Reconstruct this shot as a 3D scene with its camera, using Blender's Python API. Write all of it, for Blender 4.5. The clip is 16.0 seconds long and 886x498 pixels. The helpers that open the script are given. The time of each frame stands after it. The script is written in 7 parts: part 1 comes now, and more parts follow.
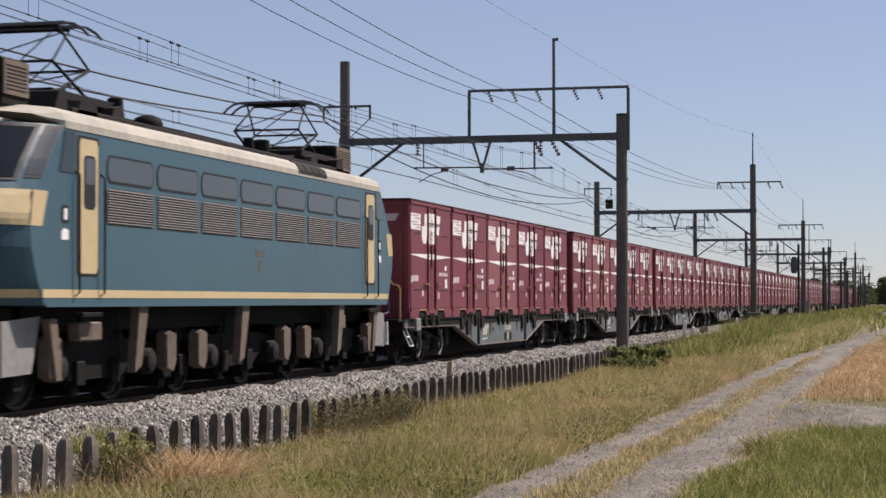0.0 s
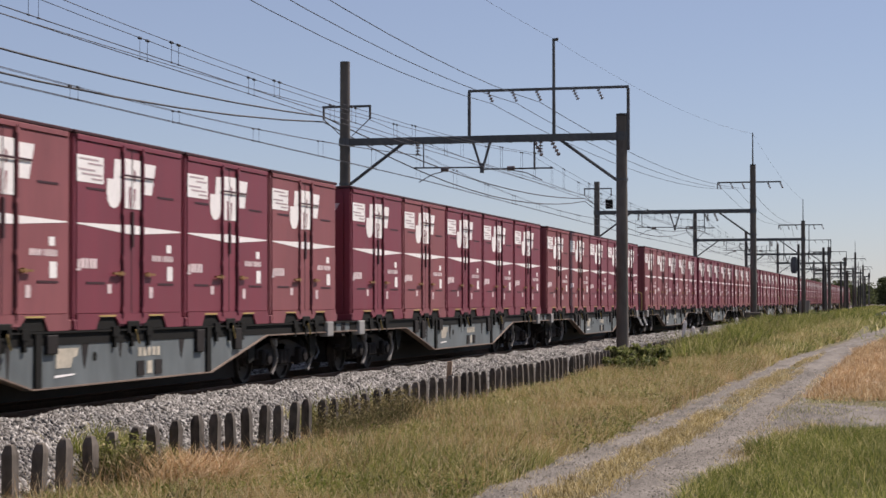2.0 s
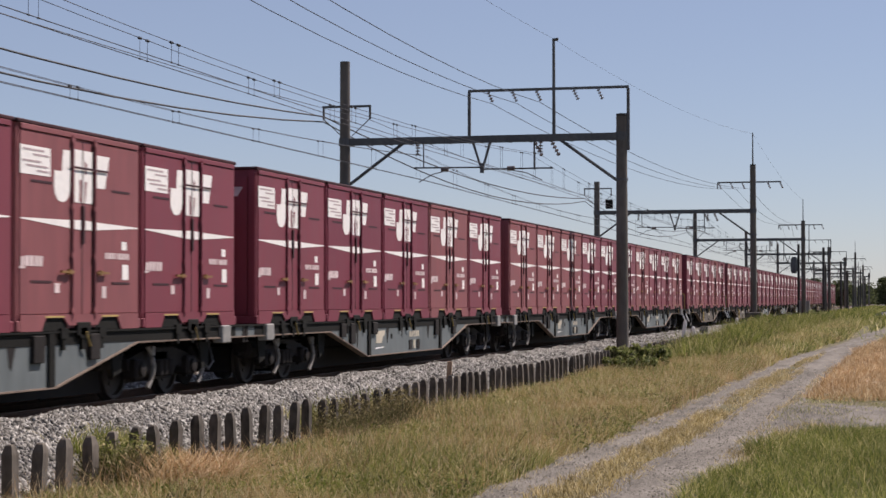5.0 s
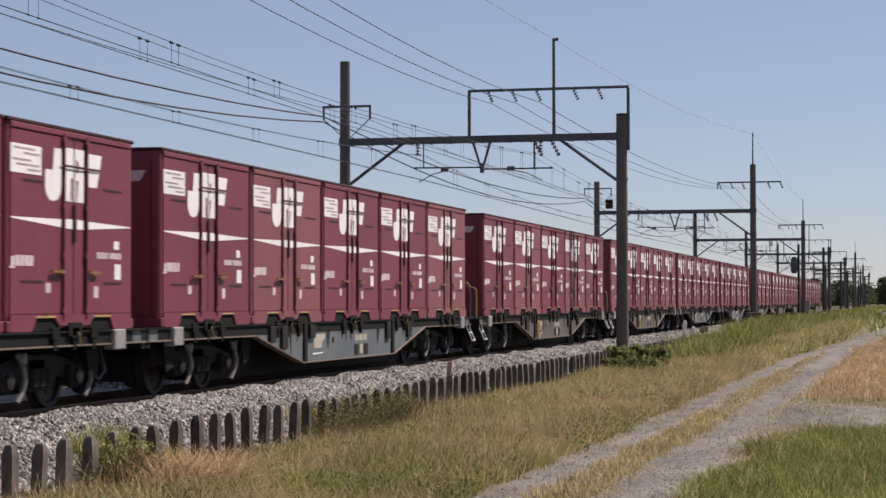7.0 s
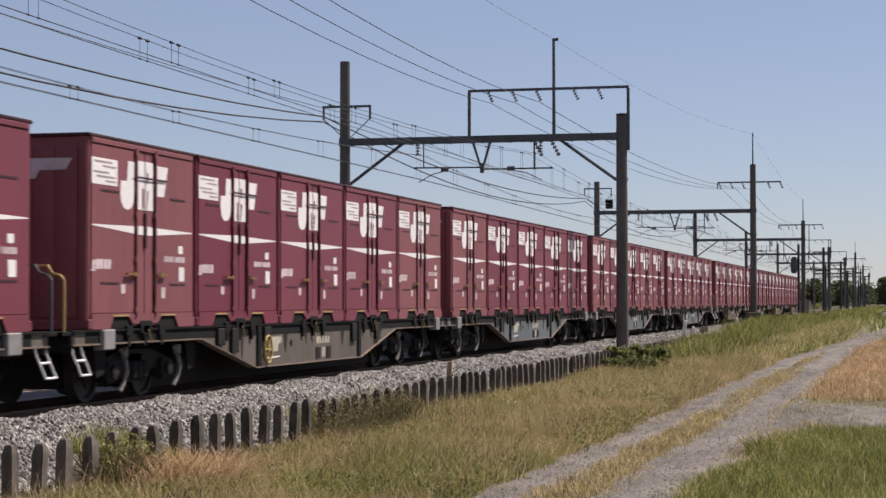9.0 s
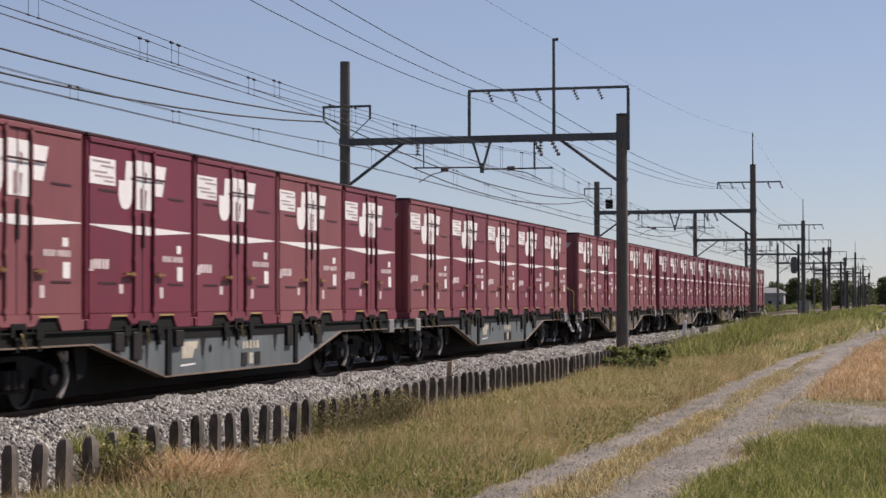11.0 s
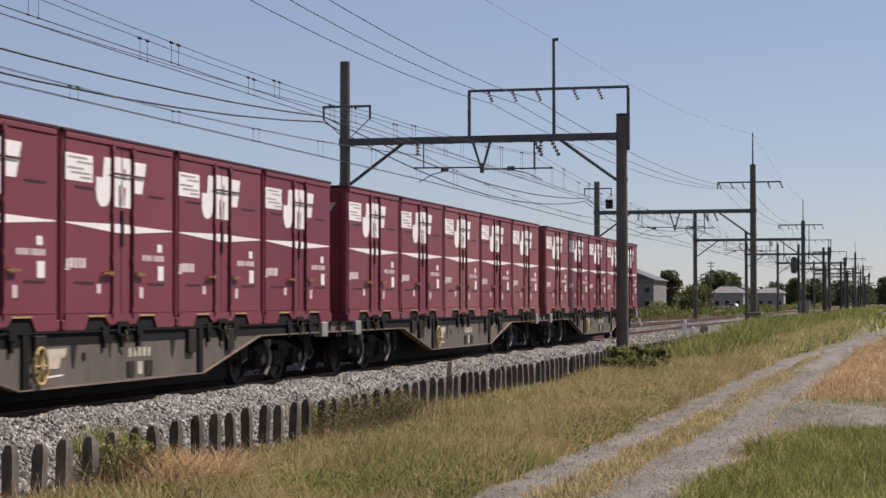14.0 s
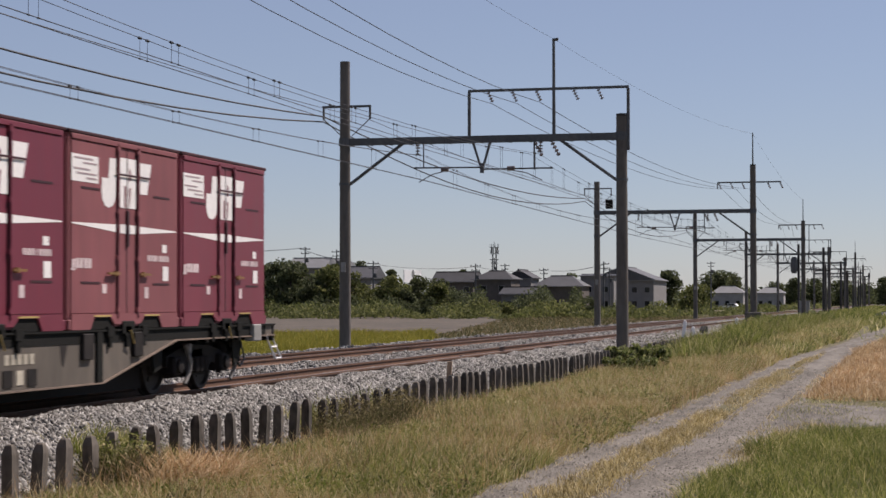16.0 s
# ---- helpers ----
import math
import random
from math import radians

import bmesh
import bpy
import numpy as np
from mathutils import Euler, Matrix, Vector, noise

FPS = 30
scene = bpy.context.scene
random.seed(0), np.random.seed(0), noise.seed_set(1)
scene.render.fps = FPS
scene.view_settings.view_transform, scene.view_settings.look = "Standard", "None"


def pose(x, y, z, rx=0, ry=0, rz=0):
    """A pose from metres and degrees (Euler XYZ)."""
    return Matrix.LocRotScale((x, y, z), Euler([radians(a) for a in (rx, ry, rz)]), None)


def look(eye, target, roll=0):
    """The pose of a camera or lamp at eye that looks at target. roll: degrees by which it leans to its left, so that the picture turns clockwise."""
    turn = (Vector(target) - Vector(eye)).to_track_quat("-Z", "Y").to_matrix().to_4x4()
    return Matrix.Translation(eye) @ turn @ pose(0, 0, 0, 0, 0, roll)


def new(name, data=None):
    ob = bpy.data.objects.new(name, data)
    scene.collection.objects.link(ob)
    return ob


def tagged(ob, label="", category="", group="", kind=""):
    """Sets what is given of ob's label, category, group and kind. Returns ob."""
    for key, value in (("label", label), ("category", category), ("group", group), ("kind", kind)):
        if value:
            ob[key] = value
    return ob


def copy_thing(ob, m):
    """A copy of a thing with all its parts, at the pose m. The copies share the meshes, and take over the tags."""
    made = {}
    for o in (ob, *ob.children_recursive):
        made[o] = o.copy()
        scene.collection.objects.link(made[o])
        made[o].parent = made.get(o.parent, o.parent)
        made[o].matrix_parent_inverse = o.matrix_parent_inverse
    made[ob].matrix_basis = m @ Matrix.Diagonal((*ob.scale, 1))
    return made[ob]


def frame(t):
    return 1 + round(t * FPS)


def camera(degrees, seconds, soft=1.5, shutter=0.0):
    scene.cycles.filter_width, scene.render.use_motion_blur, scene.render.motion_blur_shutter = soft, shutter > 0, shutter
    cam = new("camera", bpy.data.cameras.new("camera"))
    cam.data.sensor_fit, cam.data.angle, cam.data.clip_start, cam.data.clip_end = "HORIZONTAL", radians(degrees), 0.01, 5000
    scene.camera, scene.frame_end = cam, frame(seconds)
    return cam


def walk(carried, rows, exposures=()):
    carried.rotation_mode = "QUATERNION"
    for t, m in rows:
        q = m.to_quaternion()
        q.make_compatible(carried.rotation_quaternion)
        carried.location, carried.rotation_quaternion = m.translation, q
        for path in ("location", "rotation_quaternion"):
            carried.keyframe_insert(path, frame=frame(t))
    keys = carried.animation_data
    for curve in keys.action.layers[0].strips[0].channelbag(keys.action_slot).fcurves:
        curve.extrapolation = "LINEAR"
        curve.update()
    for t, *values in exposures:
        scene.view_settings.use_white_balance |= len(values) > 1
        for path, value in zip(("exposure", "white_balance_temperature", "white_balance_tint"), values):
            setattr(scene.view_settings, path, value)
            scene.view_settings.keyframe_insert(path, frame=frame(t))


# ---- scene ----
# camera: stands still on the field road beside the line
cam = camera(26.33, 16.0, soft=1.5, shutter=0.12)
EYE = (11.291, 0.0, 1.348)
VIEW = look(EYE, (11.291 - 23.986, 97.041, 1.348 + 2.772), -0.10)
walk(cam, [(0.0, VIEW), (16.0, VIEW)], [(0.0, 0.44, 6600, 19.0), (3.0, 0.38, 6600, 19.0), (8.0, 0.37, 6600, 19.0), (13.0, 0.39, 6600, 19.0), (16.0, 0.25, 6600, 19.0)])

# ---- light ----
SUN_EL, SUN_AZ = 53.0, 43.0  # height, and bearing from +Y towards +X
world = bpy.data.worlds.new("sky")
scene.world = world
world.use_nodes = True
wn = world.node_tree.nodes
sky = wn.new("ShaderNodeTexSky")
sky.sky_type = "NISHITA"
sky.sun_disc = False
sky.sun_elevation, sky.sun_rotation = radians(SUN_EL), radians(SUN_AZ)
sky.air_density, sky.dust_density, sky.ozone_density = 0.85, 0.2, 3.4
haze = wn.new("ShaderNodeMixRGB")  # even milky haze over the whole sky
haze.inputs[0].default_value = 0.33
haze.inputs[2].default_value = (5.25, 5.9, 7.4, 1.0)
world.node_tree.links.new(sky.outputs["Color"], haze.inputs[1])
world.node_tree.links.new(haze.outputs[0], wn["Background"].inputs["Color"])
wn["Background"].inputs["Strength"].default_value = 0.066
sun = new("sun", bpy.data.lights.new("sun", "SUN"))
sun.data.energy, sun.data.angle, sun.data.color = 5.0, radians(0.55), (1.0, 0.93, 0.83)
to_sun = Vector((math.sin(radians(SUN_AZ)) * math.cos(radians(SUN_EL)), math.cos(radians(SUN_AZ)) * math.cos(radians(SUN_EL)), math.sin(radians(SUN_EL))))
sun.matrix_basis = look((30, 20, 40), Vector((30, 20, 40)) - to_sun)

# ---- materials ----
MATS = {}


def mat(name, col, rough=0.6, metal=0.0, vary=0.25, grain=8.0, broad=0.7, bump=0.15, col2=None, rand=0.0, spec=0.4, streak=0.0, along=1.0):
    """Painted or raw surface: two scales of noise in colour, roughness and relief; rand shifts each object, streak draws the noise out downwards."""
    if name in MATS:
        return MATS[name]
    m = bpy.data.materials.new(name)
    m.use_nodes = True
    n, l = m.node_tree.nodes, m.node_tree.links
    b = n["Principled BSDF"]
    tc, oi = n.new("ShaderNodeTexCoord"), n.new("ShaderNodeObjectInfo")
    off = n.new("ShaderNodeVectorMath")
    off.operation = "MULTIPLY_ADD"
    comb = n.new("ShaderNodeCombineXYZ")
    for k in range(3):
        l.new(oi.outputs["Random"], comb.inputs[k])
    off.inputs[1].default_value = (37.0, 53.0, 29.0)
    l.new(comb.outputs[0], off.inputs[0])
    l.new(tc.outputs["Object"], off.inputs[2])
    mp = n.new("ShaderNodeMapping")
    mp.inputs["Scale"].default_value = (1, along, 1 - 0.85 * streak)
    l.new(off.outputs[0], mp.inputs["Vector"])
    n1, n2 = n.new("ShaderNodeTexNoise"), n.new("ShaderNodeTexNoise")
    n1.inputs["Scale"].default_value, n1.inputs["Detail"].default_value = grain, 6
    n2.inputs["Scale"].default_value, n2.inputs["Detail"].default_value = broad, 4
    for q in (n1, n2):
        l.new(mp.outputs[0], q.inputs["Vector"])
    mix = n.new("ShaderNodeMath")
    mix.operation = "MULTIPLY_ADD"
    mix.inputs[1].default_value = 0.5
    l.new(n1.outputs["Fac"], mix.inputs[0])
    half = n.new("ShaderNodeMath")
    half.operation = "MULTIPLY"
    half.inputs[1].default_value = 0.5
    l.new(n2.outputs["Fac"], half.inputs[0])
    l.new(half.outputs[0], mix.inputs[2])
    fac = mix.outputs[0]
    if rand:
        sh = n.new("ShaderNodeMath")
        sh.operation = "MULTIPLY_ADD"
        sh.inputs[1].default_value = rand
        l.new(oi.outputs["Random"], sh.inputs[0])
        l.new(fac, sh.inputs[2])
        s2 = n.new("ShaderNodeMath")
        s2.operation = "SUBTRACT"
        s2.inputs[1].default_value = rand * 0.5
        l.new(sh.outputs[0], s2.inputs[0])
        fac = s2.outputs[0]
    ramp = n.new("ShaderNodeValToRGB")
    c2 = col2 or tuple(min(1.0, c * (1 + vary)) for c in col)
    c1 = tuple(c * (1 - vary) for c in col)
    ramp.color_ramp.elements[0].position, ramp.color_ramp.elements[1].position = 0.32, 0.68
    ramp.color_ramp.elements[0].color, ramp.color_ramp.elements[1].color = (*c1, 1), (*c2, 1)
    l.new(fac, ramp.inputs[0])
    l.new(ramp.outputs[0], b.inputs["Base Color"])
    rr = n.new("ShaderNodeMapRange")
    rr.inputs["To Min"].default_value, rr.inputs["To Max"].default_value = max(0.03, rough - 0.1), min(1, rough + 0.1)
    l.new(n1.outputs["Fac"], rr.inputs[0])
    l.new(rr.outputs[0], b.inputs["Roughness"])
    b.inputs["Metallic"].default_value = metal
    b.inputs["Specular IOR Level"].default_value = spec
    if bump:
        bp = n.new("ShaderNodeBump")
        bp.inputs["Strength"].default_value, bp.inputs["Distance"].default_value = bump, 0.02
        l.new(n1.outputs["Fac"], bp.inputs["Height"])
        l.new(bp.outputs[0], b.inputs["Normal"])
    MATS[name] = m
    return m


WINE = mat("wine_red_paint", (0.178, 0.041, 0.058), 0.5, spec=0.25, vary=0.14, grain=3, broad=0.5, bump=0.05, streak=0.8)
WINE_B = mat("faded_wine_paint", (0.214, 0.074, 0.081), 0.6, spec=0.25, vary=0.18, grain=4, broad=0.6, bump=0.05, streak=0.8)
WINE_C = mat("deep_wine_paint", (0.162, 0.030, 0.049), 0.48, spec=0.25, vary=0.15, grain=3, broad=0.5, bump=0.05, streak=0.8)
BOXROOF = mat("dark_container_roof", (0.043, 0.015, 0.019), 0.7, vary=0.4, grain=5, spec=0.2)
SEAM = mat("dark_seam_paint", (0.039, 0.010, 0.014), 0.6, bump=0.0)
WHITE = mat("white_marking_paint", (0.78, 0.76, 0.74), 0.5, vary=0.10, grain=14, bump=0.02)
MARKING = mat("faded_pinkish_marking_paint", (0.60, 0.50, 0.50), 0.6, vary=0.25, grain=9, bump=0.0)
SMUDGE = mat("grey_print", (0.387, 0.310, 0.318), 0.6, bump=0.0)
LOGO_GREY = mat("weathered_end_marking", (0.516, 0.473, 0.482), 0.6, bump=0.0)
YELLOW = mat("yellow_line_paint", (0.40, 0.29, 0.10), 0.6, bump=0.02)
BRASS = mat("worn_brass_handle", (0.27, 0.155, 0.055), 0.5, metal=0.4)
BLACK = mat("sooty_black_steel", (0.009, 0.009, 0.008), 0.8, spec=0.15, vary=0.4, grain=10, bump=0.2)
UNDER = mat("oily_underframe_steel", (0.019, 0.016, 0.015), 0.75, spec=0.2, vary=0.5, grain=7, bump=0.2, rand=0.1)
BLUEGREY = mat("blue_grey_wagon_paint", (0.107, 0.125, 0.129), 0.6, vary=0.3, grain=5, broad=0.9, bump=0.08, streak=0.7)
TAUPE = mat("dusty_brown_grey_wagon_paint", (0.107, 0.090, 0.073), 0.7, vary=0.3, grain=5, broad=0.9, bump=0.08, streak=0.7)
HANGER = mat("worn_brake_steel_pale_as_lit", (0.20, 0.185, 0.17), 0.6, vary=0.5, grain=8, bump=0.1)
DIRTYCREAM = mat("dirty_cream_marking_paint", (0.44, 0.40, 0.32), 0.6, vary=0.35, grain=10, bump=0.02)
RUSTTAN = mat("dusty_rust_paint_light_as_lit", (0.165, 0.120, 0.092), 0.7, vary=0.35, grain=6, broad=0.6, bump=0.1)
PALE = mat("pale_grey_box_paint", (0.232, 0.228, 0.219), 0.6, vary=0.3)
WHEEL = mat("rolled_wheel_steel", (0.045, 0.038, 0.034), 0.6, metal=0.3, vary=0.4)
LOCO_BLUE = mat("weathered_blue_loco_paint", (0.040, 0.099, 0.129), 0.38, vary=0.10, grain=5, broad=0.5, bump=0.03, streak=0.7)
CREAM = mat("cream_yellow_paint", (0.533, 0.421, 0.232), 0.5, vary=0.10, grain=6, bump=0.03)
ROOFCREAM = mat("dirty_cream_roof_paint", (0.344, 0.323, 0.271), 0.7, vary=0.25, grain=6, bump=0.06)
BEIGE = mat("dusty_beige_bogie_paint", (0.133, 0.101, 0.076), 0.75, vary=0.35, grain=7, bump=0.1)
# backing grey holds the shade seen between the louvre slats
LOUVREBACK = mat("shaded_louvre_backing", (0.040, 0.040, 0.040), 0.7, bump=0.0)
LOUVRE = mat("dusty_louvre_metal", (0.095, 0.088, 0.080), 0.6, vary=0.25)
RUBBER = mat("black_rubber_seal", (0.010, 0.010, 0.011), 0.6, bump=0.0)
CONCRETE = mat("weathered_pole_concrete", (0.112, 0.101, 0.090), 0.85, vary=0.3, grain=9, broad=1.2, bump=0.15, streak=0.8)
STEELG = mat("grey_galvanised_steel", (0.095, 0.099, 0.103), 0.6, metal=0.3, vary=0.3)
DARKPOLE = mat("dark_lineside_pole", (0.039, 0.037, 0.036), 0.8, vary=0.4, grain=8, bump=0.12, streak=0.8)
WIRE = mat("dark_copper_wire", (0.026, 0.026, 0.028), 0.5, metal=0.3, bump=0.0)
CABLE = mat("thick_black_cable", (0.014, 0.015, 0.017), 0.6, bump=0.0)
PORC = mat("brown_grey_porcelain", (0.138, 0.112, 0.103), 0.3, bump=0.0)
RAIL = mat("rusty_rail_steel", (0.112, 0.057, 0.033), 0.75, vary=0.35, grain=9, bump=0.15)
RAILTOP = mat("worn_rail_head", (0.150, 0.095, 0.070), 0.4, metal=0.5, vary=0.2)
SLEEPER = mat("dusty_sleeper_concrete", (0.138, 0.099, 0.073), 0.85, vary=0.3, grain=8, bump=0.2)
POST = mat("old_weathered_post_concrete", (0.088, 0.075, 0.062), 0.9, vary=0.65, grain=12, broad=2.5, bump=0.3, rand=0.25, streak=0.6)


def island_mat(name, cols, rough=0.9, grain=6.0, trans=0.0, spec=0.2):
    """Joined small pieces: each takes its own tone along a ramp."""
    m = bpy.data.materials.new(name)
    m.use_nodes = True
    n, l = m.node_tree.nodes, m.node_tree.links
    b = n["Principled BSDF"]
    ge = n.new("ShaderNodeNewGeometry")
    ramp = n.new("ShaderNodeValToRGB")
    e = ramp.color_ramp.elements
    while len(e) < len(cols):
        e.new(0.5)
    for k, (p, c) in enumerate(cols):
        e[k].position, e[k].color = p, (*c, 1)
    l.new(ge.outputs["Random Per Island"], ramp.inputs[0])
    tc, nz = n.new("ShaderNodeTexCoord"), n.new("ShaderNodeTexNoise")
    nz.inputs["Scale"].default_value, nz.inputs["Detail"].default_value = grain, 3
    l.new(tc.outputs["Object"], nz.inputs["Vector"])
    mx = n.new("ShaderNodeMixRGB")
    mx.blend_type = "MULTIPLY"
    mx.inputs[0].default_value = 0.5
    l.new(ramp.outputs[0], mx.inputs[1])
    gr = n.new("ShaderNodeMapRange")
    gr.inputs["From Min"].default_value, gr.inputs["From Max"].default_value = 0.3, 0.7
    gr.inputs["To Min"].default_value, gr.inputs["To Max"].default_value = 0.55, 1.3
    l.new(nz.outputs["Fac"], gr.inputs[0])
    l.new(gr.outputs[0], mx.inputs[2])
    l.new(mx.outputs[0], b.inputs["Base Color"])
    b.inputs["Roughness"].default_value = rough
    b.inputs["Specular IOR Level"].default_value = spec
    if trans:
        tr, add = n.new("ShaderNodeBsdfTranslucent"), n.new("ShaderNodeMixShader")
        add.inputs[0].default_value = trans
        l.new(mx.outputs[0], tr.inputs["Color"])
        l.new(b.outputs[0], add.inputs[1])
        l.new(tr.outputs[0], add.inputs[2])
        l.new(add.outputs[0], n["Material Output"].inputs["Surface"])
    MATS[name] = m
    return m


STONES = island_mat("crushed_ballast_stone", [(0.0, (0.07, 0.066, 0.060)), (0.35, (0.165, 0.156, 0.144)), (0.7, (0.25, 0.24, 0.222)), (1.0, (0.41, 0.395, 0.37))], 0.85, 4)
BED = mat("ballast_bed", (0.146, 0.138, 0.133), 0.95, vary=0.6, grain=22, broad=3, bump=0.8)
GRASS_DRY = island_mat("dry_summer_grass", [(0.0, (0.12, 0.085, 0.035)), (0.3, (0.32, 0.25, 0.105)), (0.7, (0.52, 0.42, 0.20)), (1.0, (0.80, 0.69, 0.46))], 0.8, 0.6, 0.45)
GRASS_MIX = island_mat("mixed_green_grass", [(0.0, (0.04, 0.052, 0.014)), (0.35, (0.17, 0.195, 0.048)), (0.75, (0.37, 0.355, 0.13)), (1.0, (0.74, 0.64, 0.39))], 0.8, 0.5, 0.45)
GRASS_GREEN = island_mat("fresh_green_grass", [(0.0, (0.045, 0.06, 0.014)), (0.5, (0.17, 0.205, 0.045)), (0.8, (0.32, 0.31, 0.095)), (1.0, (0.56, 0.48, 0.26))], 0.75, 0.6, 0.45)
STRAW = island_mat("cut_straw_grass", [(0.0, (0.27, 0.16, 0.07)), (0.5, (0.52, 0.35, 0.18)), (1.0, (0.80, 0.65, 0.44))], 0.85, 0.7, 0.3)
WEED = island_mat("weed_leaves", [(0.0, (0.07, 0.09, 0.025)), (0.5, (0.18, 0.21, 0.06)), (1.0, (0.36, 0.36, 0.17))], 0.6, 1.0, 0.4)
LEAF = island_mat("dark_tree_leaves", [(0.0, (0.039, 0.047, 0.021)), (0.5, (0.076, 0.090, 0.040)), (1.0, (0.138, 0.155, 0.077))], 0.7, 0.3, 0.45)
LEAF_B = island_mat("lighter_bush_leaves", [(0.0, (0.05, 0.062, 0.02)), (0.5, (0.115, 0.130, 0.040)), (1.0, (0.22, 0.22, 0.09))], 0.7, 0.3, 0.45)
RICE = island_mat("ripe_rice_ears", [(0.0, (0.172, 0.181, 0.030)), (0.5, (0.292, 0.267, 0.043)), (1.0, (0.413, 0.344, 0.077))], 0.8, 0.4, 0.25)


def glass_mat(name, col, rough=0.06):
    m = bpy.data.materials.new(name)
    m.use_nodes = True
    b = m.node_tree.nodes["Principled BSDF"]
    b.inputs["Base Color"].default_value = (*col, 1)
    b.inputs["Roughness"].default_value = rough
    b.inputs["IOR"].default_value = 1.5
    return m


DARKGLASS = glass_mat("dark_cab_glass", (0.012, 0.014, 0.016))
SIDEGLASS = glass_mat("dusty_side_window_glass", (0.055, 0.065, 0.075), 0.28)


def ground_mat():
    """Field soil: dry earth, grass and gravel patches blended by broad noise."""
    m = bpy.data.materials.new("field_soil")
    m.use_nodes = True
    n, l = m.node_tree.nodes, m.node_tree.links
    b = n["Principled BSDF"]
    tc = n.new("ShaderNodeTexCoord")
    a, c = n.new("ShaderNodeTexNoise"), n.new("ShaderNodeTexNoise")
    a.inputs["Scale"].default_value, a.inputs["Detail"].default_value = 0.25, 8
    c.inputs["Scale"].default_value, c.inputs["Detail"].default_value = 9, 6
    l.new(tc.outputs["Object"], a.inputs["Vector"])
    l.new(tc.outputs["Object"], c.inputs["Vector"])
    r = n.new("ShaderNodeValToRGB")
    r.color_ramp.elements[0].position, r.color_ramp.elements[1].position = 0.35, 0.65
    r.color_ramp.elements[0].color, r.color_ramp.elements[1].color = (0.10, 0.095, 0.035, 1), (0.19, 0.155, 0.075, 1)
    l.new(a.outputs["Fac"], r.inputs[0])
    mx = n.new("ShaderNodeMixRGB")
    mx.blend_type, mx.inputs[0].default_value = "MULTIPLY", 0.7
    l.new(r.outputs[0], mx.inputs[1])
    l.new(c.outputs["Fac"], mx.inputs[2])
    l.new(mx.outputs[0], b.inputs["Base Color"])
    b.inputs["Roughness"].default_value = 0.95
    bp = n.new("ShaderNodeBump")
    bp.inputs["Strength"].default_value, bp.inputs["Distance"].default_value = 0.7, 0.05
    l.new(c.outputs["Fac"], bp.inputs["Height"])
    l.new(bp.outputs[0], b.inputs["Normal"])
    return m


SOIL = ground_mat()
# stone colour holds oil stain plus the shade beneath the train
OIL_SHADE_BED = mat("oily_ballast_with_train_shade", (0.030, 0.023, 0.018), 0.9, vary=0.6, grain=22, broad=2, bump=0.8)
GRAVEL = mat("pale_dusty_gravel", (0.163, 0.146, 0.125), 0.95, vary=0.55, grain=26, broad=2.2, bump=0.8, along=0.35, spec=0.1, col2=(0.249, 0.228, 0.202))
PEBBLE = island_mat("road_pebbles", [(0.0, (0.052, 0.047, 0.043)), (0.5, (0.129, 0.116, 0.099)), (1.0, (0.258, 0.241, 0.215))], 0.9, 4)
BROWNFIELD = mat("bare_brown_field_soil", (0.075, 0.060, 0.044), 0.95, vary=0.6, grain=2.0, broad=0.3, bump=0.3)
STRAWSOIL = mat("straw_covered_soil", (0.258, 0.181, 0.103), 0.95, vary=0.3, grain=9, broad=0.7, bump=0.5)


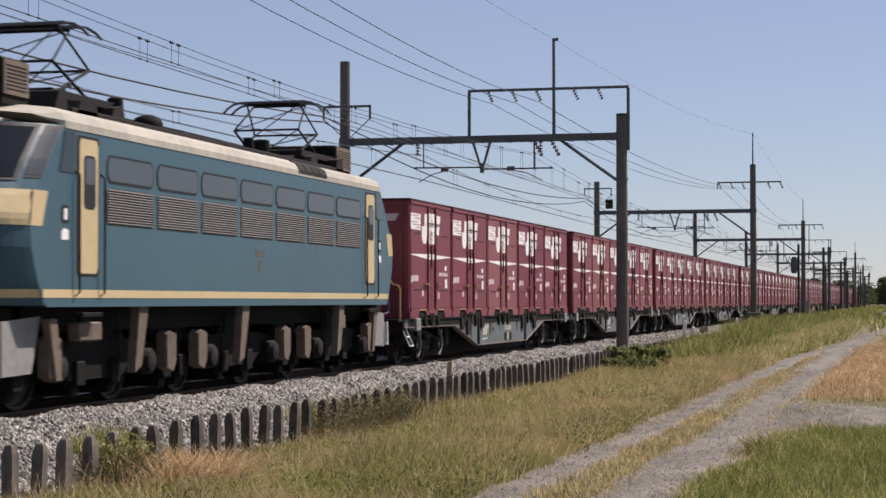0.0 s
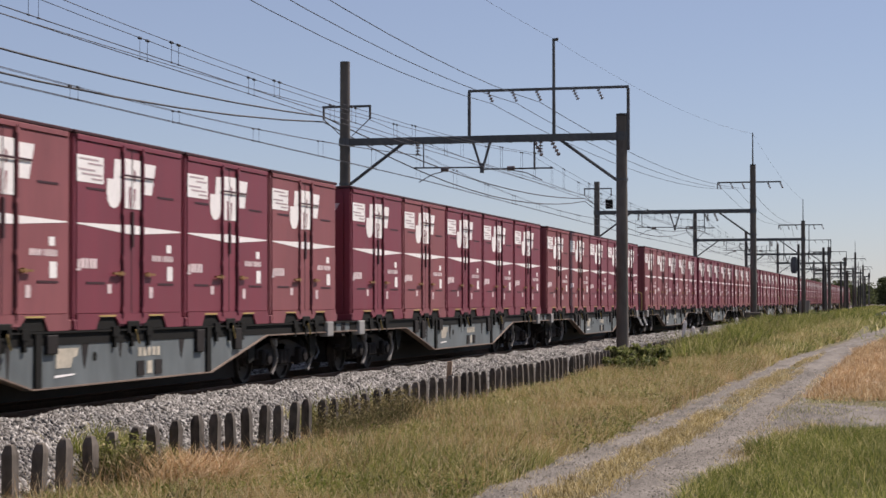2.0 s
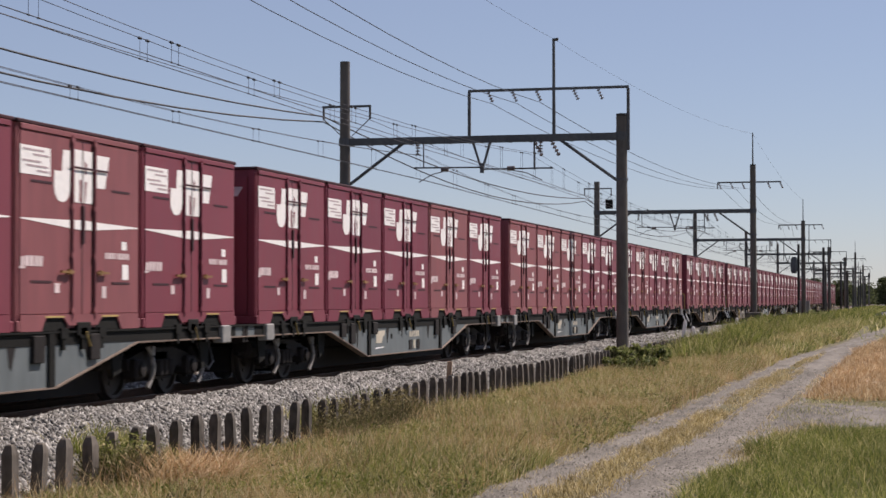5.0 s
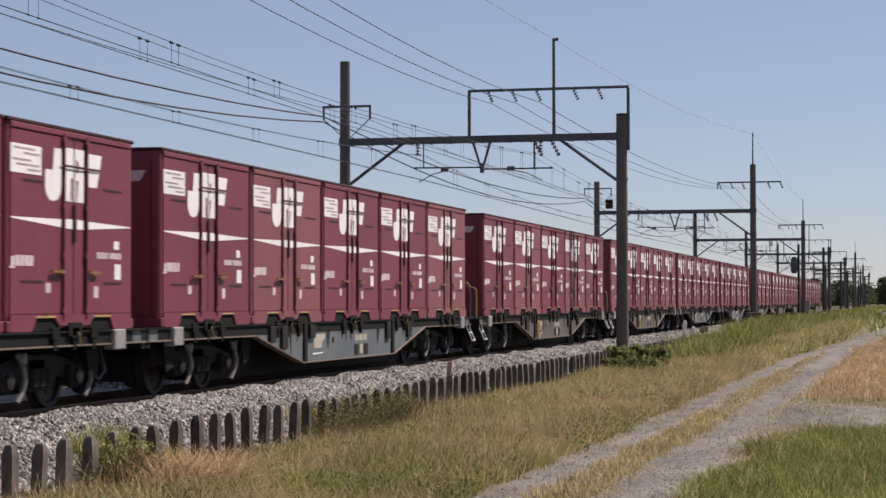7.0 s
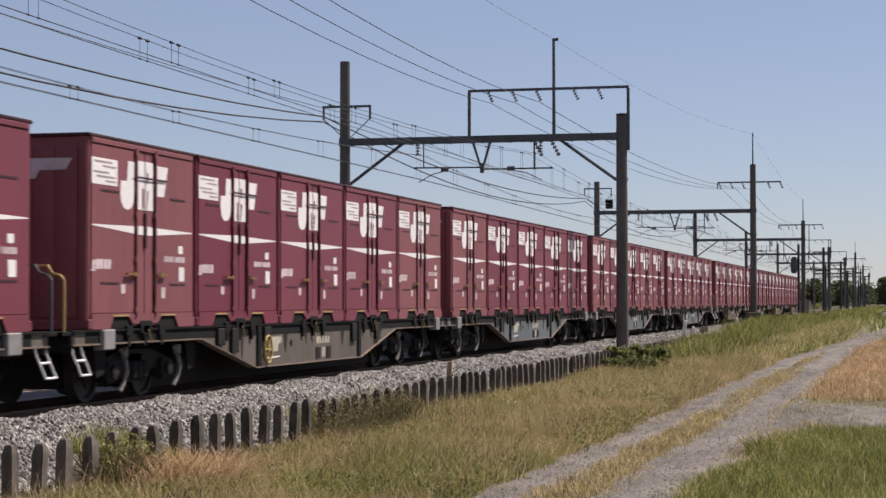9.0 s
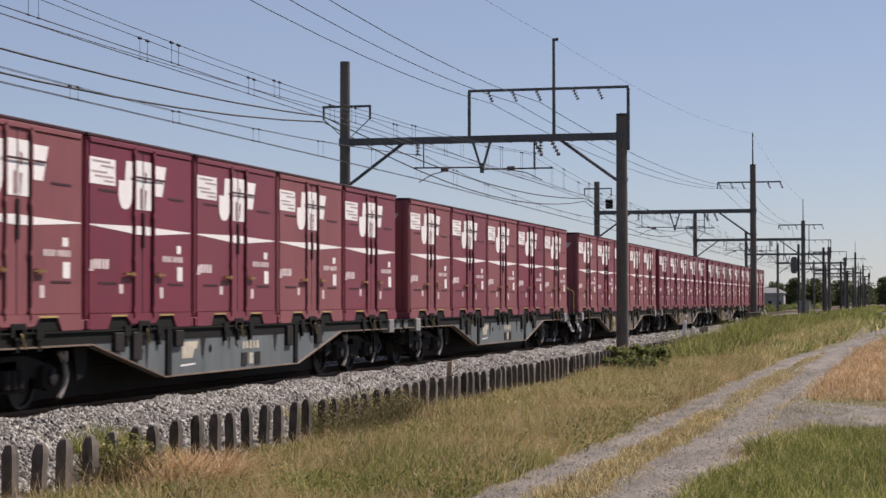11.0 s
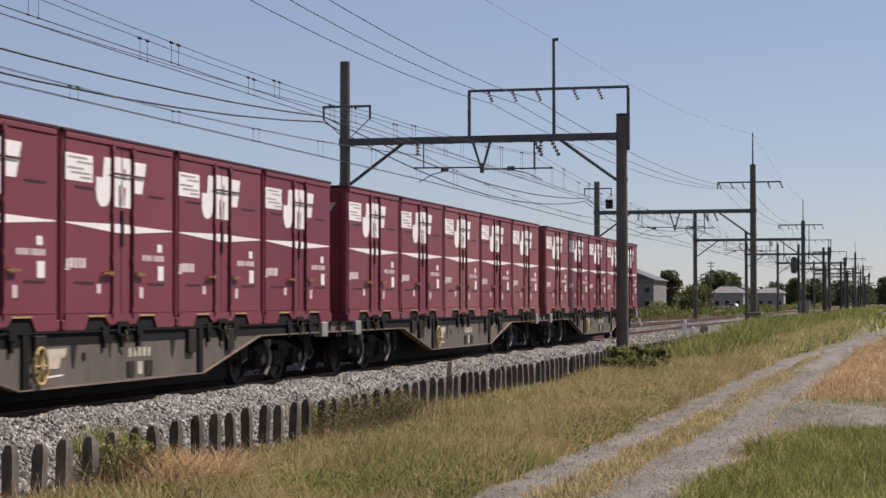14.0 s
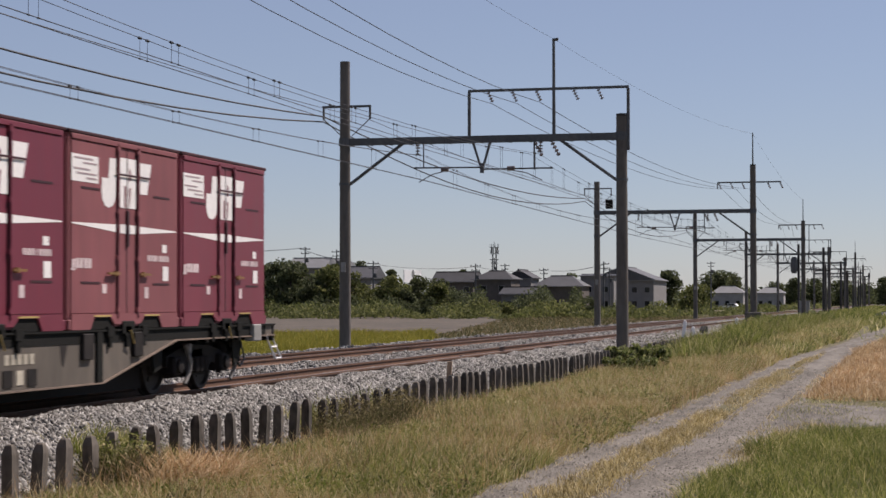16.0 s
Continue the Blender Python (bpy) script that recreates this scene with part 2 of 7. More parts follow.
# ---- mesh helpers ----
class MB:
    """Collects vertices and faces of one part."""

    def __init__(self):
        self.v, self.f = [], []

    def add(self, vs, fs):
        k = len(self.v)
        self.v += [tuple(p) for p in vs]
        self.f += [tuple(i + k for i in q) for q in fs]
        return self

    def box(self, x0, x1, y0, y1, z0, z1, b=0.0):
        if b <= 0:
            vs = [(x, y, z) for z in (z0, z1) for y in (y0, y1) for x in (x0, x1)]
            return self.add(vs, [(0, 2, 3, 1), (4, 5, 7, 6), (0, 1, 5, 4), (2, 6, 7, 3), (0, 4, 6, 2), (1, 3, 7, 5)])
        bm = bmesh.new()
        bmesh.ops.create_cube(bm, size=1)
        for p in bm.verts:
            p.co = Vector((x0 + (p.co.x + 0.5) * (x1 - x0), y0 + (p.co.y + 0.5) * (y1 - y0), z0 + (p.co.z + 0.5) * (z1 - z0)))
        bmesh.ops.bevel(bm, geom=bm.edges[:], offset=b, segments=1, affect="EDGES")
        bm.verts.index_update()
        self.add([p.co[:] for p in bm.verts], [[p.index for p in q.verts] for q in bm.faces])
        bm.free()
        return self

    def tube(self, pts, r, n=6, r1=None, caps=True):
        pts = [Vector(p) for p in pts]
        vs, fs, m = [], [], len(pts)
        for i, p in enumerate(pts):
            d = (pts[min(i + 1, m - 1)] - pts[max(i - 1, 0)]).normalized()
            u = d.cross(Vector((0, 0, 1)) if abs(d.z) < 0.9 else Vector((1, 0, 0))).normalized()
            w = d.cross(u)
            rr = r if r1 is None else r + (r1 - r) * i / (m - 1)
            for k in range(n):
                a = 2 * math.pi * k / n
                vs.append(p + u * rr * math.cos(a) + w * rr * math.sin(a))
        for i in range(m - 1):
            for k in range(n):
                j = (k + 1) % n
                fs.append((i * n + k, i * n + j, (i + 1) * n + j, (i + 1) * n + k))
        if caps:
            fs += [tuple(range(n))[::-1], tuple((m - 1) * n + k for k in range(n))]
        return self.add(vs, fs)

    def prism(self, poly, axis, a0, a1):
        """Polygon of two coordinates drawn out along axis 'x', 'y' or 'z'."""
        n = len(poly)

        def put(p, q):
            return (q, p[0], p[1]) if axis == "x" else (p[0], q, p[1]) if axis == "y" else (p[0], p[1], q)

        vs = [put(p, a0) for p in poly] + [put(p, a1) for p in poly]
        fs = [tuple(range(n))[::-1], tuple(range(n, 2 * n))] + [(k, (k + 1) % n, n + (k + 1) % n, n + k) for k in range(n)]
        return self.add(vs, fs)

    def lathe(self, prof, n=12, at=(0, 0, 0), axis="z"):
        """Profile of (radius, height) turned round an axis."""
        vs, fs = [], []
        for r, h in prof:
            for k in range(n):
                a = 2 * math.pi * k / n
                c, s = r * math.cos(a), r * math.sin(a)
                vs.append((at[0] + c, at[1] + s, at[2] + h) if axis == "z" else (at[0] + h, at[1] + c, at[2] + s) if axis == "x" else (at[0] + c, at[1] + h, at[2] + s))
        for i in range(len(prof) - 1):
            for k in range(n):
                j = (k + 1) % n
                fs.append((i * n + k, i * n + j, (i + 1) * n + j, (i + 1) * n + k))
        fs += [tuple(range(n))[::-1], tuple((len(prof) - 1) * n + k for k in range(n))]
        return self.add(vs, fs)

    def mesh(self, name, material, smooth=False):
        me = bpy.data.meshes.new(name)
        me.from_pydata(self.v, [], self.f)
        bm = bmesh.new()
        bm.from_mesh(me)
        bmesh.ops.recalc_face_normals(bm, faces=bm.faces[:])
        bm.to_mesh(me)
        bm.free()
        me.materials.append(material)
        if smooth:
            for p in me.polygons:
                p.use_smooth = True
        return me


def part(name, mb, material, parent, label="", at=None, smooth=False):
    ob = new(name, mb if isinstance(mb, bpy.types.Mesh) else mb.mesh(name, material, smooth))
    ob.parent = parent
    if at is not None:
        ob.matrix_basis = at
    if label:
        ob["label"] = label
    return ob


def thing(name, label, category, group="", at=None, kind=""):
    ob = new(name)
    ob.empty_display_size = 0.2
    if at is not None:
        ob.matrix_basis = at
    return tagged(ob, label, category, group, kind)


def big_mesh(name, verts, faces, material):
    """Many small pieces at once; verts n x 3, faces m x 3 or m x 4."""
    me = bpy.data.meshes.new(name)
    verts, faces = np.asarray(verts, np.float32), np.asarray(faces, np.int32)
    me.vertices.add(len(verts))
    me.vertices.foreach_set("co", verts.ravel())
    k = faces.shape[1]
    me.loops.add(faces.size)
    me.loops.foreach_set("vertex_index", faces.ravel())
    me.polygons.add(len(faces))
    me.polygons.foreach_set("loop_start", np.arange(0, faces.size, k, dtype=np.int32))
    me.update(calc_edges=True)
    me.materials.append(material)
    return me


# ---- ground, track bed, road ----
def smooth(a, b, t):
    t = np.clip((np.asarray(t, float) - a) / (b - a), 0, 1)
    return t * t * (3 - 2 * t)


def wob(x, y):
    return 0.04 * np.sin(x * 1.7 + y * 0.31) + 0.03 * np.sin(x * 0.6 - y * 0.83 + 1.3) + 0.015 * np.sin(x * 4.1 + y * 2.3)


def land(x, y):
    """Height of the ground: a low field on either side of the bank, rising slowly along the road."""
    x, y = np.asarray(x, float), np.asarray(y, float)
    near = -0.80 + 0.55 * smooth(52, 112, y) - 0.25 * smooth(300, 700, y)
    far = -0.72 + 0.0 * y
    side = smooth(-8.0, 2.0, x)
    z = far + (near - far) * side
    rut = np.exp(-((x - rut_west(y)) / 0.28) ** 2) + np.exp(-((x - rut_east(y)) / 0.36) ** 2)
    return z + (wob(x, y) - 0.03 * rut) * smooth(-9, -12, x) * 0.5 + (wob(x, y) * 0.6 * (1 - np.clip(rut, 0, 1)) - 0.03 * rut) * smooth(2.9, 3.6, x)


def veer(y):
    return 1.6 * smooth(58, 130, y)


def rut_west(y):
    """Centre line of the rut nearer the track."""
    return np.interp(y, [10, 22, 29, 45, 58, 67, 76, 85, 95, 130], [6.80, 6.90, 7.08, 7.04, 7.05, 7.30, 7.78, 8.45, 9.2, 11.6])


def rut_east(y):
    return np.interp(y, [10, 20, 30, 42, 53, 65, 76, 85, 95, 130], [8.42, 8.40, 8.40, 8.42, 8.42, 8.48, 8.75, 9.3, 10.05, 12.6])


def sheet(name, xs, ys, zfun, material, label, category):
    xs, ys = np.asarray(xs, float), np.asarray(ys, float)
    gx, gy = np.meshgrid(xs, ys)
    v = np.stack([gx, gy, zfun(gx, gy)], -1).reshape(-1, 3)
    n, m = len(xs), len(ys)
    i = (np.arange(m - 1)[:, None] * n + np.arange(n - 1)[None]).ravel()
    f = np.stack([i, i + 1, i + n + 1, i + n], 1)
    me = big_mesh(name, v, f, material)
    for p in me.polygons:
        p.use_smooth = True
    return tagged(new(name, me), label, category, kind="structure")


GX = np.concatenate([[-3000, -1500, -700, -350], np.arange(-200, -20, 20), np.arange(-20, 2.6, 2.0), np.arange(2.8, 12.5, 0.2), np.arange(13, 40, 3), [60, 120, 300, 900, 3000]])
GY = np.concatenate([[-400, -100, -30, 0], np.arange(8, 80, 0.4), np.arange(80, 180, 2), np.arange(180, 500, 15), [600, 900, 1500, 2500, 4500]])
sheet("ground", GX, GY, land, SOIL, "dry grassy field soil beside the railway", "ground")


def bed(x, y):
    """Ballast: flat under the tracks, heaped shoulders, sloping sides."""
    x = np.asarray(x, float)
    right = -0.02 - 0.62 * smooth(1.50, 2.95, x)
    left = -0.05 - 0.75 * smooth(-5.4, -6.9, x)
    core = np.where(np.abs(x) < 1.15, -0.13, 0) + np.where(np.abs(x + 4) < 1.15, -0.13, 0) + np.where((x > -2.9) & (x < -1.15), -0.08, 0)
    return np.where(x > 0, right, left) + core + 0.02 * np.sin(x * 5 + np.asarray(y) * 2.1) + 0.015 * np.sin(np.asarray(y) * 3.7 - x * 2)


sheet("ballast_bed", np.concatenate([np.arange(-7.0, 2.71, 0.22), [2.71, 2.72]]), np.concatenate([np.arange(-40, 8, 4), np.arange(8, 130, 0.5), np.arange(130, 800, 10)]), bed, BED, "grey crushed-stone ballast bed under two tracks", "ballast")


def rut(name, centre, half, y0, y1, seed, label):
    ys = np.arange(y0, y1, 0.25)
    rs = np.random.RandomState(seed)
    eL = np.cumsum(rs.randn(len(ys))) * 0.03
    eR = np.cumsum(rs.randn(len(ys))) * 0.03
    k = np.ones(9) / 9
    eL, eR = np.convolve(eL - np.linspace(eL[0], eL[-1], len(ys)), k, "same"), np.convolve(eR - np.linspace(eR[0], eR[-1], len(ys)), k, "same")
    jag = rs.randn(2, len(ys)) * 0.012
    cols = np.array([-0.06, 0.04, 0.5, 0.96, 1.06])
    lo = centre(ys) - half + np.clip(eL, -0.2, 0.2) + jag[0]
    hi = centre(ys) + half + np.clip(eR, -0.2, 0.2) + jag[1]
    gx = lo[:, None] + (hi - lo)[:, None] * cols[None]
    gy = np.repeat(ys[:, None], 5, 1)
    gz = land(gx, gy) + np.array([-0.04, 0.014, 0.016, 0.014, -0.04])[None]
    v = np.stack([gx, gy, gz], -1).reshape(-1, 3)
    n, m = 5, len(ys)
    i = (np.arange(m - 1)[:, None] * n + np.arange(n - 1)[None]).ravel()
    me = big_mesh(name, v, np.stack([i, i + 1, i + n + 1, i + n], 1), GRAVEL)
    for p in me.polygons:
        p.use_smooth = True
    return tagged(new(name, me), label, "road", kind="structure")


rut("road_rut_west", rut_west, 0.29, 10, 170, 3, "pale gravel wheel rut of a farm road")
rut("road_rut_east", rut_east, 0.47, 10, 170, 4, "wide pale gravel wheel rut of a farm road")


def blot(name, cx, cy, rx, ry, seed, material, label, category, lift=0.02):
    rs = np.random.RandomState(seed)
    n, rings = 48, 7
    ph = rs.rand(6) * 6.28
    v = [(cx, cy, float(land(cx, cy)) + lift)]
    for r in range(1, rings + 1):
        for k in range(n):
            a = 2 * math.pi * k / n
            w = 1 + sum(0.16 / (j + 1) * math.sin((j + 2) * a + ph[j]) for j in range(6)) + rs.randn() * 0.02
            x, y = cx + math.cos(a) * rx * w * r / rings, cy + math.sin(a) * ry * w * r / rings
            v.append((x, y, float(land(x, y)) + (lift if r < rings else -0.04)))
    me = bpy.data.meshes.new(name)
    fs = [(0, 1 + k, 1 + (k + 1) % n) for k in range(n)]
    for r in range(rings - 1):
        for k in range(n):
            a, b = 1 + r * n + k, 1 + r * n + (k + 1) % n
            fs.append((a, a + n, b + n, b))
    me.from_pydata(v, [], fs)
    me.materials.append(material)
    return tagged(new(name, me), label, category, kind="structure")


blot("gravel_patch", 9.6, 36.0, 1.35, 6.0, 5, GRAVEL, "grey gravel turnout beside the farm road", "ground", 0.018)
blot("straw_patch", 10.2, 60.0, 1.35, 14.5, 6, STRAWSOIL, "mown straw-coloured grass patch", "ground", 0.024)


def field(name, x0, x1, ys, edge, material, label, lift):
    xs = np.linspace(0, 1, 8)
    right = np.array([-15.0 - (y - 103) * 0.17 + x1 + edge * math.sin(y * 0.21) for y in ys])[:, None]
    gx = x0 + (right - x0) * xs[None]
    gy = np.repeat(np.asarray(ys, float)[:, None], 8, 1)
    v = np.stack([gx, gy, land(gx, gy) + lift], -1).reshape(-1, 3)
    m = len(ys)
    i = (np.arange(m - 1)[:, None] * 8 + np.arange(7)[None]).ravel()
    return tagged(new(name, big_mesh(name, v, np.stack([i, i + 1, i + 9, i + 8], 1), material)), label, "field", kind="structure")


field("bare_field", -170, 0, np.arange(98, 241, 4.0), 0.6, BROWNFIELD, "bare brown ploughed field beyond the line", 0.05)


# ---- tracks ----
def rails():
    prof = [(-0.06, -0.15), (0.06, -0.15), (0.06, -0.138), (0.012, -0.118), (0.010, -0.045), (0.033, -0.036), (0.033, -0.003), (-0.033, -0.003), (-0.033, -0.036), (-0.010, -0.045), (-0.012, -0.118), (-0.06, -0.138)]
    for x, nm in ((0.0, "near"), (-4.0, "far")):
        t = thing("railway_track", "rusty rails on sleepers in grey ballast", "railway track", "railway tracks", pose(x, 0, 0), "structure")
        for s in (-1, 1):
            part("rail", MB().prism([(s * 0.5665 + a, b) for a, b in prof], "y", -40, 800), RAIL, t, "rusty steel rail")
            part("rail_head", MB().box(s * 0.5665 - 0.028, s * 0.5665 + 0.028, -40, 800, -0.003, 0.0015), RAILTOP, t, "worn shiny running surface")
        me = MB().prism([(-1.0, -0.28), (1.0, -0.28), (1.0, -0.16), (0.85, -0.135), (-0.85, -0.135), (-1.0, -0.16)], "y", -0.11, 0.11).mesh("sleeper", SLEEPER)
        for k in range(150):
            if x < -1 and not 40 < k < 120:
                continue
            part("sleeper", me, SLEEPER, t, at=pose(0, 14.3 + k * 0.64, 0))


rails()
# dark strips that put under-train shade, and oil, into the bed colour
for cx in (0.0, -4.0):
    sheet("track_bed", np.array([-1.12, -0.7, -0.4, 0.0, 0.4, 0.7, 1.12]) + cx, np.arange(-40, 400, 1.0), lambda x, y: bed(x, y) + 0.02, OIL_SHADE_BED, "oily stone between the rails, coloured darker for train shade", "ballast")


# ---- freight containers ----
CL, CW, CH = 3.640, 2.45, 2.50
PITCH = 3.715


def container(paint, tone):
    c = thing("freight_container", tone, "freight container", "containers on the train")
    hx, hy = CW / 2, CL / 2
    body = MB().box(-hx + 0.03, hx - 0.03, -hy + 0.03, hy - 0.03, 0.03, CH - 0.03)
    part("body", body, paint, c)
    roof = MB().box(-hx, hx, -hy, hy, CH - 0.05, CH, 0.012)
    part("roof", roof, BOXROOF, c, "dark roof sheet")
    for sx in (-1, 1):
        for sy in (-1, 1):
            x0, x1 = sorted((sx * hx, sx * (hx - 0.1)))
            y0, y1 = sorted((sy * hy, sy * (hy - 0.085)))
            inset = 0.045 if sx > 0 else 0.0
            cp = MB().box(x0 - inset, x1 - inset, y0, y1, 0.13, CH - 0.05)
            part("corner_post", cp.box(*sorted((sx * (hx - 0.002), sx * (hx - 0.12))), y0, y1, 0.0, 0.13, 0.012), paint, c)
    # long sides: two doors each, framed, with lock rods
    for sx in (-1, 1):
        xs = sx * (hx - 0.012)
        sill = MB()
        x0, x1 = sorted((sx * hx, sx * (hx - 0.06)))
        # bottom rail with two lifting pockets cut out of it
        P = [(-hy + 0.085, 0.0), (-1.18, 0.0), (-1.06, 0.155), (-0.56, 0.155), (-0.42, 0.06), (0.42, 0.06), (0.56, 0.155), (1.06, 0.155), (1.18, 0.0), (hy - 0.085, 0.0), (hy - 0.085, 0.20), (-hy + 0.085, 0.20)]
        part("bottom_rail", MB().prism(P, "x", x0, x1), paint, c)
        part("top_rail", MB().box(*sorted((sx * hx, sx * (hx - 0.07))), -hy + 0.085, hy - 0.085, CH - 0.12, CH - 0.05, 0.008), paint, c)
        if sx < 0:
            part("side_door", MB().box(-hx + 0.014, -hx + 0.055, -hy + 0.095, hy - 0.095, 0.205, CH - 0.13, 0.006), paint, c)
            continue
        for a in (-1, 1):
            part("fork_pocket", MB().box(hx - 0.075, hx - 0.024, a * 0.80 - 0.38, a * 0.80 + 0.38, 0.0, 0.17), BLACK, c, "black fork-lift pocket")
            part("pocket_line", MB().box(hx - 0.002, hx + 0.004, a * 0.81 - 0.26, a * 0.81 + 0.26, 0.160, 0.182), YELLOW, c, "faded yellow line")
        for s in (-1, 1):
            y0, y1 = sorted((s * 0.33, s * (hy - 0.095)))
            d = MB().box(*sorted((sx * (hx - 0.055), sx * (hx - 0.014))), y0, y1, 0.205, CH - 0.13, 0.006)
            door = part("side_door", d, paint, c)
            for z in (0.58, 1.775):
                part("panel_slot", MB().box(*sorted((sx * (hx - 0.016), sx * (hx - 0.008))), *sorted((s * 0.88, s * 1.45)), z, z + 0.028), SEAM, door)
            ys = s * 0.33
            rod = MB().tube([(sx * (hx + 0.001), ys, 0.14), (sx * (hx + 0.001), ys, CH - 0.09)], 0.022, 6)
            for z in (0.22, 0.9, 1.5, 2.32):
                rod.box(*sorted((sx * (hx - 0.02), sx * (hx + 0.02))), ys - 0.045, ys + 0.045, z, z + 0.06)
            part("lock_rod", rod, paint, c)
            part("door_seam", MB().box(*sorted((sx * (hx - 0.05), sx * (hx - 0.008))), *sorted((ys - 0.044, ys - 0.031)), 0.205, CH - 0.13), SEAM, c)
            hn = MB().box(*sorted((sx * (hx + 0.012), sx * (hx + 0.04))), *sorted((ys + s * 0.02, ys + s * 0.36)), 0.705, 0.735)
            hn.box(*sorted((sx * hx, sx * (hx + 0.045))), *sorted((ys + s * 0.10, ys + s * 0.16)), 0.69, 0.75)
            part("door_handle", hn, BRASS, c, "worn brass-coloured handle")
        mid = MB().box(*sorted((sx * (hx - 0.055), sx * (hx - 0.022))), -0.28, 0.28, 0.205, CH - 0.13)
        part("centre_panel", mid, paint, c)
        part("centre_seam", MB().box(*sorted((sx * (hx - 0.03), sx * (hx - 0.018))), -0.012, 0.012, 0.205, CH - 0.13), SEAM, c)
        lk = MB().box(*sorted((sx * (hx - 0.03), sx * (hx + 0.006))), -0.032, 0.032, 1.08, 1.55)
        part("centre_latch", lk, SEAM, c, "dark vertical latch")
        # painted markings, plain shapes only
        f = 1 if sx > 0 else -1

        def mark(nm, poly, material=WHITE, off=0.0, lab=""):
            # a thin painted plate in front of the doors
            pl = [(f * p[0], p[1]) for p in poly]
            x0, x1 = sorted((sx * (hx - 0.014 + off), sx * (hx - 0.0105 + off)))
            return part(nm, MB().prism(pl, "x", x0, x1), material, c, lab)

        def prints(nm, polys, material, off=0.0):
            # small lettering too fine to tell apart, on one thin plate each
            mb = MB()
            for q in polys:
                mb.prism(q, "x", hx - 0.014 + off, hx - 0.0105 + off)
            tagged(part(nm, mb, material, c), kind="stuff")

        def rect(a, b, z0, z1, sl=0.0):
            return [(a, z0), (b, z0), (b + sl, z1), (a + sl, z1)]

        mark("notice_panel", rect(-1.73, -0.93, 1.86, 2.20), lab="white printed notice panel")
        prints("lettering", [rect(b0, b, z - 0.012, z + 0.012) for z, b0, b in ((2.155, -1.66, -1.10), (2.10, -1.40, -0.98), (2.02, -1.68, -1.20), (1.965, -1.58, -1.0), (1.91, -1.30, -0.98))], SMUDGE, 0.003)
        hook = [(-0.385, 2.22), (-0.385, 1.76), (-0.41, 1.67), (-0.48, 1.60), (-0.60, 1.57), (-0.72, 1.59), (-0.80, 1.66), (-0.83, 1.76), (-0.82, 1.95), (-0.62, 1.95), (-0.58, 2.22)]
        mark("painted_emblem", hook, lab="white painted hook shape")
        mark("painted_emblem", [(-0.285, 1.59), (-0.02, 1.59), (-0.02, 2.25), (-0.285, 2.25)], off=-0.006, lab="white painted block")
        mark("painted_emblem", [(0.02, 1.59), (0.285, 1.59), (0.285, 2.25), (0.02, 2.25)], off=-0.006, lab="white painted block")
        mark("painted_emblem", [(0.385, 1.80), (0.66, 1.80), (0.80, 2.22), (0.385, 2.22)], lab="white painted flag shape")
        mark("emblem_line", [(-0.10, 1.60), (-0.045, 1.60), (-0.045, 1.88), (-0.10, 1.88)], paint, -0.003)
        mark("emblem_line", [(0.06, 1.94), (0.11, 1.97), (0.12, 2.08), (0.06, 2.12)], paint, -0.003)
        mark("emblem_line", [(0.06, 1.60), (0.075, 1.60), (0.12, 1.86), (0.06, 1.86)], paint, -0.003)
        mark("emblem_bar", rect(-0.42, 0.72, 2.008, 2.036), SEAM, 0.018)
        mark("white_stripe", [(-1.72, 1.328), (-0.385, 1.262), (-0.385, 1.362), (-1.72, 1.342)], lab="tapered white stripe")
        mark("white_stripe", [(-0.27, 1.257), (-0.04, 1.25), (-0.04, 1.375), (-0.27, 1.367)], off=-0.006, lab="tapered white stripe")
        mark("white_stripe", [(0.04, 1.25), (0.27, 1.257), (0.27, 1.367), (0.04, 1.375)], off=-0.006, lab="tapered white stripe")
        mark("white_stripe", [(0.385, 1.262), (1.72, 1.328), (1.72, 1.342), (0.385, 1.362)], lab="tapered white stripe")
        prints("owner_mark", [rect(a, b, 0.775, zt, 0.012) for a, b, zt in ((-1.71, -1.63, 0.885), (-1.605, -1.50, 0.90), (-1.48, -1.38, 0.90), (-1.35, -1.26, 0.90), (-1.24, -1.14, 0.90))] + [rect(-1.74, -1.60, 0.745, 0.770)], MARKING)
        prints("serial_lettering", [rect(a, b, 0.905, 0.985) for a, b in ((0.68, 0.745), (0.765, 0.82), (0.84, 0.895), (0.915, 0.985), (1.03, 1.06), (1.10, 1.17), (1.19, 1.26), (1.28, 1.35), (1.37, 1.43))], MARKING)
        mark("tally_plate", rect(1.20, 1.36, 1.03, 1.14))
        mark("tally_plate", rect(1.22, 1.42, 0.64, 0.84))
        mark("tally_plate", rect(-0.80, -0.67, 0.46, 0.58), MARKING)
        mark("tally_plate", rect(0.58, 0.71, 0.40, 0.55), MARKING)
    # ends: shallow ribs and a weathered marking
    for sy in (-1, 1):
        e = MB()
        for k in range(7):
            x = -0.96 + k * 0.32
            e.box(x - 0.09, x + 0.09, *sorted((sy * (hy - 0.031), sy * (hy - 0.012))), 0.16, CH - 0.16)
        part("end_ribs", e, paint, c)
        part("end_rail", MB().box(-hx + 0.1, hx - 0.1, *sorted((sy * (hy - 0.06), sy * hy)), 0.0, 0.12, 0.008), paint, c)
        if sy > 0:
            continue
        g = -sy
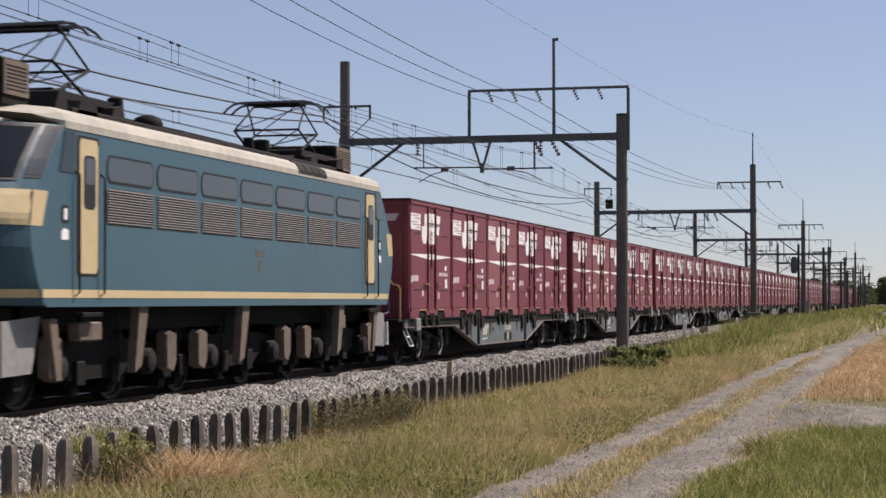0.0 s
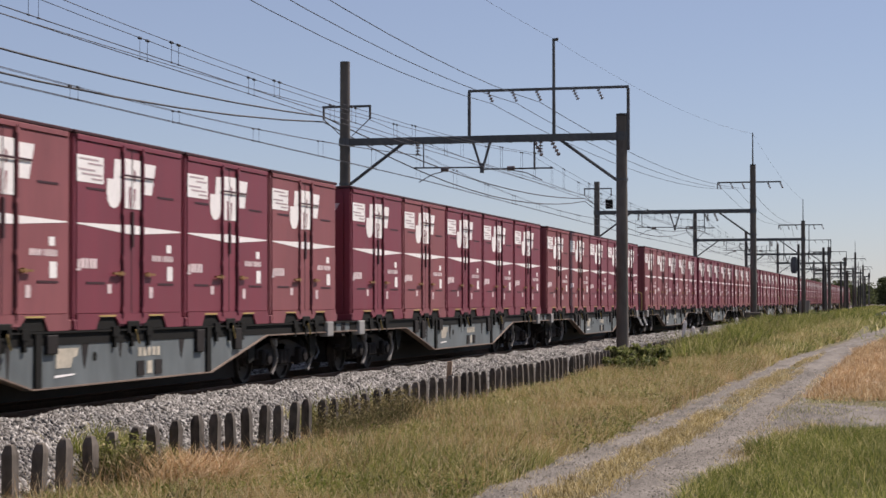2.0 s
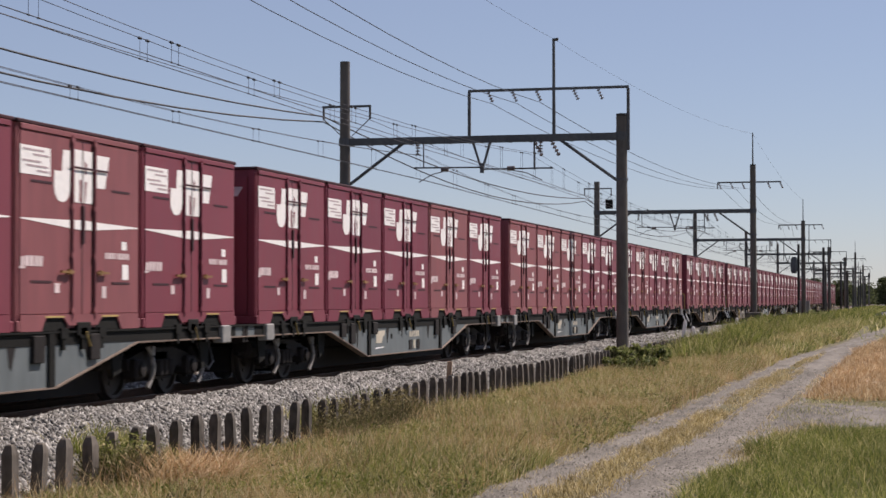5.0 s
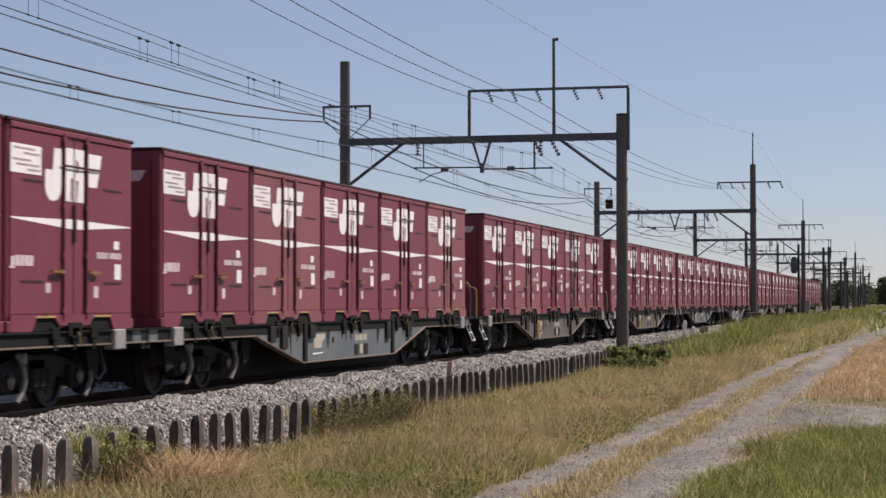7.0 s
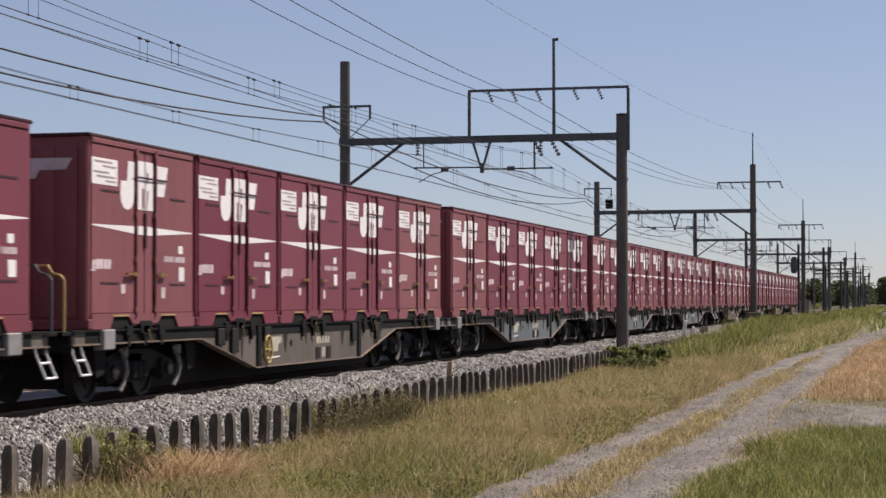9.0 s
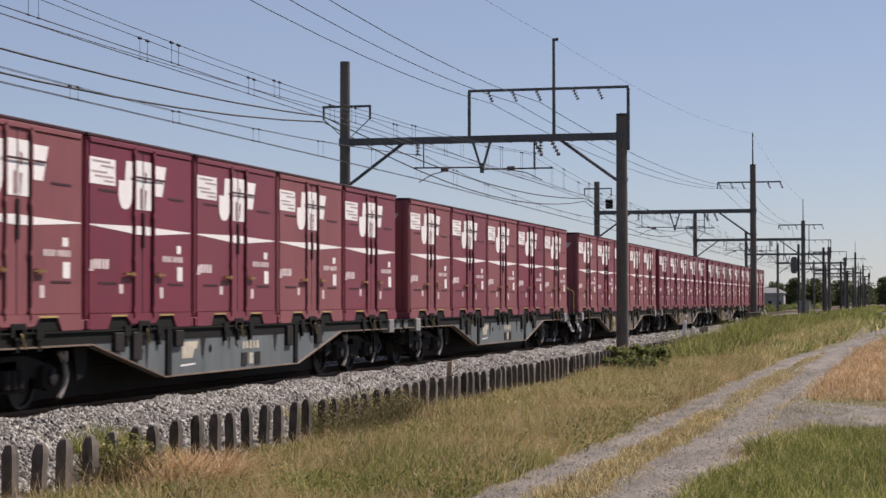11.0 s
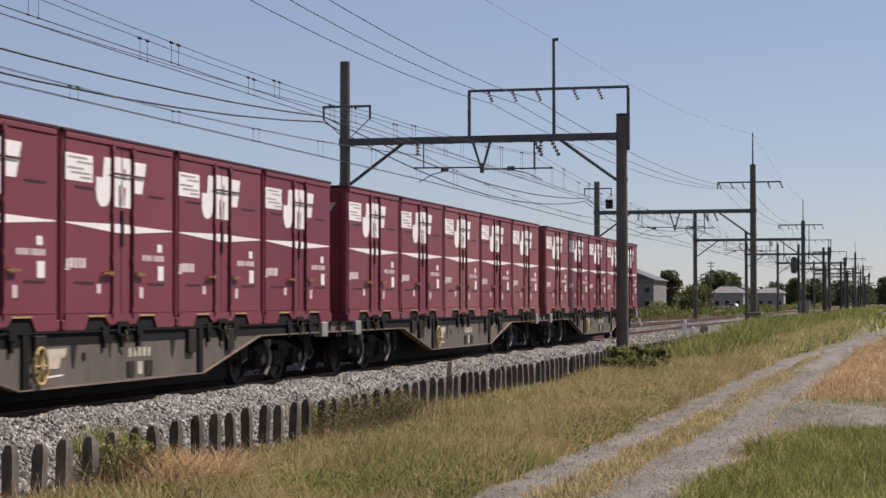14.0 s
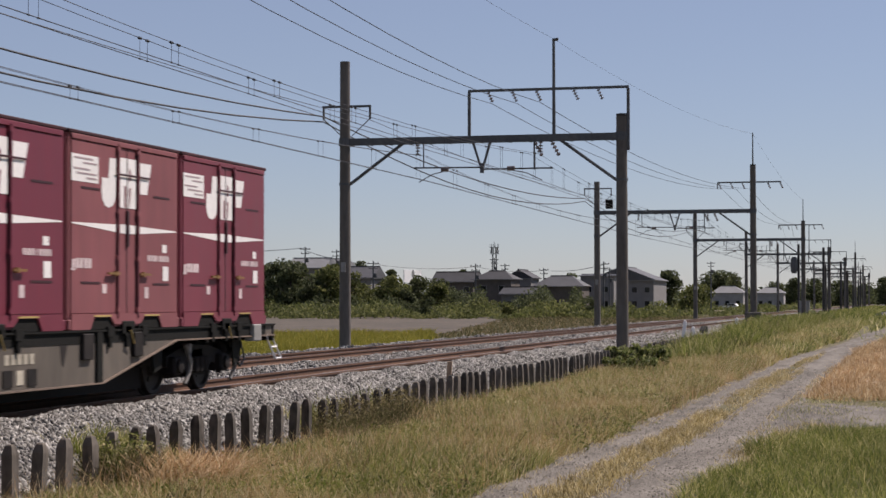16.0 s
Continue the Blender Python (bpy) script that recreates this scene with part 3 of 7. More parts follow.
        for pts in ([(-0.72, 1.92), (-0.28, 1.92), (-0.20, 2.18), (-0.55, 2.18), (-0.60, 2.05), (-0.72, 2.05)], [(-0.20, 1.92), (-0.02, 1.92), (0.06, 2.18), (-0.12, 2.18)], [(0.05, 1.92), (0.18, 1.92), (0.22, 2.03), (0.46, 2.03), (0.52, 2.18), (0.13, 2.18)]):
            part("end_marking", MB().prism([(g * p[0] * 1.5 + 0.2 * g, p[1]) for p in pts], "y", *sorted((sy * (hy - 0.015), sy * (hy - 0.008)))), LOGO_GREY, c, "weathered pale slanted shapes")
    return c


BOX_KINDS = [
    (WINE, "wine-red steel freight container with white markings"),
    (WINE_B, "faded dusty wine-red freight container with white markings"),
    (WINE_C, "deep wine-red freight container with white markings"),
]
BOXES = [container(p, t) for p, t in BOX_KINDS]


# ---- container wagons ----
def wheel_mesh(r):
    me = MB()
    for s in (-1, 1):
        me.lathe([(0.07, s * 0.48), (r - 0.10, s * 0.49), (r - 0.09, s * 0.475), (r + 0.025, s * 0.475), (r + 0.02, s * 0.505), (r, s * 0.52), (r - 0.008, s * 0.605), (r - 0.06, s * 0.605), (r - 0.075, s * 0.56), (0.14, s * 0.55), (0.12, s * 0.605), (0.07, s * 0.605)], 24, axis="x")
        for k in range(4):
            a = math.pi / 2 * k
            me.box(*sorted((s * 0.555, s * 0.572)), math.cos(a) * 0.2 - 0.03, math.cos(a) * 0.2 + 0.03, math.sin(a) * 0.2 - 0.03, math.sin(a) * 0.2 + 0.03)
    me.lathe([(0.075, -0.62), (0.075, 0.62)], 12, axis="x")
    return me.mesh("wheelset", WHEEL, False)


WAGON_WHEEL = wheel_mesh(0.41)
LOCO_WHEEL = wheel_mesh(0.545)


def wagon(paint, tone, decked):
    """A five-container skeleton wagon; y runs from the first container's front edge. decked: end walkways with ladders and rails at both ends."""
    w = thing("container_wagon", tone, "container wagon", "wagons of the train")
    L = 5 * PITCH
    e = 0.42 if not decked else 0.42
    # deep side sills
    for s in (-1, 1):
        x0, x1 = sorted((s * 1.19, s * 1.165))
        web = [(-e, 0.80), (3.95, 0.80), (6.35, 0.30), (12.25, 0.30), (14.75, 0.80), (L + e, 0.80), (L + e, 0.985), (-e, 0.985)]
        part("side_sill", MB().prism(web, "x", x0, x1), paint, w)
        fl = MB()
        for (ya, za), (yb, zb) in zip(web[:6], web[1:6]):
            fl.add([(s * 1.09, ya, za), (s * 1.225, ya, za), (s * 1.225, yb, zb), (s * 1.09, yb, zb), (s * 1.09, ya, za + 0.02), (s * 1.225, ya, za + 0.02), (s * 1.225, yb, zb + 0.02), (s * 1.09, yb, zb + 0.02)], [(0, 1, 2, 3), (7, 6, 5, 4), (0, 4, 5, 1), (1, 5, 6, 2), (2, 6, 7, 3), (3, 7, 4, 0)])
        # rusty tan that also carries the sunlit look of the flange edge
        part("sill_flange", fl, RUSTTAN, w, "dusty rust-tinged flange edge, lightened as if sunlit")
        tf = MB().box(*sorted((s * 1.09, s * 1.225)), -e, L + e, 0.97, 0.995)
        part("top_flange", tf, BLACK, w)
        soot = MB().box(*sorted((s * 1.189, s * 1.197)), 0.0, L, 0.825, 0.972)
        part("oily_band", soot, BLACK, w, "oily dark upper band of the sill")
        for y in (6.42, 12.05):
            part("stiffener", MB().box(*sorted((s * 1.19, s * 1.222)), y, y + 0.16, 0.32, 0.97), BLACK, w)
        # twist-lock brackets under every container
        br = MB()
        for k in range(5):
            for d in (1.30, 1.858, 2.42):
                y = k * PITCH + d
                br.box(*sorted((s * 1.10, s * 1.24)), y - 0.10, y + 0.10, 0.90, 1.03)
                br.box(*sorted((s * 1.17, s * 1.23)), y - 0.04, y + 0.04, 0.76, 0.90)
            y = k * PITCH + 1.858
            br.box(*sorted((s * 1.10, s * 1.24)), y - 0.2, y + 0.2, 0.93, 1.10, 0.01)
        tagged(part("lock_bracket", br, BLACK, w), kind="stuff")
        for k in range(5):
            y = k * PITCH + 1.9
            part("lock_lever", MB().tube([(s * 1.25, y, 0.98), (s * 1.27, y + 0.03, 0.86), (s * 1.26, y + 0.10, 0.80)], 0.014, 5), YELLOW, w, "small yellow lever")
        if s < 0:
            continue
        # written bars, inspection hole and plates
        part("brand_patch", MB().prism([(7.02, 0.54), (7.44, 0.54), (7.50, 0.66), (7.62, 0.68), (7.66, 0.78), (7.05, 0.78)], "x", *sorted((s * 1.191, s * 1.1945))), DIRTYCREAM, w, "cream painted patch")
        part("brand_line", MB().prism([(6.98, 0.425), (7.55, 0.445), (7.56, 0.465), (6.98, 0.455)], "x", *sorted((s * 1.191, s * 1.1945))), WHITE, w, "thin white painted line")
        if paint is TAUPE:
            # hand-brake wheel standing off the sill
            hw = MB()
            ring = [(1.245, 6.84 + 0.17 * math.cos(q * math.pi / 9), 0.585 + 0.22 * math.sin(q * math.pi / 9)) for q in range(19)]
            hw.tube(ring, 0.022, 6)
            for q in range(3):
                e0, e1 = math.cos(q * math.pi / 3), math.sin(q * math.pi / 3)
                hw.tube([(1.245, 6.84 - 0.17 * e0, 0.585 - 0.22 * e1), (1.245, 6.84 + 0.17 * e0, 0.585 + 0.22 * e1)], 0.014, 5)
            hw.tube([(1.18, 6.84, 0.585), (1.27, 6.84, 0.585)], 0.035, 8)
            part("brake_wheel", hw, YELLOW, w, "yellow hand-brake wheel")
        part("peep_hole", MB().lathe([(0.06, s * 1.185), (0.06, s * 1.196)], 10, (0, 8.15, 0.66), "x"), BLACK, w)
        for k in range(5):
            part("number_bar", MB().box(*sorted((s * 1.191, s * 1.195)), 9.55 + k * 0.16, 9.66 + k * 0.16, 0.62, 0.74), DIRTYCREAM, w)
        part("card_holder", MB().box(*sorted((s * 1.19, s * 1.203)), 9.50, 9.74, 0.36, 0.56), UNDER, w)
        part("card_holder", MB().box(*sorted((s * 1.19, s * 1.203)), 10.12, 10.36, 0.36, 0.56), UNDER, w)
        part("tally_card", MB().box(*sorted((s * 1.19, s * 1.198)), 9.85, 10.02, 0.38, 0.55), DIRTYCREAM, w)
        part("brake_hose", MB().tube([(s * 0.9, L - 0.9, 0.8), (s * 1.0, L - 0.85, 0.45), (s * 1.0, L - 0.65, 0.34), (s * 1.0, L - 0.45, 0.45), (s * 0.9, L - 0.4, 0.8)], 0.02, 6), STEELG, w)
        for y in (0.42, L - 0.72):
            part("end_box", MB().box(*sorted((s * 1.10, s * 1.26)), y, y + 0.36, 0.73, 0.995, 0.015), PALE, w, "pale grey painted end box")
        for y, a, d in ((5.7, 0.12, 0.42), (7.75, 0.22, 0.32), (8.9, 0.12, 0.22), (11.0, 0.22, 0.28), (13.1, 0.25, 0.20)):
            part("oil_stain", MB().prism([(y, 0.83), (y + a * 0.25, 0.83 - d * 0.8), (y + a * 0.5, 0.83 - d), (y + a * 0.7, 0.83 - d * 0.6), (y + a, 0.83)], "x", 1.189, 1.1935), UNDER, w, "dark oil drip")
        for y, d in ((5.2, 0.35), (6.7, 0.2), (11.6, 0.3), (13.2, 0.3), (4.6, 0.22)):
            part("brake_gear", MB().box(1.19, 1.24, y, y + 0.3, 0.92 - d, 0.95, 0.01), UNDER, w)
    cs = MB().box(-0.16, 0.16, -e, L + e, 0.62, 0.96)
    # sill box made deeper and wider to stand in for shade below
    cs.box(-0.55, 0.55, 3.55, L - 3.55, 0.12, 0.93)
    cs.box(-0.42, 0.42, 1.5, 3.0, 0.25, 0.8)
    cs.box(-0.42, 0.42, L - 3.0, L - 1.5, 0.25, 0.8)
    for k in range(16):
        y = 0.2 + k * 1.2
        cs.box(-1.16, 1.16, y, y + 0.14, 0.82, 0.955)
    for y in (-e, L + e - 0.1):
        cs.box(-1.2, 1.2, y, y + 0.1, 0.72, 0.985)
    part("centre_sill", cs, UNDER, w)
    # brake pipes and rigging that close the view under the frame
    for x, z, r in ((0.72, 0.70, 0.03), (0.80, 0.52, 0.025), (-0.75, 0.62, 0.03)):
        part("brake_pipe", MB().tube([(x, 0.3, z), (x, L * 0.5, z - 0.04), (x, L - 0.3, z)], r, 6), BLACK, w)
    for y in (0.55, 3.75, L - 4.35, L - 1.15):
        part("brake_cylinder", MB().lathe([(0.10, 0), (0.17, 0.03), (0.17, 0.50), (0.10, 0.56)], 10, (0.78, y, 0.60), "y"), UNDER, w)
        part("hanger_plate", MB().prism([(y - 0.05, 0.95), (y + 0.45, 0.95), (y + 0.36, 0.42), (y + 0.10, 0.36)], "x", 1.02, 1.05), BLACK, w)
    tank = MB().lathe([(0.2, 0), (0.24, 0.04), (0.24, 1.0), (0.2, 1.04)], 14, (0.5, 8.2, 0.55), "y")
    part("air_tank", tank, BLACK, w)
    for y, d in ((-e, -1), (L + e, 1)):
        cp = MB().box(-0.11, 0.11, *sorted((y, y + d * 0.30)), 0.74, 1.0, 0.02)
        cp.box(-0.17, 0.17, *sorted((y + d * 0.22, y + d * 0.52)), 0.72, 1.02, 0.04)
        part("coupler", cp, BLACK, w)
        hs = MB().tube([(0.45, y, 0.75), (0.45, y + d * 0.2, 0.5), (0.4, y + d * 0.45, 0.42)], 0.025, 6)
        part("air_hose", hs, BLACK, w)
        if decked in (d, 2) or (decked == 3 and d > 0):
            # slanting white step irons just past the last container
            yc = y - d * 0.16
            for s in (-1, 1):
                ld = MB()
                for q in (-0.14, 0.14):
                    ld.tube([(s * 1.16, yc + q, 0.90), (s * 1.20, yc + q, 0.72), (s * 1.33, yc + q, 0.43)], 0.017, 5)
                for z, x in ((0.44, 1.325), (0.62, 1.245)):
                    ld.tube([(s * x, yc - 0.14, z), (s * x, yc + 0.14, z)], 0.017, 5)
                part("foot_step", ld, WHITE, w, "white steel step")
        if decked in (d, 2):
            yy = y + d * 0.42
            part("end_deck", MB().box(-1.2, 1.2, *sorted((y, yy)), 0.93, 0.985, 0.008), BLACK, w)
            yr = y + d * 0.16
            for s in (-1, 1):
                hr = MB().tube([(s * 1.17, yr, 0.98), (s * 1.17, yr, 1.62), (s * 1.12, yr, 1.68), (s * 1.02, yr, 1.70), (s * 0.95, yr, 1.80), (s * 0.62, yr, 1.80), (s * 0.56, yr, 1.72), (s * 0.56, yr, 0.98)], 0.02, 6)
                part("hand_rail", hr, YELLOW if d < 0 else STEELG, w, "bent steel hand rail")
    for yb in (2.25, L - 2.25):
        b = MB()
        for s in (-1, 1):
            # cast side frame outside the wheels
            b.prism([(-1.2, 0.42), (-0.98, 0.36), (-0.6, 0.44), (-0.34, 0.26), (0.34, 0.26), (0.6, 0.44), (0.98, 0.36), (1.2, 0.42), (1.2, 0.56), (0.7, 0.66), (0.42, 0.70), (-0.42, 0.70), (-0.7, 0.66), (-1.2, 0.56)], "x", *sorted((s * 0.76, s * 0.90)))
            for yy in (-0.95, 0.95):
                b.box(*sorted((s * 0.78, s * 1.0)), yy - 0.17, yy + 0.17, 0.29, 0.56, 0.03)
                b.lathe([(0.11, s * 0.98), (0.10, s * 1.04), (0.04, s * 1.05)], 10, (0, yy, 0.42), "x")
                b.box(*sorted((s * 0.70, s * 0.76)), yy + 0.42 - 0.06, yy + 0.42 + 0.06, 0.24, 0.62)
            for yy in (-0.18, 0.0, 0.18):
                b.lathe([(0.07, 0.30), (0.085, 0.32), (0.085, 0.52), (0.07, 0.54)], 8, (s * 0.93, yy, 0))
        b.box(-0.9, 0.9, -0.22, 0.22, 0.42, 0.64)
        b.box(-0.44, 0.44, -1.35, 1.35, 0.20, 0.60)
        bg = part("bogie", b, UNDER, w, "oily black cast bogie", at=pose(0, yb, 0))
        for yy, d in ((-0.95, 1), (0.95, 1)):
            # curved brake hanger round the wheel, worn steel coloured pale as if sunlit
            arc = [(1.0 - 0.04 * abs(q) / 3, yy + d * 0.44 * math.cos(q * 0.27), 0.44 + 0.40 * math.sin(q * 0.27)) for q in range(-3, 4)]
            hg = MB().tube(arc, 0.034, 6)
            hg.box(0.92, 1.0, yy + d * 0.40, yy + d * 0.50, 0.60, 0.74, 0.01)
            part("brake_hanger", hg, HANGER, bg, "worn curved brake hanger, pale as if sunlit")
        for yy in (-0.95, 0.95):
            ws = part("wheelset", WAGON_WHEEL, WHEEL, bg, at=pose(0, yy, 0.412))
    return w


WAGONS = {}
# front edge of each wagon's first container at 0 s; end decks (-1 front, 1 rear, 2 both, 3 steps alone); paint
TRAIN = [
    (37.87, -1, "grey"), (57.33, 0, "grey"), (76.76, 0, "grey"), (96.21, 1, "grey"), (116.62, -1, "grey"), (136.07, 0, "grey"),
    (155.58, 0, "grey"), (175.05, 1, "grey"), (195.43, 2, "brown"), (215.52, -1, "brown"), (235.01, 0, "grey"), (254.51, 0, "grey"),
    (274.04, 1, "grey"), (294.52, -1, "brown"), (314.07, 0, "brown"), (333.59, 0, "brown"), (353.11, 3, "brown"),
]
SPEED, SLOW = 21.582, 0.00995


def run(y0, t):
    """Place along the line at t seconds."""
    return y0 - SPEED * t + SLOW * t * t


MOVERS = []  # (thing, y at 0 s, z)
rb = random.Random(7)
used = set()
for y0, dk, key in TRAIN:
    if (key, dk) not in WAGONS:
        p, tone = (BLUEGREY, "blue-grey skeleton container wagon with oily black bogies") if key == "grey" else (TAUPE, "dusty brown-grey skeleton container wagon with oily black bogies")
        ob = WAGONS[key, dk] = wagon(p, tone, dk)
        ob.matrix_basis = pose(0, y0, 0)
    else:
        ob = copy_thing(WAGONS[key, dk], pose(0, y0, 0))
    MOVERS.append((ob, y0, 0.0))
    for k in range(5):
        i = rb.choice((0, 0, 0, 1, 1, 2))
        m = pose(0, y0 + (k + 0.5) * PITCH, 1.0)
        if i in used:
            bx = copy_thing(BOXES[i], m)
        else:
            bx, _ = BOXES[i], used.add(i)
            bx.matrix_basis = m
        MOVERS.append((bx, y0 + (k + 0.5) * PITCH, 1.0))


# ---- electric locomotive ----
def nose(z):
    """How far the end of the body stands out from the middle at height z."""
    pts = ((1.28, 8.35), (1.6, 8.55), (2.0, 8.72), (2.35, 8.75), (2.6, 8.60), (3.0, 8.30), (3.4, 7.92), (3.6, 7.70), (3.8, 7.45))
    for (a, p), (b, q) in zip(pts, pts[1:]):
        if z <= b:
            return p + (q - p) * (z - a) / (b - a)
    return pts[-1][1]


def bow(x):
    """How far the rounded nose falls back towards the sides."""
    u = abs(x / 1.4)
    return 0.45 * u * u + 0.42 * u ** 6


def chamfer(y0, y1, z0, z1, c):
    return [(y0 + c, z0), (y1 - c, z0), (y1, z0 + c), (y1, z1 - c), (y1 - c, z1), (y0 + c, z1), (y0, z1 - c), (y0, z0 + c)]


def locomotive():
    t = thing("electric_locomotive", "weathered blue electric locomotive with cream stripe and doors", "locomotive")
    zs = [1.31 + 2.17 * k / 16 for k in range(17)]
    xs = [1.4 * math.sin(math.pi / 2 * k / 12) for k in range(-12, 13)]
    b = MB()
    for s in (-1, 1):
        g = [[(x, s * (nose(z) - bow(x)), z) for x in xs] for z in zs]
        n = len(xs)
        b.add([p for r in g for p in r], [(i * n + k, i * n + k + 1, (i + 1) * n + k + 1, (i + 1) * n + k) for i in range(len(zs) - 1) for k in range(n - 1)])
    for s in (-1, 1):
        v = []
        for z in zs:
            e = nose(z) - bow(1.4)
            v += [(s * 1.4, -e, z), (s * 1.4, e, z)]
        b.add(v, [(2 * i, 2 * i + 1, 2 * i + 3, 2 * i + 2) for i in range(len(zs) - 1)])
    b.box(-1.38, 1.38, -7.3, 7.3, 1.29, 1.33)
    part("body", b, LOCO_BLUE, t, "weathered blue painted body")
    arc = [(1.41, 3.45), (1.405, 3.54), (1.35, 3.64), (1.2, 3.71), (0.8, 3.75), (0.0, 3.77)]
    prof = arc + [(-x, z) for x, z in arc[-2::-1]]
    r = MB().prism(prof, "y", -6.95, 6.95)
    for s in (-1, 1):
        m = len(prof)
        tip = [(x * 0.96, s * (7.86 - bow(x) * 0.95), 3.45 + (z - 3.45) * 0.55) for x, z in prof]
        b2 = [(x, s * 6.95, z) for x, z in prof]
        r.add(b2 + tip, [(k, k + 1, m + k + 1, m + k) for k in range(m - 1)] + [tuple(range(m, 2 * m))])
    part("roof", r, ROOFCREAM, t, "dirty cream curved roof")
    for k in range(4):
        part("roof_grille", MB().prism([(1.418, 3.50), (1.412, 3.55), (1.36, 3.648), (1.24, 3.712), (1.20, 3.68)], "y", 2.0 + k * 0.4, 2.36 + k * 0.4), UNDER, t, "dark roof-edge grille")
    for sx in (-1, 1):
        X = lambda a, bb: sorted((sx * a, sx * bb))
        for k in range(7):
            y0 = -5.71 + k * 1.645
            part("window_frame", MB().prism(chamfer(y0 - 0.03, y0 + 1.49, 2.86, 3.22, 0.09), "x", *X(1.39, 1.408)), RUBBER, t)
            part("side_window", MB().prism(chamfer(y0, y0 + 1.46, 2.89, 3.19, 0.07), "x", *X(1.39, 1.411)), SIDEGLASS, t, "dusty grey window pane")
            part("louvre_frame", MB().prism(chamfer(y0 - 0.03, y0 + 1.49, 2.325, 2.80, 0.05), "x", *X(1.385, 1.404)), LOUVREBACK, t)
            lv = MB()
            for q in range(13):
                z = 2.345 + q * 0.0345
                lv.add([(sx * 1.402, y0, z), (sx * 1.402, y0 + 1.46, z), (sx * 1.416, y0 + 1.46, z + 0.008), (sx * 1.416, y0, z + 0.008), (sx * 1.402, y0, z + 0.033), (sx * 1.402, y0 + 1.46, z + 0.033)], [(0, 1, 2, 3), (3, 2, 5, 4), (0, 3, 4), (1, 5, 2)])
            part("louvre", lv, LOUVRE, t, "dusty metal louvre panel")
        part("stripe", MB().box(*X(1.395, 1.405), -7.55, 7.55, 1.40, 1.50), CREAM, t, "cream stripe")
        part("sill", MB().box(*X(1.37, 1.407), -7.45, 7.45, 1.29, 1.325), LOCO_BLUE, t)
        for s in (-1, 1):
            y0, y1 = sorted((s * 6.02, s * 6.56))
            part("door_recess", MB().prism(chamfer(y0 - 0.07, y1 + 0.05, 1.66, 3.40, 0.05), "x", *X(1.385, 1.403)), RUBBER, t)
            door = part("cab_door", MB().prism(chamfer(y0, y1, 1.70, 3.36, 0.06), "x", *X(1.385, 1.412)), CREAM, t, "cream cab door")
            part("door_window", MB().prism(chamfer(y0 + 0.12, y1 - 0.08, 2.50, 3.16, 0.05), "x", *X(1.40, 1.417)), RUBBER, door)
            part("door_window", MB().prism(chamfer(y0 + 0.15, y1 - 0.11, 2.80, 3.13, 0.04), "x", *X(1.405, 1.420)), SIDEGLASS, door)
            for yy in (y0 - 0.10, y1 + 0.10):
                part("door_rail", MB().tube([(sx * 1.40, yy, 1.42), (sx * 1.46, yy, 1.46), (sx * 1.46, yy, 2.9), (sx * 1.40, yy, 2.95)], 0.014, 6), BLACK, t)
            part("door_step", MB().box(*X(1.30, 1.47), y0 - 0.02, y1 + 0.02, 1.16, 1.22, 0.01), BLACK, t)
            # cab corner windows, leaning with the nose
            y2 = s * 6.78
            w1 = [(s * 6.70, 2.92), (s * 7.12, 2.92), (s * 6.96, 3.42), (s * 6.68, 3.42)]
            part("cab_window", MB().prism(w1, "x", *X(1.39, 1.410)), DARKGLASS, t, "dark cab side window")
            part("cream_wedge", MB().prism([(s * 7.58, 2.24), (s * 7.88, 2.24), (s * 7.80, 2.66), (s * 7.42, 2.66)], "x", *X(1.385, 1.405)), CREAM, t, "cream wedge on the cab corner")
            part("cab_emblem", MB().prism([(s * 6.95 - 0.1, 2.10), (s * 6.95 + 0.09, 2.10), (s * 6.95 + 0.09, 2.22), (s * 6.95 - 0.02, 2.24), (s * 6.95 - 0.1, 2.2)], "x", *X(1.39, 1.405)), WHITE, t, "small white painted shape")
            part("cab_emblem", MB().prism(chamfer(s * 6.95 - 0.1, s * 6.95 + 0.1, 2.30, 2.52, 0.03), "x", *X(1.39, 1.405)), RUBBER, t, "small dark plate")
            part("cab_emblem", MB().prism(chamfer(s * 6.95 - 0.04, s * 6.95 + 0.05, 2.34, 2.48, 0.02), "x", *X(1.39, 1.409)), WHITE, t)
            # slanted bogie guards and end skirts
            part("snow_plough", MB().prism([(s * 7.35, 0.50), (s * 8.10, 0.48), (s * 8.12, 1.12), (s * 7.10, 1.18)], "x", *X(1.12, 1.16)), PALE, t, "grey snow plough side sheet")
            part("plough_brace", MB().prism([(s * 6.95, 1.15), (s * 7.16, 1.15), (s * 6.95, 0.40), (s * 6.80, 0.40)], "x", *X(1.20, 1.30)), BEIGE, t)
        part("number_bar", MB().box(*X(1.39, 1.404), -0.10, 0.28, 2.05, 2.15), LOUVRE, t)
        part("maker_plate", MB().box(*X(1.39, 1.404), 0.02, 0.16, 1.80, 2.0), LOUVRE, t)
        for y, d in ((-4.5, 1), (-0.5, 1), (4.55, 1)):
            part("bolster_guard", MB().prism([(y - 0.06, 1.30), (y + 0.24, 1.30), (y + 0.0, 0.50), (y - 0.22, 0.42)], "x", *X(1.24, 1.36)), BEIGE, t, "dusty beige slanted guard")
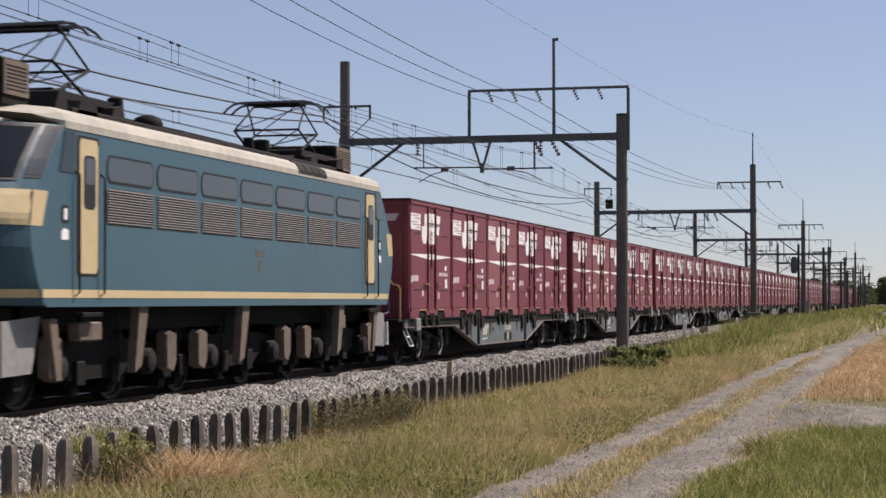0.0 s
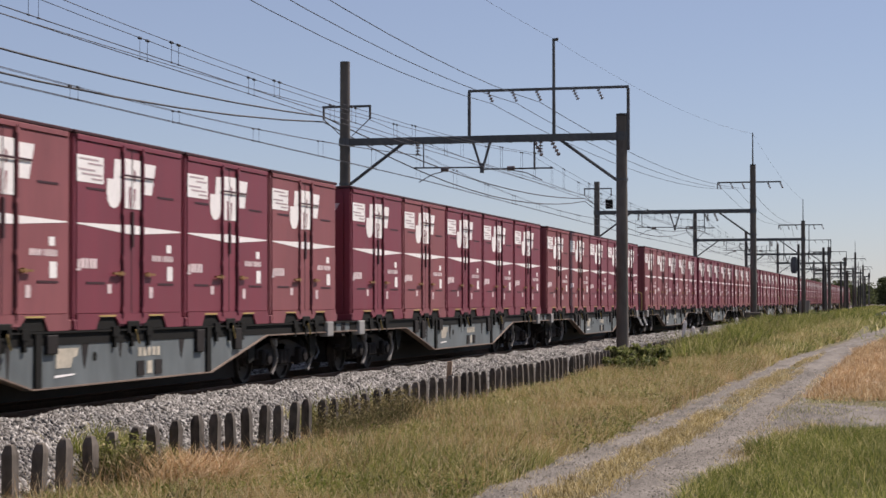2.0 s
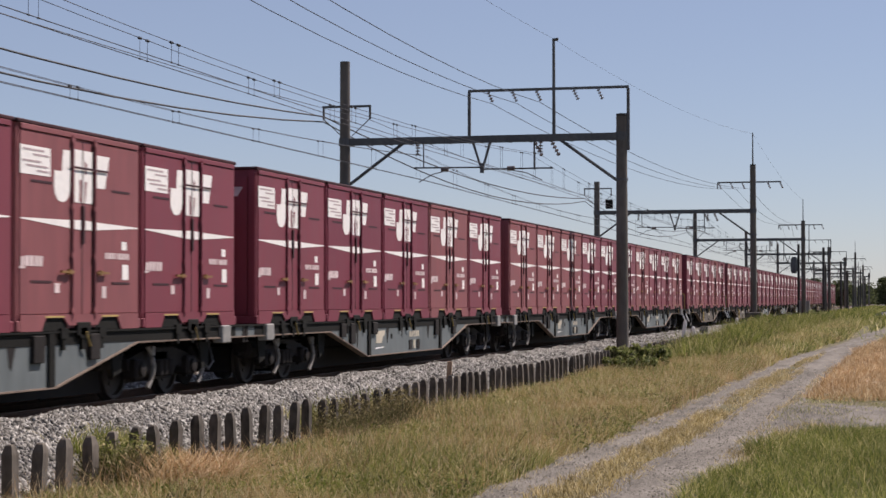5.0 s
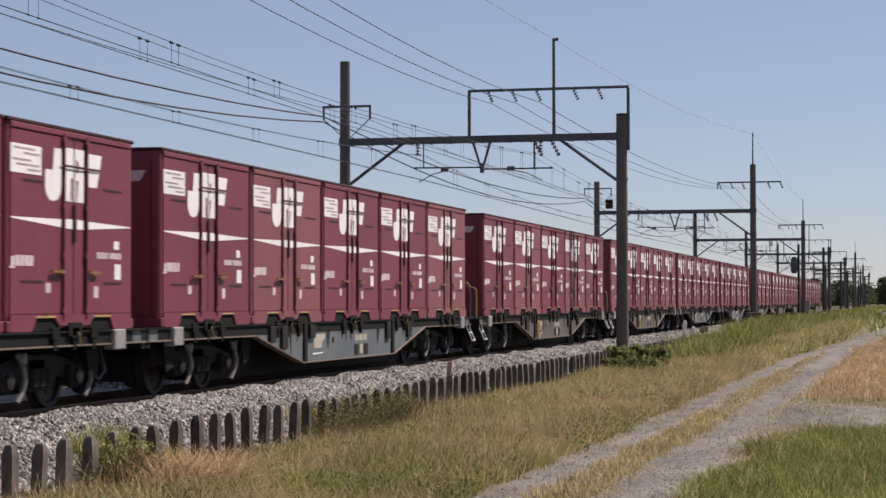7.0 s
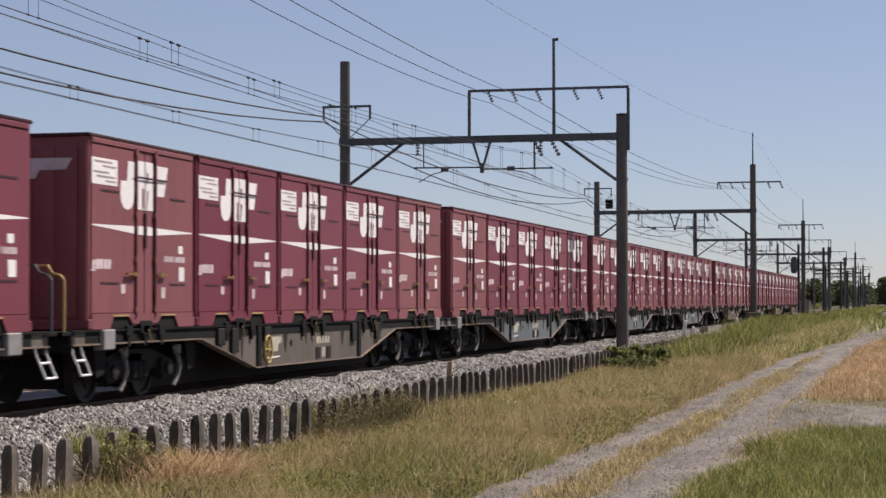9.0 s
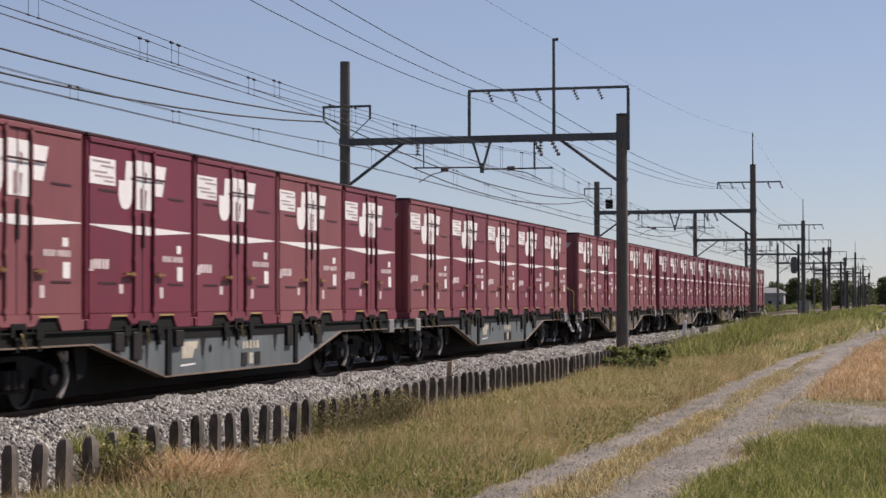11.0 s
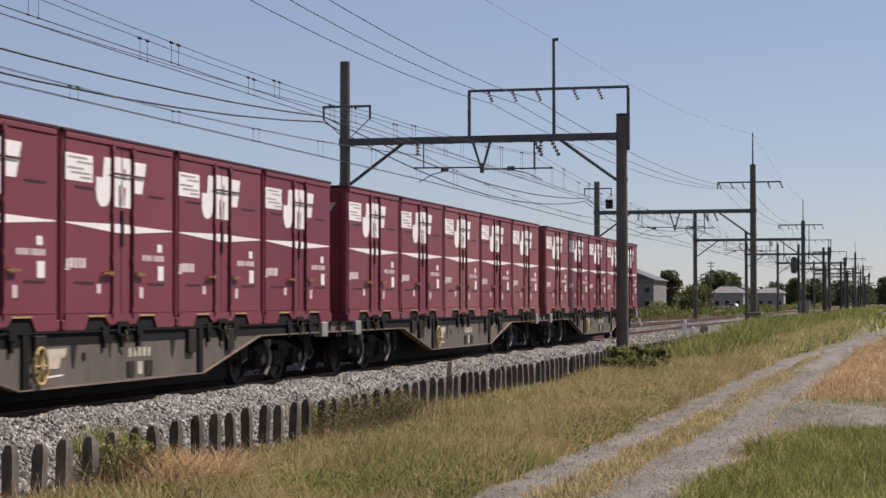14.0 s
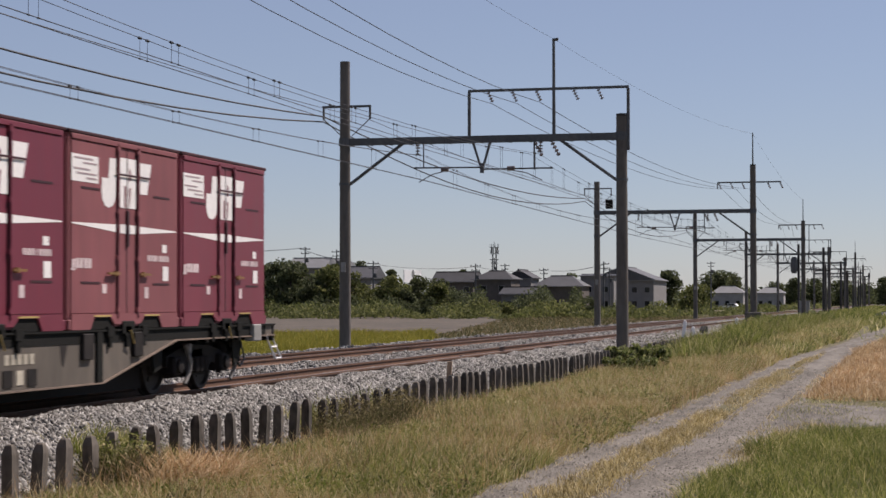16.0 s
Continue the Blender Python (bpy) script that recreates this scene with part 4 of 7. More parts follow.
        for y in (-6.9, -3.2, -2.0, 1.85, 2.95, 6.8):
            part("damper_box", MB().prism([(y - 0.17, 0.90), (y - 0.05, 0.95), (y + 0.17, 0.90), (y + 0.17, 0.52), (y + 0.06, 0.38), (y - 0.15, 0.44)], "x", *X(1.10, 1.26)), BEIGE, t, "dusty beige spring box")
        for y in (-4.9, -1.1, 0.1, 4.0, 5.0):
            part("sand_pipe", MB().tube([(sx * 1.2, y, 1.25), (sx * 1.18, y + 0.1, 0.7), (sx * 1.0, y + 0.25, 0.25)], 0.022, 5), UNDER, t)
        for y in (-6.2, -5.9, 4.75):
            part("spring_box", MB().box(*X(1.16, 1.34), y - 0.18, y + 0.18, 0.86, 1.10, 0.02), BEIGE, t)
    # windscreens and lamps at both ends
    for s in (-1, 1):
        def shell(x0, x1, z0, z1, off):
            """A thin plate that lies on the rounded nose."""
            m, n = 18, 6
            a0, a1 = math.asin(x0 / 1.4), math.asin(x1 / 1.4)
            v = []
            for o in (off, off - 0.02):
                for j in range(n + 1):
                    z = z0 + (z1 - z0) * j / n
                    for i in range(m + 1):
                        x = 1.4 * math.sin(a0 + (a1 - a0) * i / m)
                        v.append((x, s * (nose(z) - bow(x) + o), z))
            k = (m + 1) * (n + 1)
            f = []
            for j in range(n):
                for i in range(m):
                    q = j * (m + 1) + i
                    f += [(q, q + 1, q + m + 2, q + m + 1), (k + q, k + q + m + 1, k + q + m + 2, k + q + 1)]
            return MB().add(v, f)

        for xa, xb in ((-1.25, -0.04), (0.04, 1.25)):
            part("windscreen_seal", shell(xa, xb, 2.76, 3.47, 0.016), RUBBER, t)
            part("windscreen", shell(xa + 0.03, xb - 0.03, 2.80, 3.43, 0.024), DARKGLASS, t, "dark cab windscreen")
            part("wiper", MB().tube([(xa * 0.6 + xb * 0.4, s * (nose(2.78) - bow(xa * 0.6 + xb * 0.4) + 0.05), 2.78), (xa * 0.45 + xb * 0.55, s * (nose(3.2) - bow(xa * 0.45 + xb * 0.55) + 0.06), 3.2)], 0.012, 5), RUBBER, t)
        for xa, xb in ((-1.388, -1.295), (1.295, 1.388)):
            part("corner_window_seal", shell(xa - 0.01, xb + 0.01, 2.80, 3.46, 0.014), RUBBER, t)
            part("corner_window", shell(xa, xb, 2.84, 3.42, 0.022), SIDEGLASS, t, "grey wrap-round cab corner window")
        part("nose_band", shell(-1.395, 1.395, 2.24, 2.66, 0.03), CREAM, t, "cream nose band")
        part("nose_stripe", shell(-1.395, 1.395, 1.40, 1.50, 0.02), CREAM, t, "cream stripe")
        for x in (-0.85, 0.85):
            lamp = part("lamp_housing", MB().prism(chamfer(x - 0.25, x + 0.25, 1.66, 2.18, 0.08), "y", *sorted((s * 8.0, s * 8.52))), RUBBER, t, "black lamp housing")
            part("headlight", MB().lathe([(0.10, s * 8.51), (0.10, s * 8.53), (0.03, s * 8.55)], 12, (x, 0, 2.03), "y"), GLOW if s < 0 else SIDEGLASS, lamp, "round headlight")
            part("tail_lamp", MB().lathe([(0.07, s * 8.51), (0.07, s * 8.53)], 10, (x, 0, 1.79), "y"), RUBBER, lamp)
        vis = MB().box(-0.9, 0.9, *sorted((s * 7.2, s * 7.92)), 3.47, 3.53, 0.015)
        part("visor", vis, ROOFCREAM, t)
        part("buffer_beam", MB().box(-1.05, 1.05, *sorted((s * 7.6, s * 8.3)), 0.95, 1.3, 0.03), BLACK, t)
        cp = MB().box(-0.12, 0.12, *sorted((s * 8.2, s * 9.1)), 0.76, 1.0, 0.03)
        part("coupler", cp, BLACK, t)
        part("plough_front", MB().prism([(-1.14, 0.46), (1.14, 0.46), (1.14, 1.12), (-1.14, 1.12)], "y", *sorted((s * 8.12, s * 8.16))), PALE, t, "grey snow plough")
        for x in (-1.15, 1.15):
            part("end_rail", MB().tube([(x, s * 8.2, 1.1), (x, s * 8.5, 1.15), (x, s * 8.5, 1.7), (x, s * 8.3, 1.75)], 0.016, 6), STEELG, t)
            part("end_step", MB().tube([(x, s * 8.2, 0.95), (x, s * 8.25, 0.5), (x, s * 8.42, 0.5), (x, s * 8.38, 0.95)], 0.018, 5), WHITE, t, "white step iron")
        u0, u1 = (-7.45, -6.72) if s < 0 else (6.0, 7.0)
        # black body carries the shade of the end faces, beige plates the sunlit sides
        ac = part("roof_unit", MB().box(-0.8, 0.8, u0, u1, 3.70, 4.29, 0.03), BLACK, t, "roof cooling unit, coloured black for its shaded ends")
        for sx in (-1, 1):
            part("unit_face", MB().box(*sorted((sx * 0.80, sx * 0.825)), u0 + 0.04, u1 - 0.04, 3.84, 4.26), BEIGE, ac, "beige slotted side of the roof unit")
            for q in range(7):
                part("unit_slot", MB().box(*sorted((sx * 0.824, sx * 0.83)), u0 + 0.10, u1 - 0.10, 3.90 + q * 0.047, 3.915 + q * 0.047), UNDER, ac)
        part("whistle", MB().tube([(0.55, s * 7.1, 3.6), (0.55, s * 7.12, 3.78), (0.55, s * 7.28, 3.80)], 0.03, 6), BLACK, t)
    # roof gear
    for y, rr, h in ((-4.0, 0.11, 0.34), (2.0, 0.14, 0.26), (1.35, 0.09, 0.24)):
        part("roof_cylinder", MB().lathe([(rr, 3.78), (rr, 3.78 + h), (rr * 0.7, 3.80 + h)], 12, (0.75, y, 0)), BLACK, t)
    part("roof_dome", MB().lathe([(0.22, 3.72), (0.22, 3.90), (0.18, 3.98), (0.08, 4.02), (0.02, 4.03)], 16, (0.7, -2.75, 0)), BLACK, t, "dark rounded roof vent", smooth=True)
    part("roof_walk", MB().box(-1.0, 1.0, -5.9, 5.9, 3.745, 3.82, 0.01), UNDER, t)
    for y0, y1, xx, zz in ((-6.3, -5.9, 0.95, 4.05), (-5.75, -5.1, 1.0, 3.98), (-4.6, -4.1, 0.95, 4.0), (4.0, 4.5, 0.95, 3.98), (5.4, 5.9, 1.0, 4.02)):
        part("roof_gear", MB().prism([(y0, 3.74), (y1, 3.74), (y1 - 0.08, zz), (y0 + 0.12, zz - 0.05)], "x", 0.45, xx), UNDER, t, "dark roof equipment")
    part("roof_bus_bar", MB().tube([(0.2, -4.2, 4.0), (0.2, 0, 4.02), (0.2, 4.2, 4.0)], 0.02, 6), BLACK, t)
    for y in (-3.2, -1.6, 0.0, 1.6, 3.2):
        part("insulator", MB().lathe([(0.04, 3.8), (0.07, 3.83), (0.05, 3.86), (0.07, 3.9), (0.04, 3.95), (0.04, 4.02)], 8, (0.2, y, 0)), PORC, t)
    for yc in (-5.1, 4.95):
        pb = part("pantograph", pantograph_base(), UNDER, t, "dark steel pantograph", at=pose(0, yc, 3.95))
        for nm, mb, ml, lb in pantograph_parts():
            part(nm, mb, ml, pb, lb)
    # three two-axle bogies
    for yb in (-5.2, 0.0, 5.2):
        b = MB()
        for s in (-1, 1):
            b.prism([(-2.0, 0.62), (-1.75, 0.48), (-1.05, 0.50), (-0.8, 0.36), (0.8, 0.36), (1.05, 0.50), (1.75, 0.48), (2.0, 0.62), (2.0, 0.78), (1.0, 0.86), (-1.0, 0.86), (-2.0, 0.78)], "x", *sorted((s * 0.88, s * 1.02)))
            for yy in (-1.4, 1.4):
                b.box(*sorted((s * 0.9, s * 1.16)), yy - 0.2, yy + 0.2, 0.36, 0.72, 0.03)
                b.box(*sorted((s * 0.7, s * 0.82)), yy - 0.78, yy - 0.62, 0.2, 0.8)
        b.box(-1.0, 1.0, -0.4, 0.4, 0.5, 1.15)
        # motor mass made solid black, standing in for the shade between wheels
        b.box(-0.44, 0.44, -2.0, 2.0, 0.22, 1.0)
        b.box(-0.8, 0.8, -0.75, 0.75, 0.3, 1.0)
        b.box(-0.46, 0.46, -2.35, 2.35, 0.13, 1.05)
        for yy in (-2.3, -0.55, 0.55, 2.3):
            b.box(-0.98, 0.98, yy - 0.10, yy + 0.10, 0.16, 0.95)
            b.box(0.86, 1.08, yy - 0.16, yy + 0.12, 0.28, 0.60, 0.02)
        bg = part("bogie", b, BLACK, t, "sooty black bogie", at=pose(0, yb, 0))
        for yy in (-1.4, 1.4):
            part("axle_cap", MB().lathe([(0.15, 1.15), (0.14, 1.22), (0.05, 1.24)], 12, (0, yy, 0.545), "x"), UNDER, bg)
            part("wheelset", LOCO_WHEEL, WHEEL, bg, at=pose(0, yy, 0.547))
    part("battery_box", MB().box(-0.9, 0.9, -3.1, -2.1, 0.4, 1.0, 0.02), BLACK, t)
    part("battery_box", MB().box(-0.9, 0.9, 2.1, 3.1, 0.4, 1.0, 0.02), BLACK, t)
    part("equipment_floor", MB().box(-0.95, 0.95, -7.2, 7.2, 0.98, 1.29), BLACK, t)
    return t


def pantograph_base():
    b = MB()
    for x in (-0.75, 0.75):
        b.box(x - 0.05, x + 0.05, -1.0, 1.0, 0.0, 0.10)
    for y in (-0.95, 0.95):
        b.tube([(-0.8, y, 0.06), (0.8, y, 0.06)], 0.05, 8)
    for x in (-0.7, 0.7):
        for y in (-0.9, 0.9):
            b.lathe([(0.07, -0.16), (0.09, -0.12), (0.06, -0.08), (0.09, -0.04), (0.05, 0.0)], 8, (x, y, 0))
    b.box(-0.3, 0.3, -0.6, 0.6, 0.02, 0.14)
    return b


def pantograph_parts():
    out = []
    for s in (-1, 1):
        lo = MB()
        for x in (-0.62, 0.62):
            lo.tube([(x, s * 0.55, 0.08), (x * 0.98, -s * 0.56, 0.50)], 0.022, 6)
        lo.tube([(-0.61, -s * 0.56, 0.50), (0.61, -s * 0.56, 0.50)], 0.02, 6)
        lo.tube([(-0.62, s * 0.55, 0.08), (0.61, -s * 0.56, 0.50)], 0.011, 5)
        out.append(("lower_arm", lo, UNDER, ""))
        up = MB()
        for x in (-0.61, 0.61):
            up.tube([(x, -s * 0.56, 0.50), (x * 0.82, s * 0.18, 1.0)], 0.017, 6)
        up.tube([(-0.61, -s * 0.56, 0.50), (0.5, s * 0.18, 1.0)], 0.010, 5)
        up.tube([(-0.5, s * 0.18, 1.0), (0.5, s * 0.18, 1.0)], 0.02, 6)
        out.append(("upper_arm", up, UNDER, ""))
        hd = MB().box(-0.62, 0.62, s * 0.2 - 0.05, s * 0.2 + 0.05, 1.02, 1.06)
        for x in (-1, 1):
            hd.tube([(x * 0.60, s * 0.2, 1.04), (x * 0.74, s * 0.2, 1.02), (x * 0.86, s * 0.2, 0.95), (x * 0.95, s * 0.2, 0.86)], 0.022, 6)
        out.append(("collector_head", hd, STEELG, "grey collector strip with curved horns"))
    return out


def glow_mat():
    m = bpy.data.materials.new("lit_headlight")
    m.use_nodes = True
    b = m.node_tree.nodes["Principled BSDF"]
    b.inputs["Base Color"].default_value = (0.8, 0.7, 0.55, 1)
    b.inputs["Emission Color"].default_value = (1.0, 0.75, 0.5, 1)
    b.inputs["Emission Strength"].default_value = 2.0
    return m


GLOW = glow_mat()
LOCO = locomotive()
LOCO.matrix_basis = pose(0, 27.99, 0)
MOVERS.append((LOCO, 27.99, 0.0))


# ---- overhead line ----
def insulator(mb, a, b, n=5, r=0.055):
    """A string of discs between two points."""
    a, b = Vector(a), Vector(b)
    pts = []
    mb.tube([a, b], 0.016, 5)
    for k in range(n):
        c = a.lerp(b, (k + 0.6) / n)
        d = (b - a).normalized() * 0.02
        mb.tube([c - d, c + d], r, 7)


def gantry(y, kind):
    """Two concrete poles and a steel beam across both tracks, carrying the wires. kind 0: wire frame on the beam; 1: arms on the tall pole."""
    g = thing("catenary_gantry", "steel beam on two weathered concrete poles over the tracks", "catenary gantry", "gantries along the line", pose(0, y, 0))
    ntop = (7.16, 9.1, 8.0, 7.2, 7.16)[kind]
    ftop = (9.1, 8.3, 8.9, 9.1, 9.1)[kind]
    part("near_pole", MB().tube([(2.57, 0, -0.75), (2.57, 0, ntop)], 0.195, 18, 0.165), CONCRETE, g, "weathered concrete pole", smooth=False)
    part("pole_cap", MB().tube([(2.57, 0, ntop - 0.05), (2.57, 0, ntop + 0.03)], 0.17, 14), DARKPOLE, g)
    part("far_pole", MB().tube([(-6.42, 0, -0.7), (-6.42, 0, ftop)], 0.19, 18, 0.16), CONCRETE, g, "weathered concrete pole")
    bm = MB().box(-6.6, 2.75, -0.10, -0.06, 6.38, 6.60)
    bm.box(-6.6, 2.75, 0.06, 0.10, 6.38, 6.60)
    for k in range(14):
        bm.box(-6.2 + k * 0.65, -6.12 + k * 0.65, -0.06, 0.06, 6.36, 6.39)
    part("beam", bm, STEELG, g, "grey steel channel beam")
    for x in (2.57, -6.42):
        part("pole_band", MB().tube([(x, 0, 6.36), (x, 0, 6.62)], 0.20, 14), STEELG, g)
        part("pole_band", MB().tube([(x, 0, 5.10), (x, 0, 5.17)], 0.20, 14), STEELG, g)
        s = -1 if x > 0 else 1
        part("knee_brace", MB().tube([(x + s * 0.17, 0, 5.13), (x + s * 1.92, 0, 6.40)], 0.055, 6), STEELG, g)
    part("pole_plate", MB().box(-6.50, -6.34, -0.215, -0.185, 2.3, 2.62, 0.005), PALE, g, "small pale pole plate")
    # drop posts and cross bars that hold the wires
    hd = MB().prism([(-2.22, 6.4), (-2.14, 6.4), (-1.86, 5.48), (-1.92, 5.48)], "y", -0.03, 0.03)
    hd.prism([(-1.66, 6.4), (-1.58, 6.4), (-1.86, 5.48), (-1.92, 5.48)], "y", -0.03, 0.03)
    hd.box(-1.95, -1.83, -0.05, 0.05, 5.42, 5.72)
    part("drop_bracket", hd, STEELG, g, "V-shaped steel drop bracket")
    part("drop_post", MB().tube([(-3.8, 0, 6.5), (-3.8, 0, 5.62)], 0.022, 6), STEELG, g)
    part("drop_post", MB().tube([(-0.2, 0, 6.4), (-0.2, 0, 5.5)], 0.03, 6), STEELG, g)
    part("cross_bar", MB().tube([(-4.1, 0, 5.62), (-1.95, 0, 5.60)], 0.028, 6), STEELG, g)
    part("cross_bar", MB().tube([(-1.83, 0, 5.54), (0.4, 0, 5.54)], 0.028, 6), STEELG, g)
    for xa, xb in ((-3.1, -3.95), (-0.95, 0.05)):
        ins = MB()
        ins.tube([(xa - 0.12, 0, 5.55), (xa + 0.12, 0, 5.55)], 0.075, 8)
        part("bar_insulator", ins, PORC, g)
        part("steady_arm", MB().tube([(xa, 0, 5.5), ((xa + xb) / 2, 0, 5.40), (xb, 0, 5.16)], 0.017, 5), STEELG, g)
    for x in (-4.0, 0.0):
        ms = MB()
        insulator(ms, (x, 0, 6.40), (x, 0, 6.02), 4, 0.07)
        part("wire_insulator", ms, PORC, g)
    for x in (-0.2, 0.35):
        ms = MB()
        insulator(ms, (x, 0.05, 6.38), (x + 0.18, 0.35, 5.95), 4, 0.07)
        part("wire_insulator", ms, PORC, g)
    # side arm for the thick cables on the far pole
    za = 7.65 if kind != 1 else 7.9
    part("cable_arm", MB().box(-7.18, -5.55, -0.04, 0.04, za - 0.04, za + 0.03), STEELG, g)
    for x in (-7.14, -5.58):
        part("arm_drop", MB().box(x - 0.03, x + 0.03, -0.03, 0.03, za - 0.42, za), STEELG, g)
        part("arm_strut", MB().tube([(x, 0, za - 0.40), (x + (0.6 if x < -6.4 else -0.6), 0, za - 0.95)], 0.018, 5), STEELG, g)
    if kind in (0, 3, 4):
        z = 9.67 if kind == 4 else 8.03
        fr = MB().box(-2.33, 2.80, -0.04, 0.04, z - 0.04, z + 0.04)
        part("wire_frame", fr, STEELG, g, "slim steel frame above the beam")
        for x, zb in ((-2.30, 6.6), (2.78, 6.05)):
            part("frame_leg", MB().box(x - 0.045, x + 0.045, -0.04, 0.04, zb, z - 0.04), STEELG, g)
        part("mast", MB().tube([(0.43, 0, 6.58), (0.43, 0, 9.62)], 0.055, 8, 0.045), STEELG, g)
        part("mast_tip", MB().tube([(0.40, 0, 9.56), (0.58, 0, 9.60)], 0.05, 6), STEELG, g)
        xs = (-1.70, -0.92, -0.14, 1.05, 1.82)
    else:
        z = 8.12 if kind == 1 else 7.68
        part("cross_arm", MB().box(0.55, 4.15, -0.05, 0.05, z - 0.03, z + 0.05), STEELG, g, "steel cross arm on the tall pole")
        part("cross_arm_end", MB().box(0.53, 0.58, -0.03, 0.03, z - 0.35, z), STEELG, g)
        part("mast", MB().tube([(2.57, 0, ntop), (2.57, 0, ntop + 1.85)], 0.045, 8, 0.03), STEELG, g)
        xs = (0.62, 1.3, 1.95, 3.4, 4.1)
    for x in xs:
        ms = MB()
        insulator(ms, (x, 0, z - 0.03), (x + 0.14, 0.10, z - 0.36), 4, 0.055)
        part("line_insulator", ms, PORC, g)
    if kind == 1:
        part("signal_box", MB().box(-5.9, -5.5, -0.15, 0.15, 6.72, 7.25, 0.02), BLACK, g, "black box on the beam")
        part("pole_foot", MB().box(2.1, 3.05, -0.5, 0.5, -0.7, 0.72, 0.04), CONCRETE, g, "concrete footing")
    return g


for y, kind in ((-41.5, 0), (8.5, 4), (58.5, 0), (109.0, 1), (160.5, 2), (211.5, 3), (262.5, 3), (312.0, 1), (362.0, 2), (412.0, 3)):
    gantry(y, kind)
SPANS = [-41.5, 8.5, 58.5, 109.0, 160.5, 211.5, 262.5, 312.0, 362.0, 412.0]


def span(x, a, b, z0, sag, r, n=12, x1=None, z1=None):
    """One length of wire between two gantries, hanging by sag in the middle."""
    x1, z1 = x if x1 is None else x1, z0 if z1 is None else z1
    return MB().tube([(x + (x1 - x) * k / n, a + (b - a) * k / n, z0 + (z1 - z0) * k / n - sag * 4 * (k / n) * (1 - k / n)) for k in range(n + 1)], r, 4, caps=False)


def dropper(mb, x, y, zt, zb):
    mb.tube([(x, y, zb), (x, y, zt)], 0.0035, 4)
    mb.tube([(x, y - 0.05, zt), (x, y + 0.05, zt)], 0.022, 6)
    mb.tube([(x, y - 0.03, zb), (x, y + 0.03, zb)], 0.014, 6)
    return mb


def wires():
    # stagger at both ends of a span, height of the contact wire there and its sag, wire spacing, dropper places
    for x0, x1, za, zb, cs, gap, hung in ((0.0, -0.22, 5.20, 5.16, 0.09, 0.15, ((0.73, 0.79), (0.84, 0.90))), (-4.0, -3.75, 5.09, 5.21, 0.0, 0.04, ((0.81,), (0.845,)))):
        c = thing("contact_line", "twin copper contact wires hung from carrier wires", "overhead wire", "overhead wires")
        far = MB()
        for i, (a, b) in enumerate(zip(SPANS, SPANS[1:])):
            xa, xb, ha, hb = (x0, x1, za, zb) if i % 2 else (x1, x0, zb, za)
            for d, places in zip((-gap, gap), hung):
                part("contact_wire", span(xa + d, a, b, ha, cs, 0.0075, x1=xb + d, z1=hb), WIRE, c)
                part("carrier_wire", span(xa + d, a, b, 6.0, 0.62, 0.006, x1=xb + d), WIRE, c)
                for j in range(10):
                    for e in places:
                        u = (j + e) / 10
                        if u > 0.995:
                            continue
                        hang = (xa + d + (xb - xa) * u, a + (b - a) * u, 6.0 - 0.62 * 4 * u * (1 - u), ha + (hb - ha) * u - cs * 4 * u * (1 - u))
                        if 8 < a < 60:
                            part("dropper", dropper(MB(), *hang), WIRE, c)
                        elif 100 < a < 220:
                            dropper(far, *hang)
        tagged(part("far_dropper", far, WIRE, c), kind="stuff")
    for x, z, sag in ((-7.14, 7.34, 0.70), (-7.14, 7.17, 1.04), (-5.58, 7.2, 0.32)):
        c = thing("feeder_cable", "thick black cable sagging between the poles", "cable", "feeder cables")
        for a, b in zip(SPANS, SPANS[1:]):
            part("cable_span", span(x, a, b, z, sag, 0.024 if x < -7 else 0.009), CABLE, c)
    for x in (-1.56, -0.78, 0.0):
        c = thing("line_wire", "thin dark line wire above the tracks", "cable", "line wires")
        n = 14
        for i, (a, b) in enumerate(zip(SPANS, SPANS[1:])):
            xa = x if a in (-41.5, 8.5, 58.5, 211.5, 262.5, 412.0, 512.0) else x + 2.4
            xb = x if b in (-41.5, 8.5, 58.5, 211.5, 262.5, 412.0, 512.0) else x + 2.4
            za = 7.61 if xa == x else 7.75
            zb = 7.61 if xb == x else 7.75
            if a == 8.5:
                za = 9.3
            if b == 8.5:
                zb = 9.3
            mb = MB().tube([(xa + (xb - xa) * k / n, a + (b - a) * k / n, za + (zb - za) * k / n - (0.97 if a == 8.5 else 0.62) * 4 * (k / n) * (1 - k / n)) for k in range(n + 1)], 0.0095, 6, caps=False)
            part("wire_span", mb, WIRE, c)
    c = thing("earth_wire", "very thin earth wire at the mast tips", "cable")
    for a, b, xa, xb, za, zb in ((8.5, 58.5, 0.43, 0.43, 9.6, 9.6), (58.5, 109.0, 0.43, 2.57, 9.6, 10.9), (109.0, 160.5, 2.57, 2.57, 10.9, 9.8)):
        part("wire_span", MB().tube([(xa + (xb - xa) * k / 12, a + (b - a) * k / 12, za + (zb - za) * k / 12 - 0.45 * 4 * (k / 12) * (1 - k / 12)) for k in range(13)], 0.0045, 4, caps=False), WIRE, c)


wires()


# ---- the village beyond the fields ----
LOW = -0.72
ROOF_DARK = mat("dark_roof_tiles", (0.030, 0.029, 0.031), 0.6, vary=0.3, grain=3, bump=0.2)
ROOF_GREY = mat("grey_roof_sheet", (0.073, 0.071, 0.073), 0.5, vary=0.25, grain=3, bump=0.1)
ROOF_PALE = mat("pale_roof_sheet", (0.172, 0.172, 0.172), 0.5, vary=0.2, grain=3, bump=0.1)
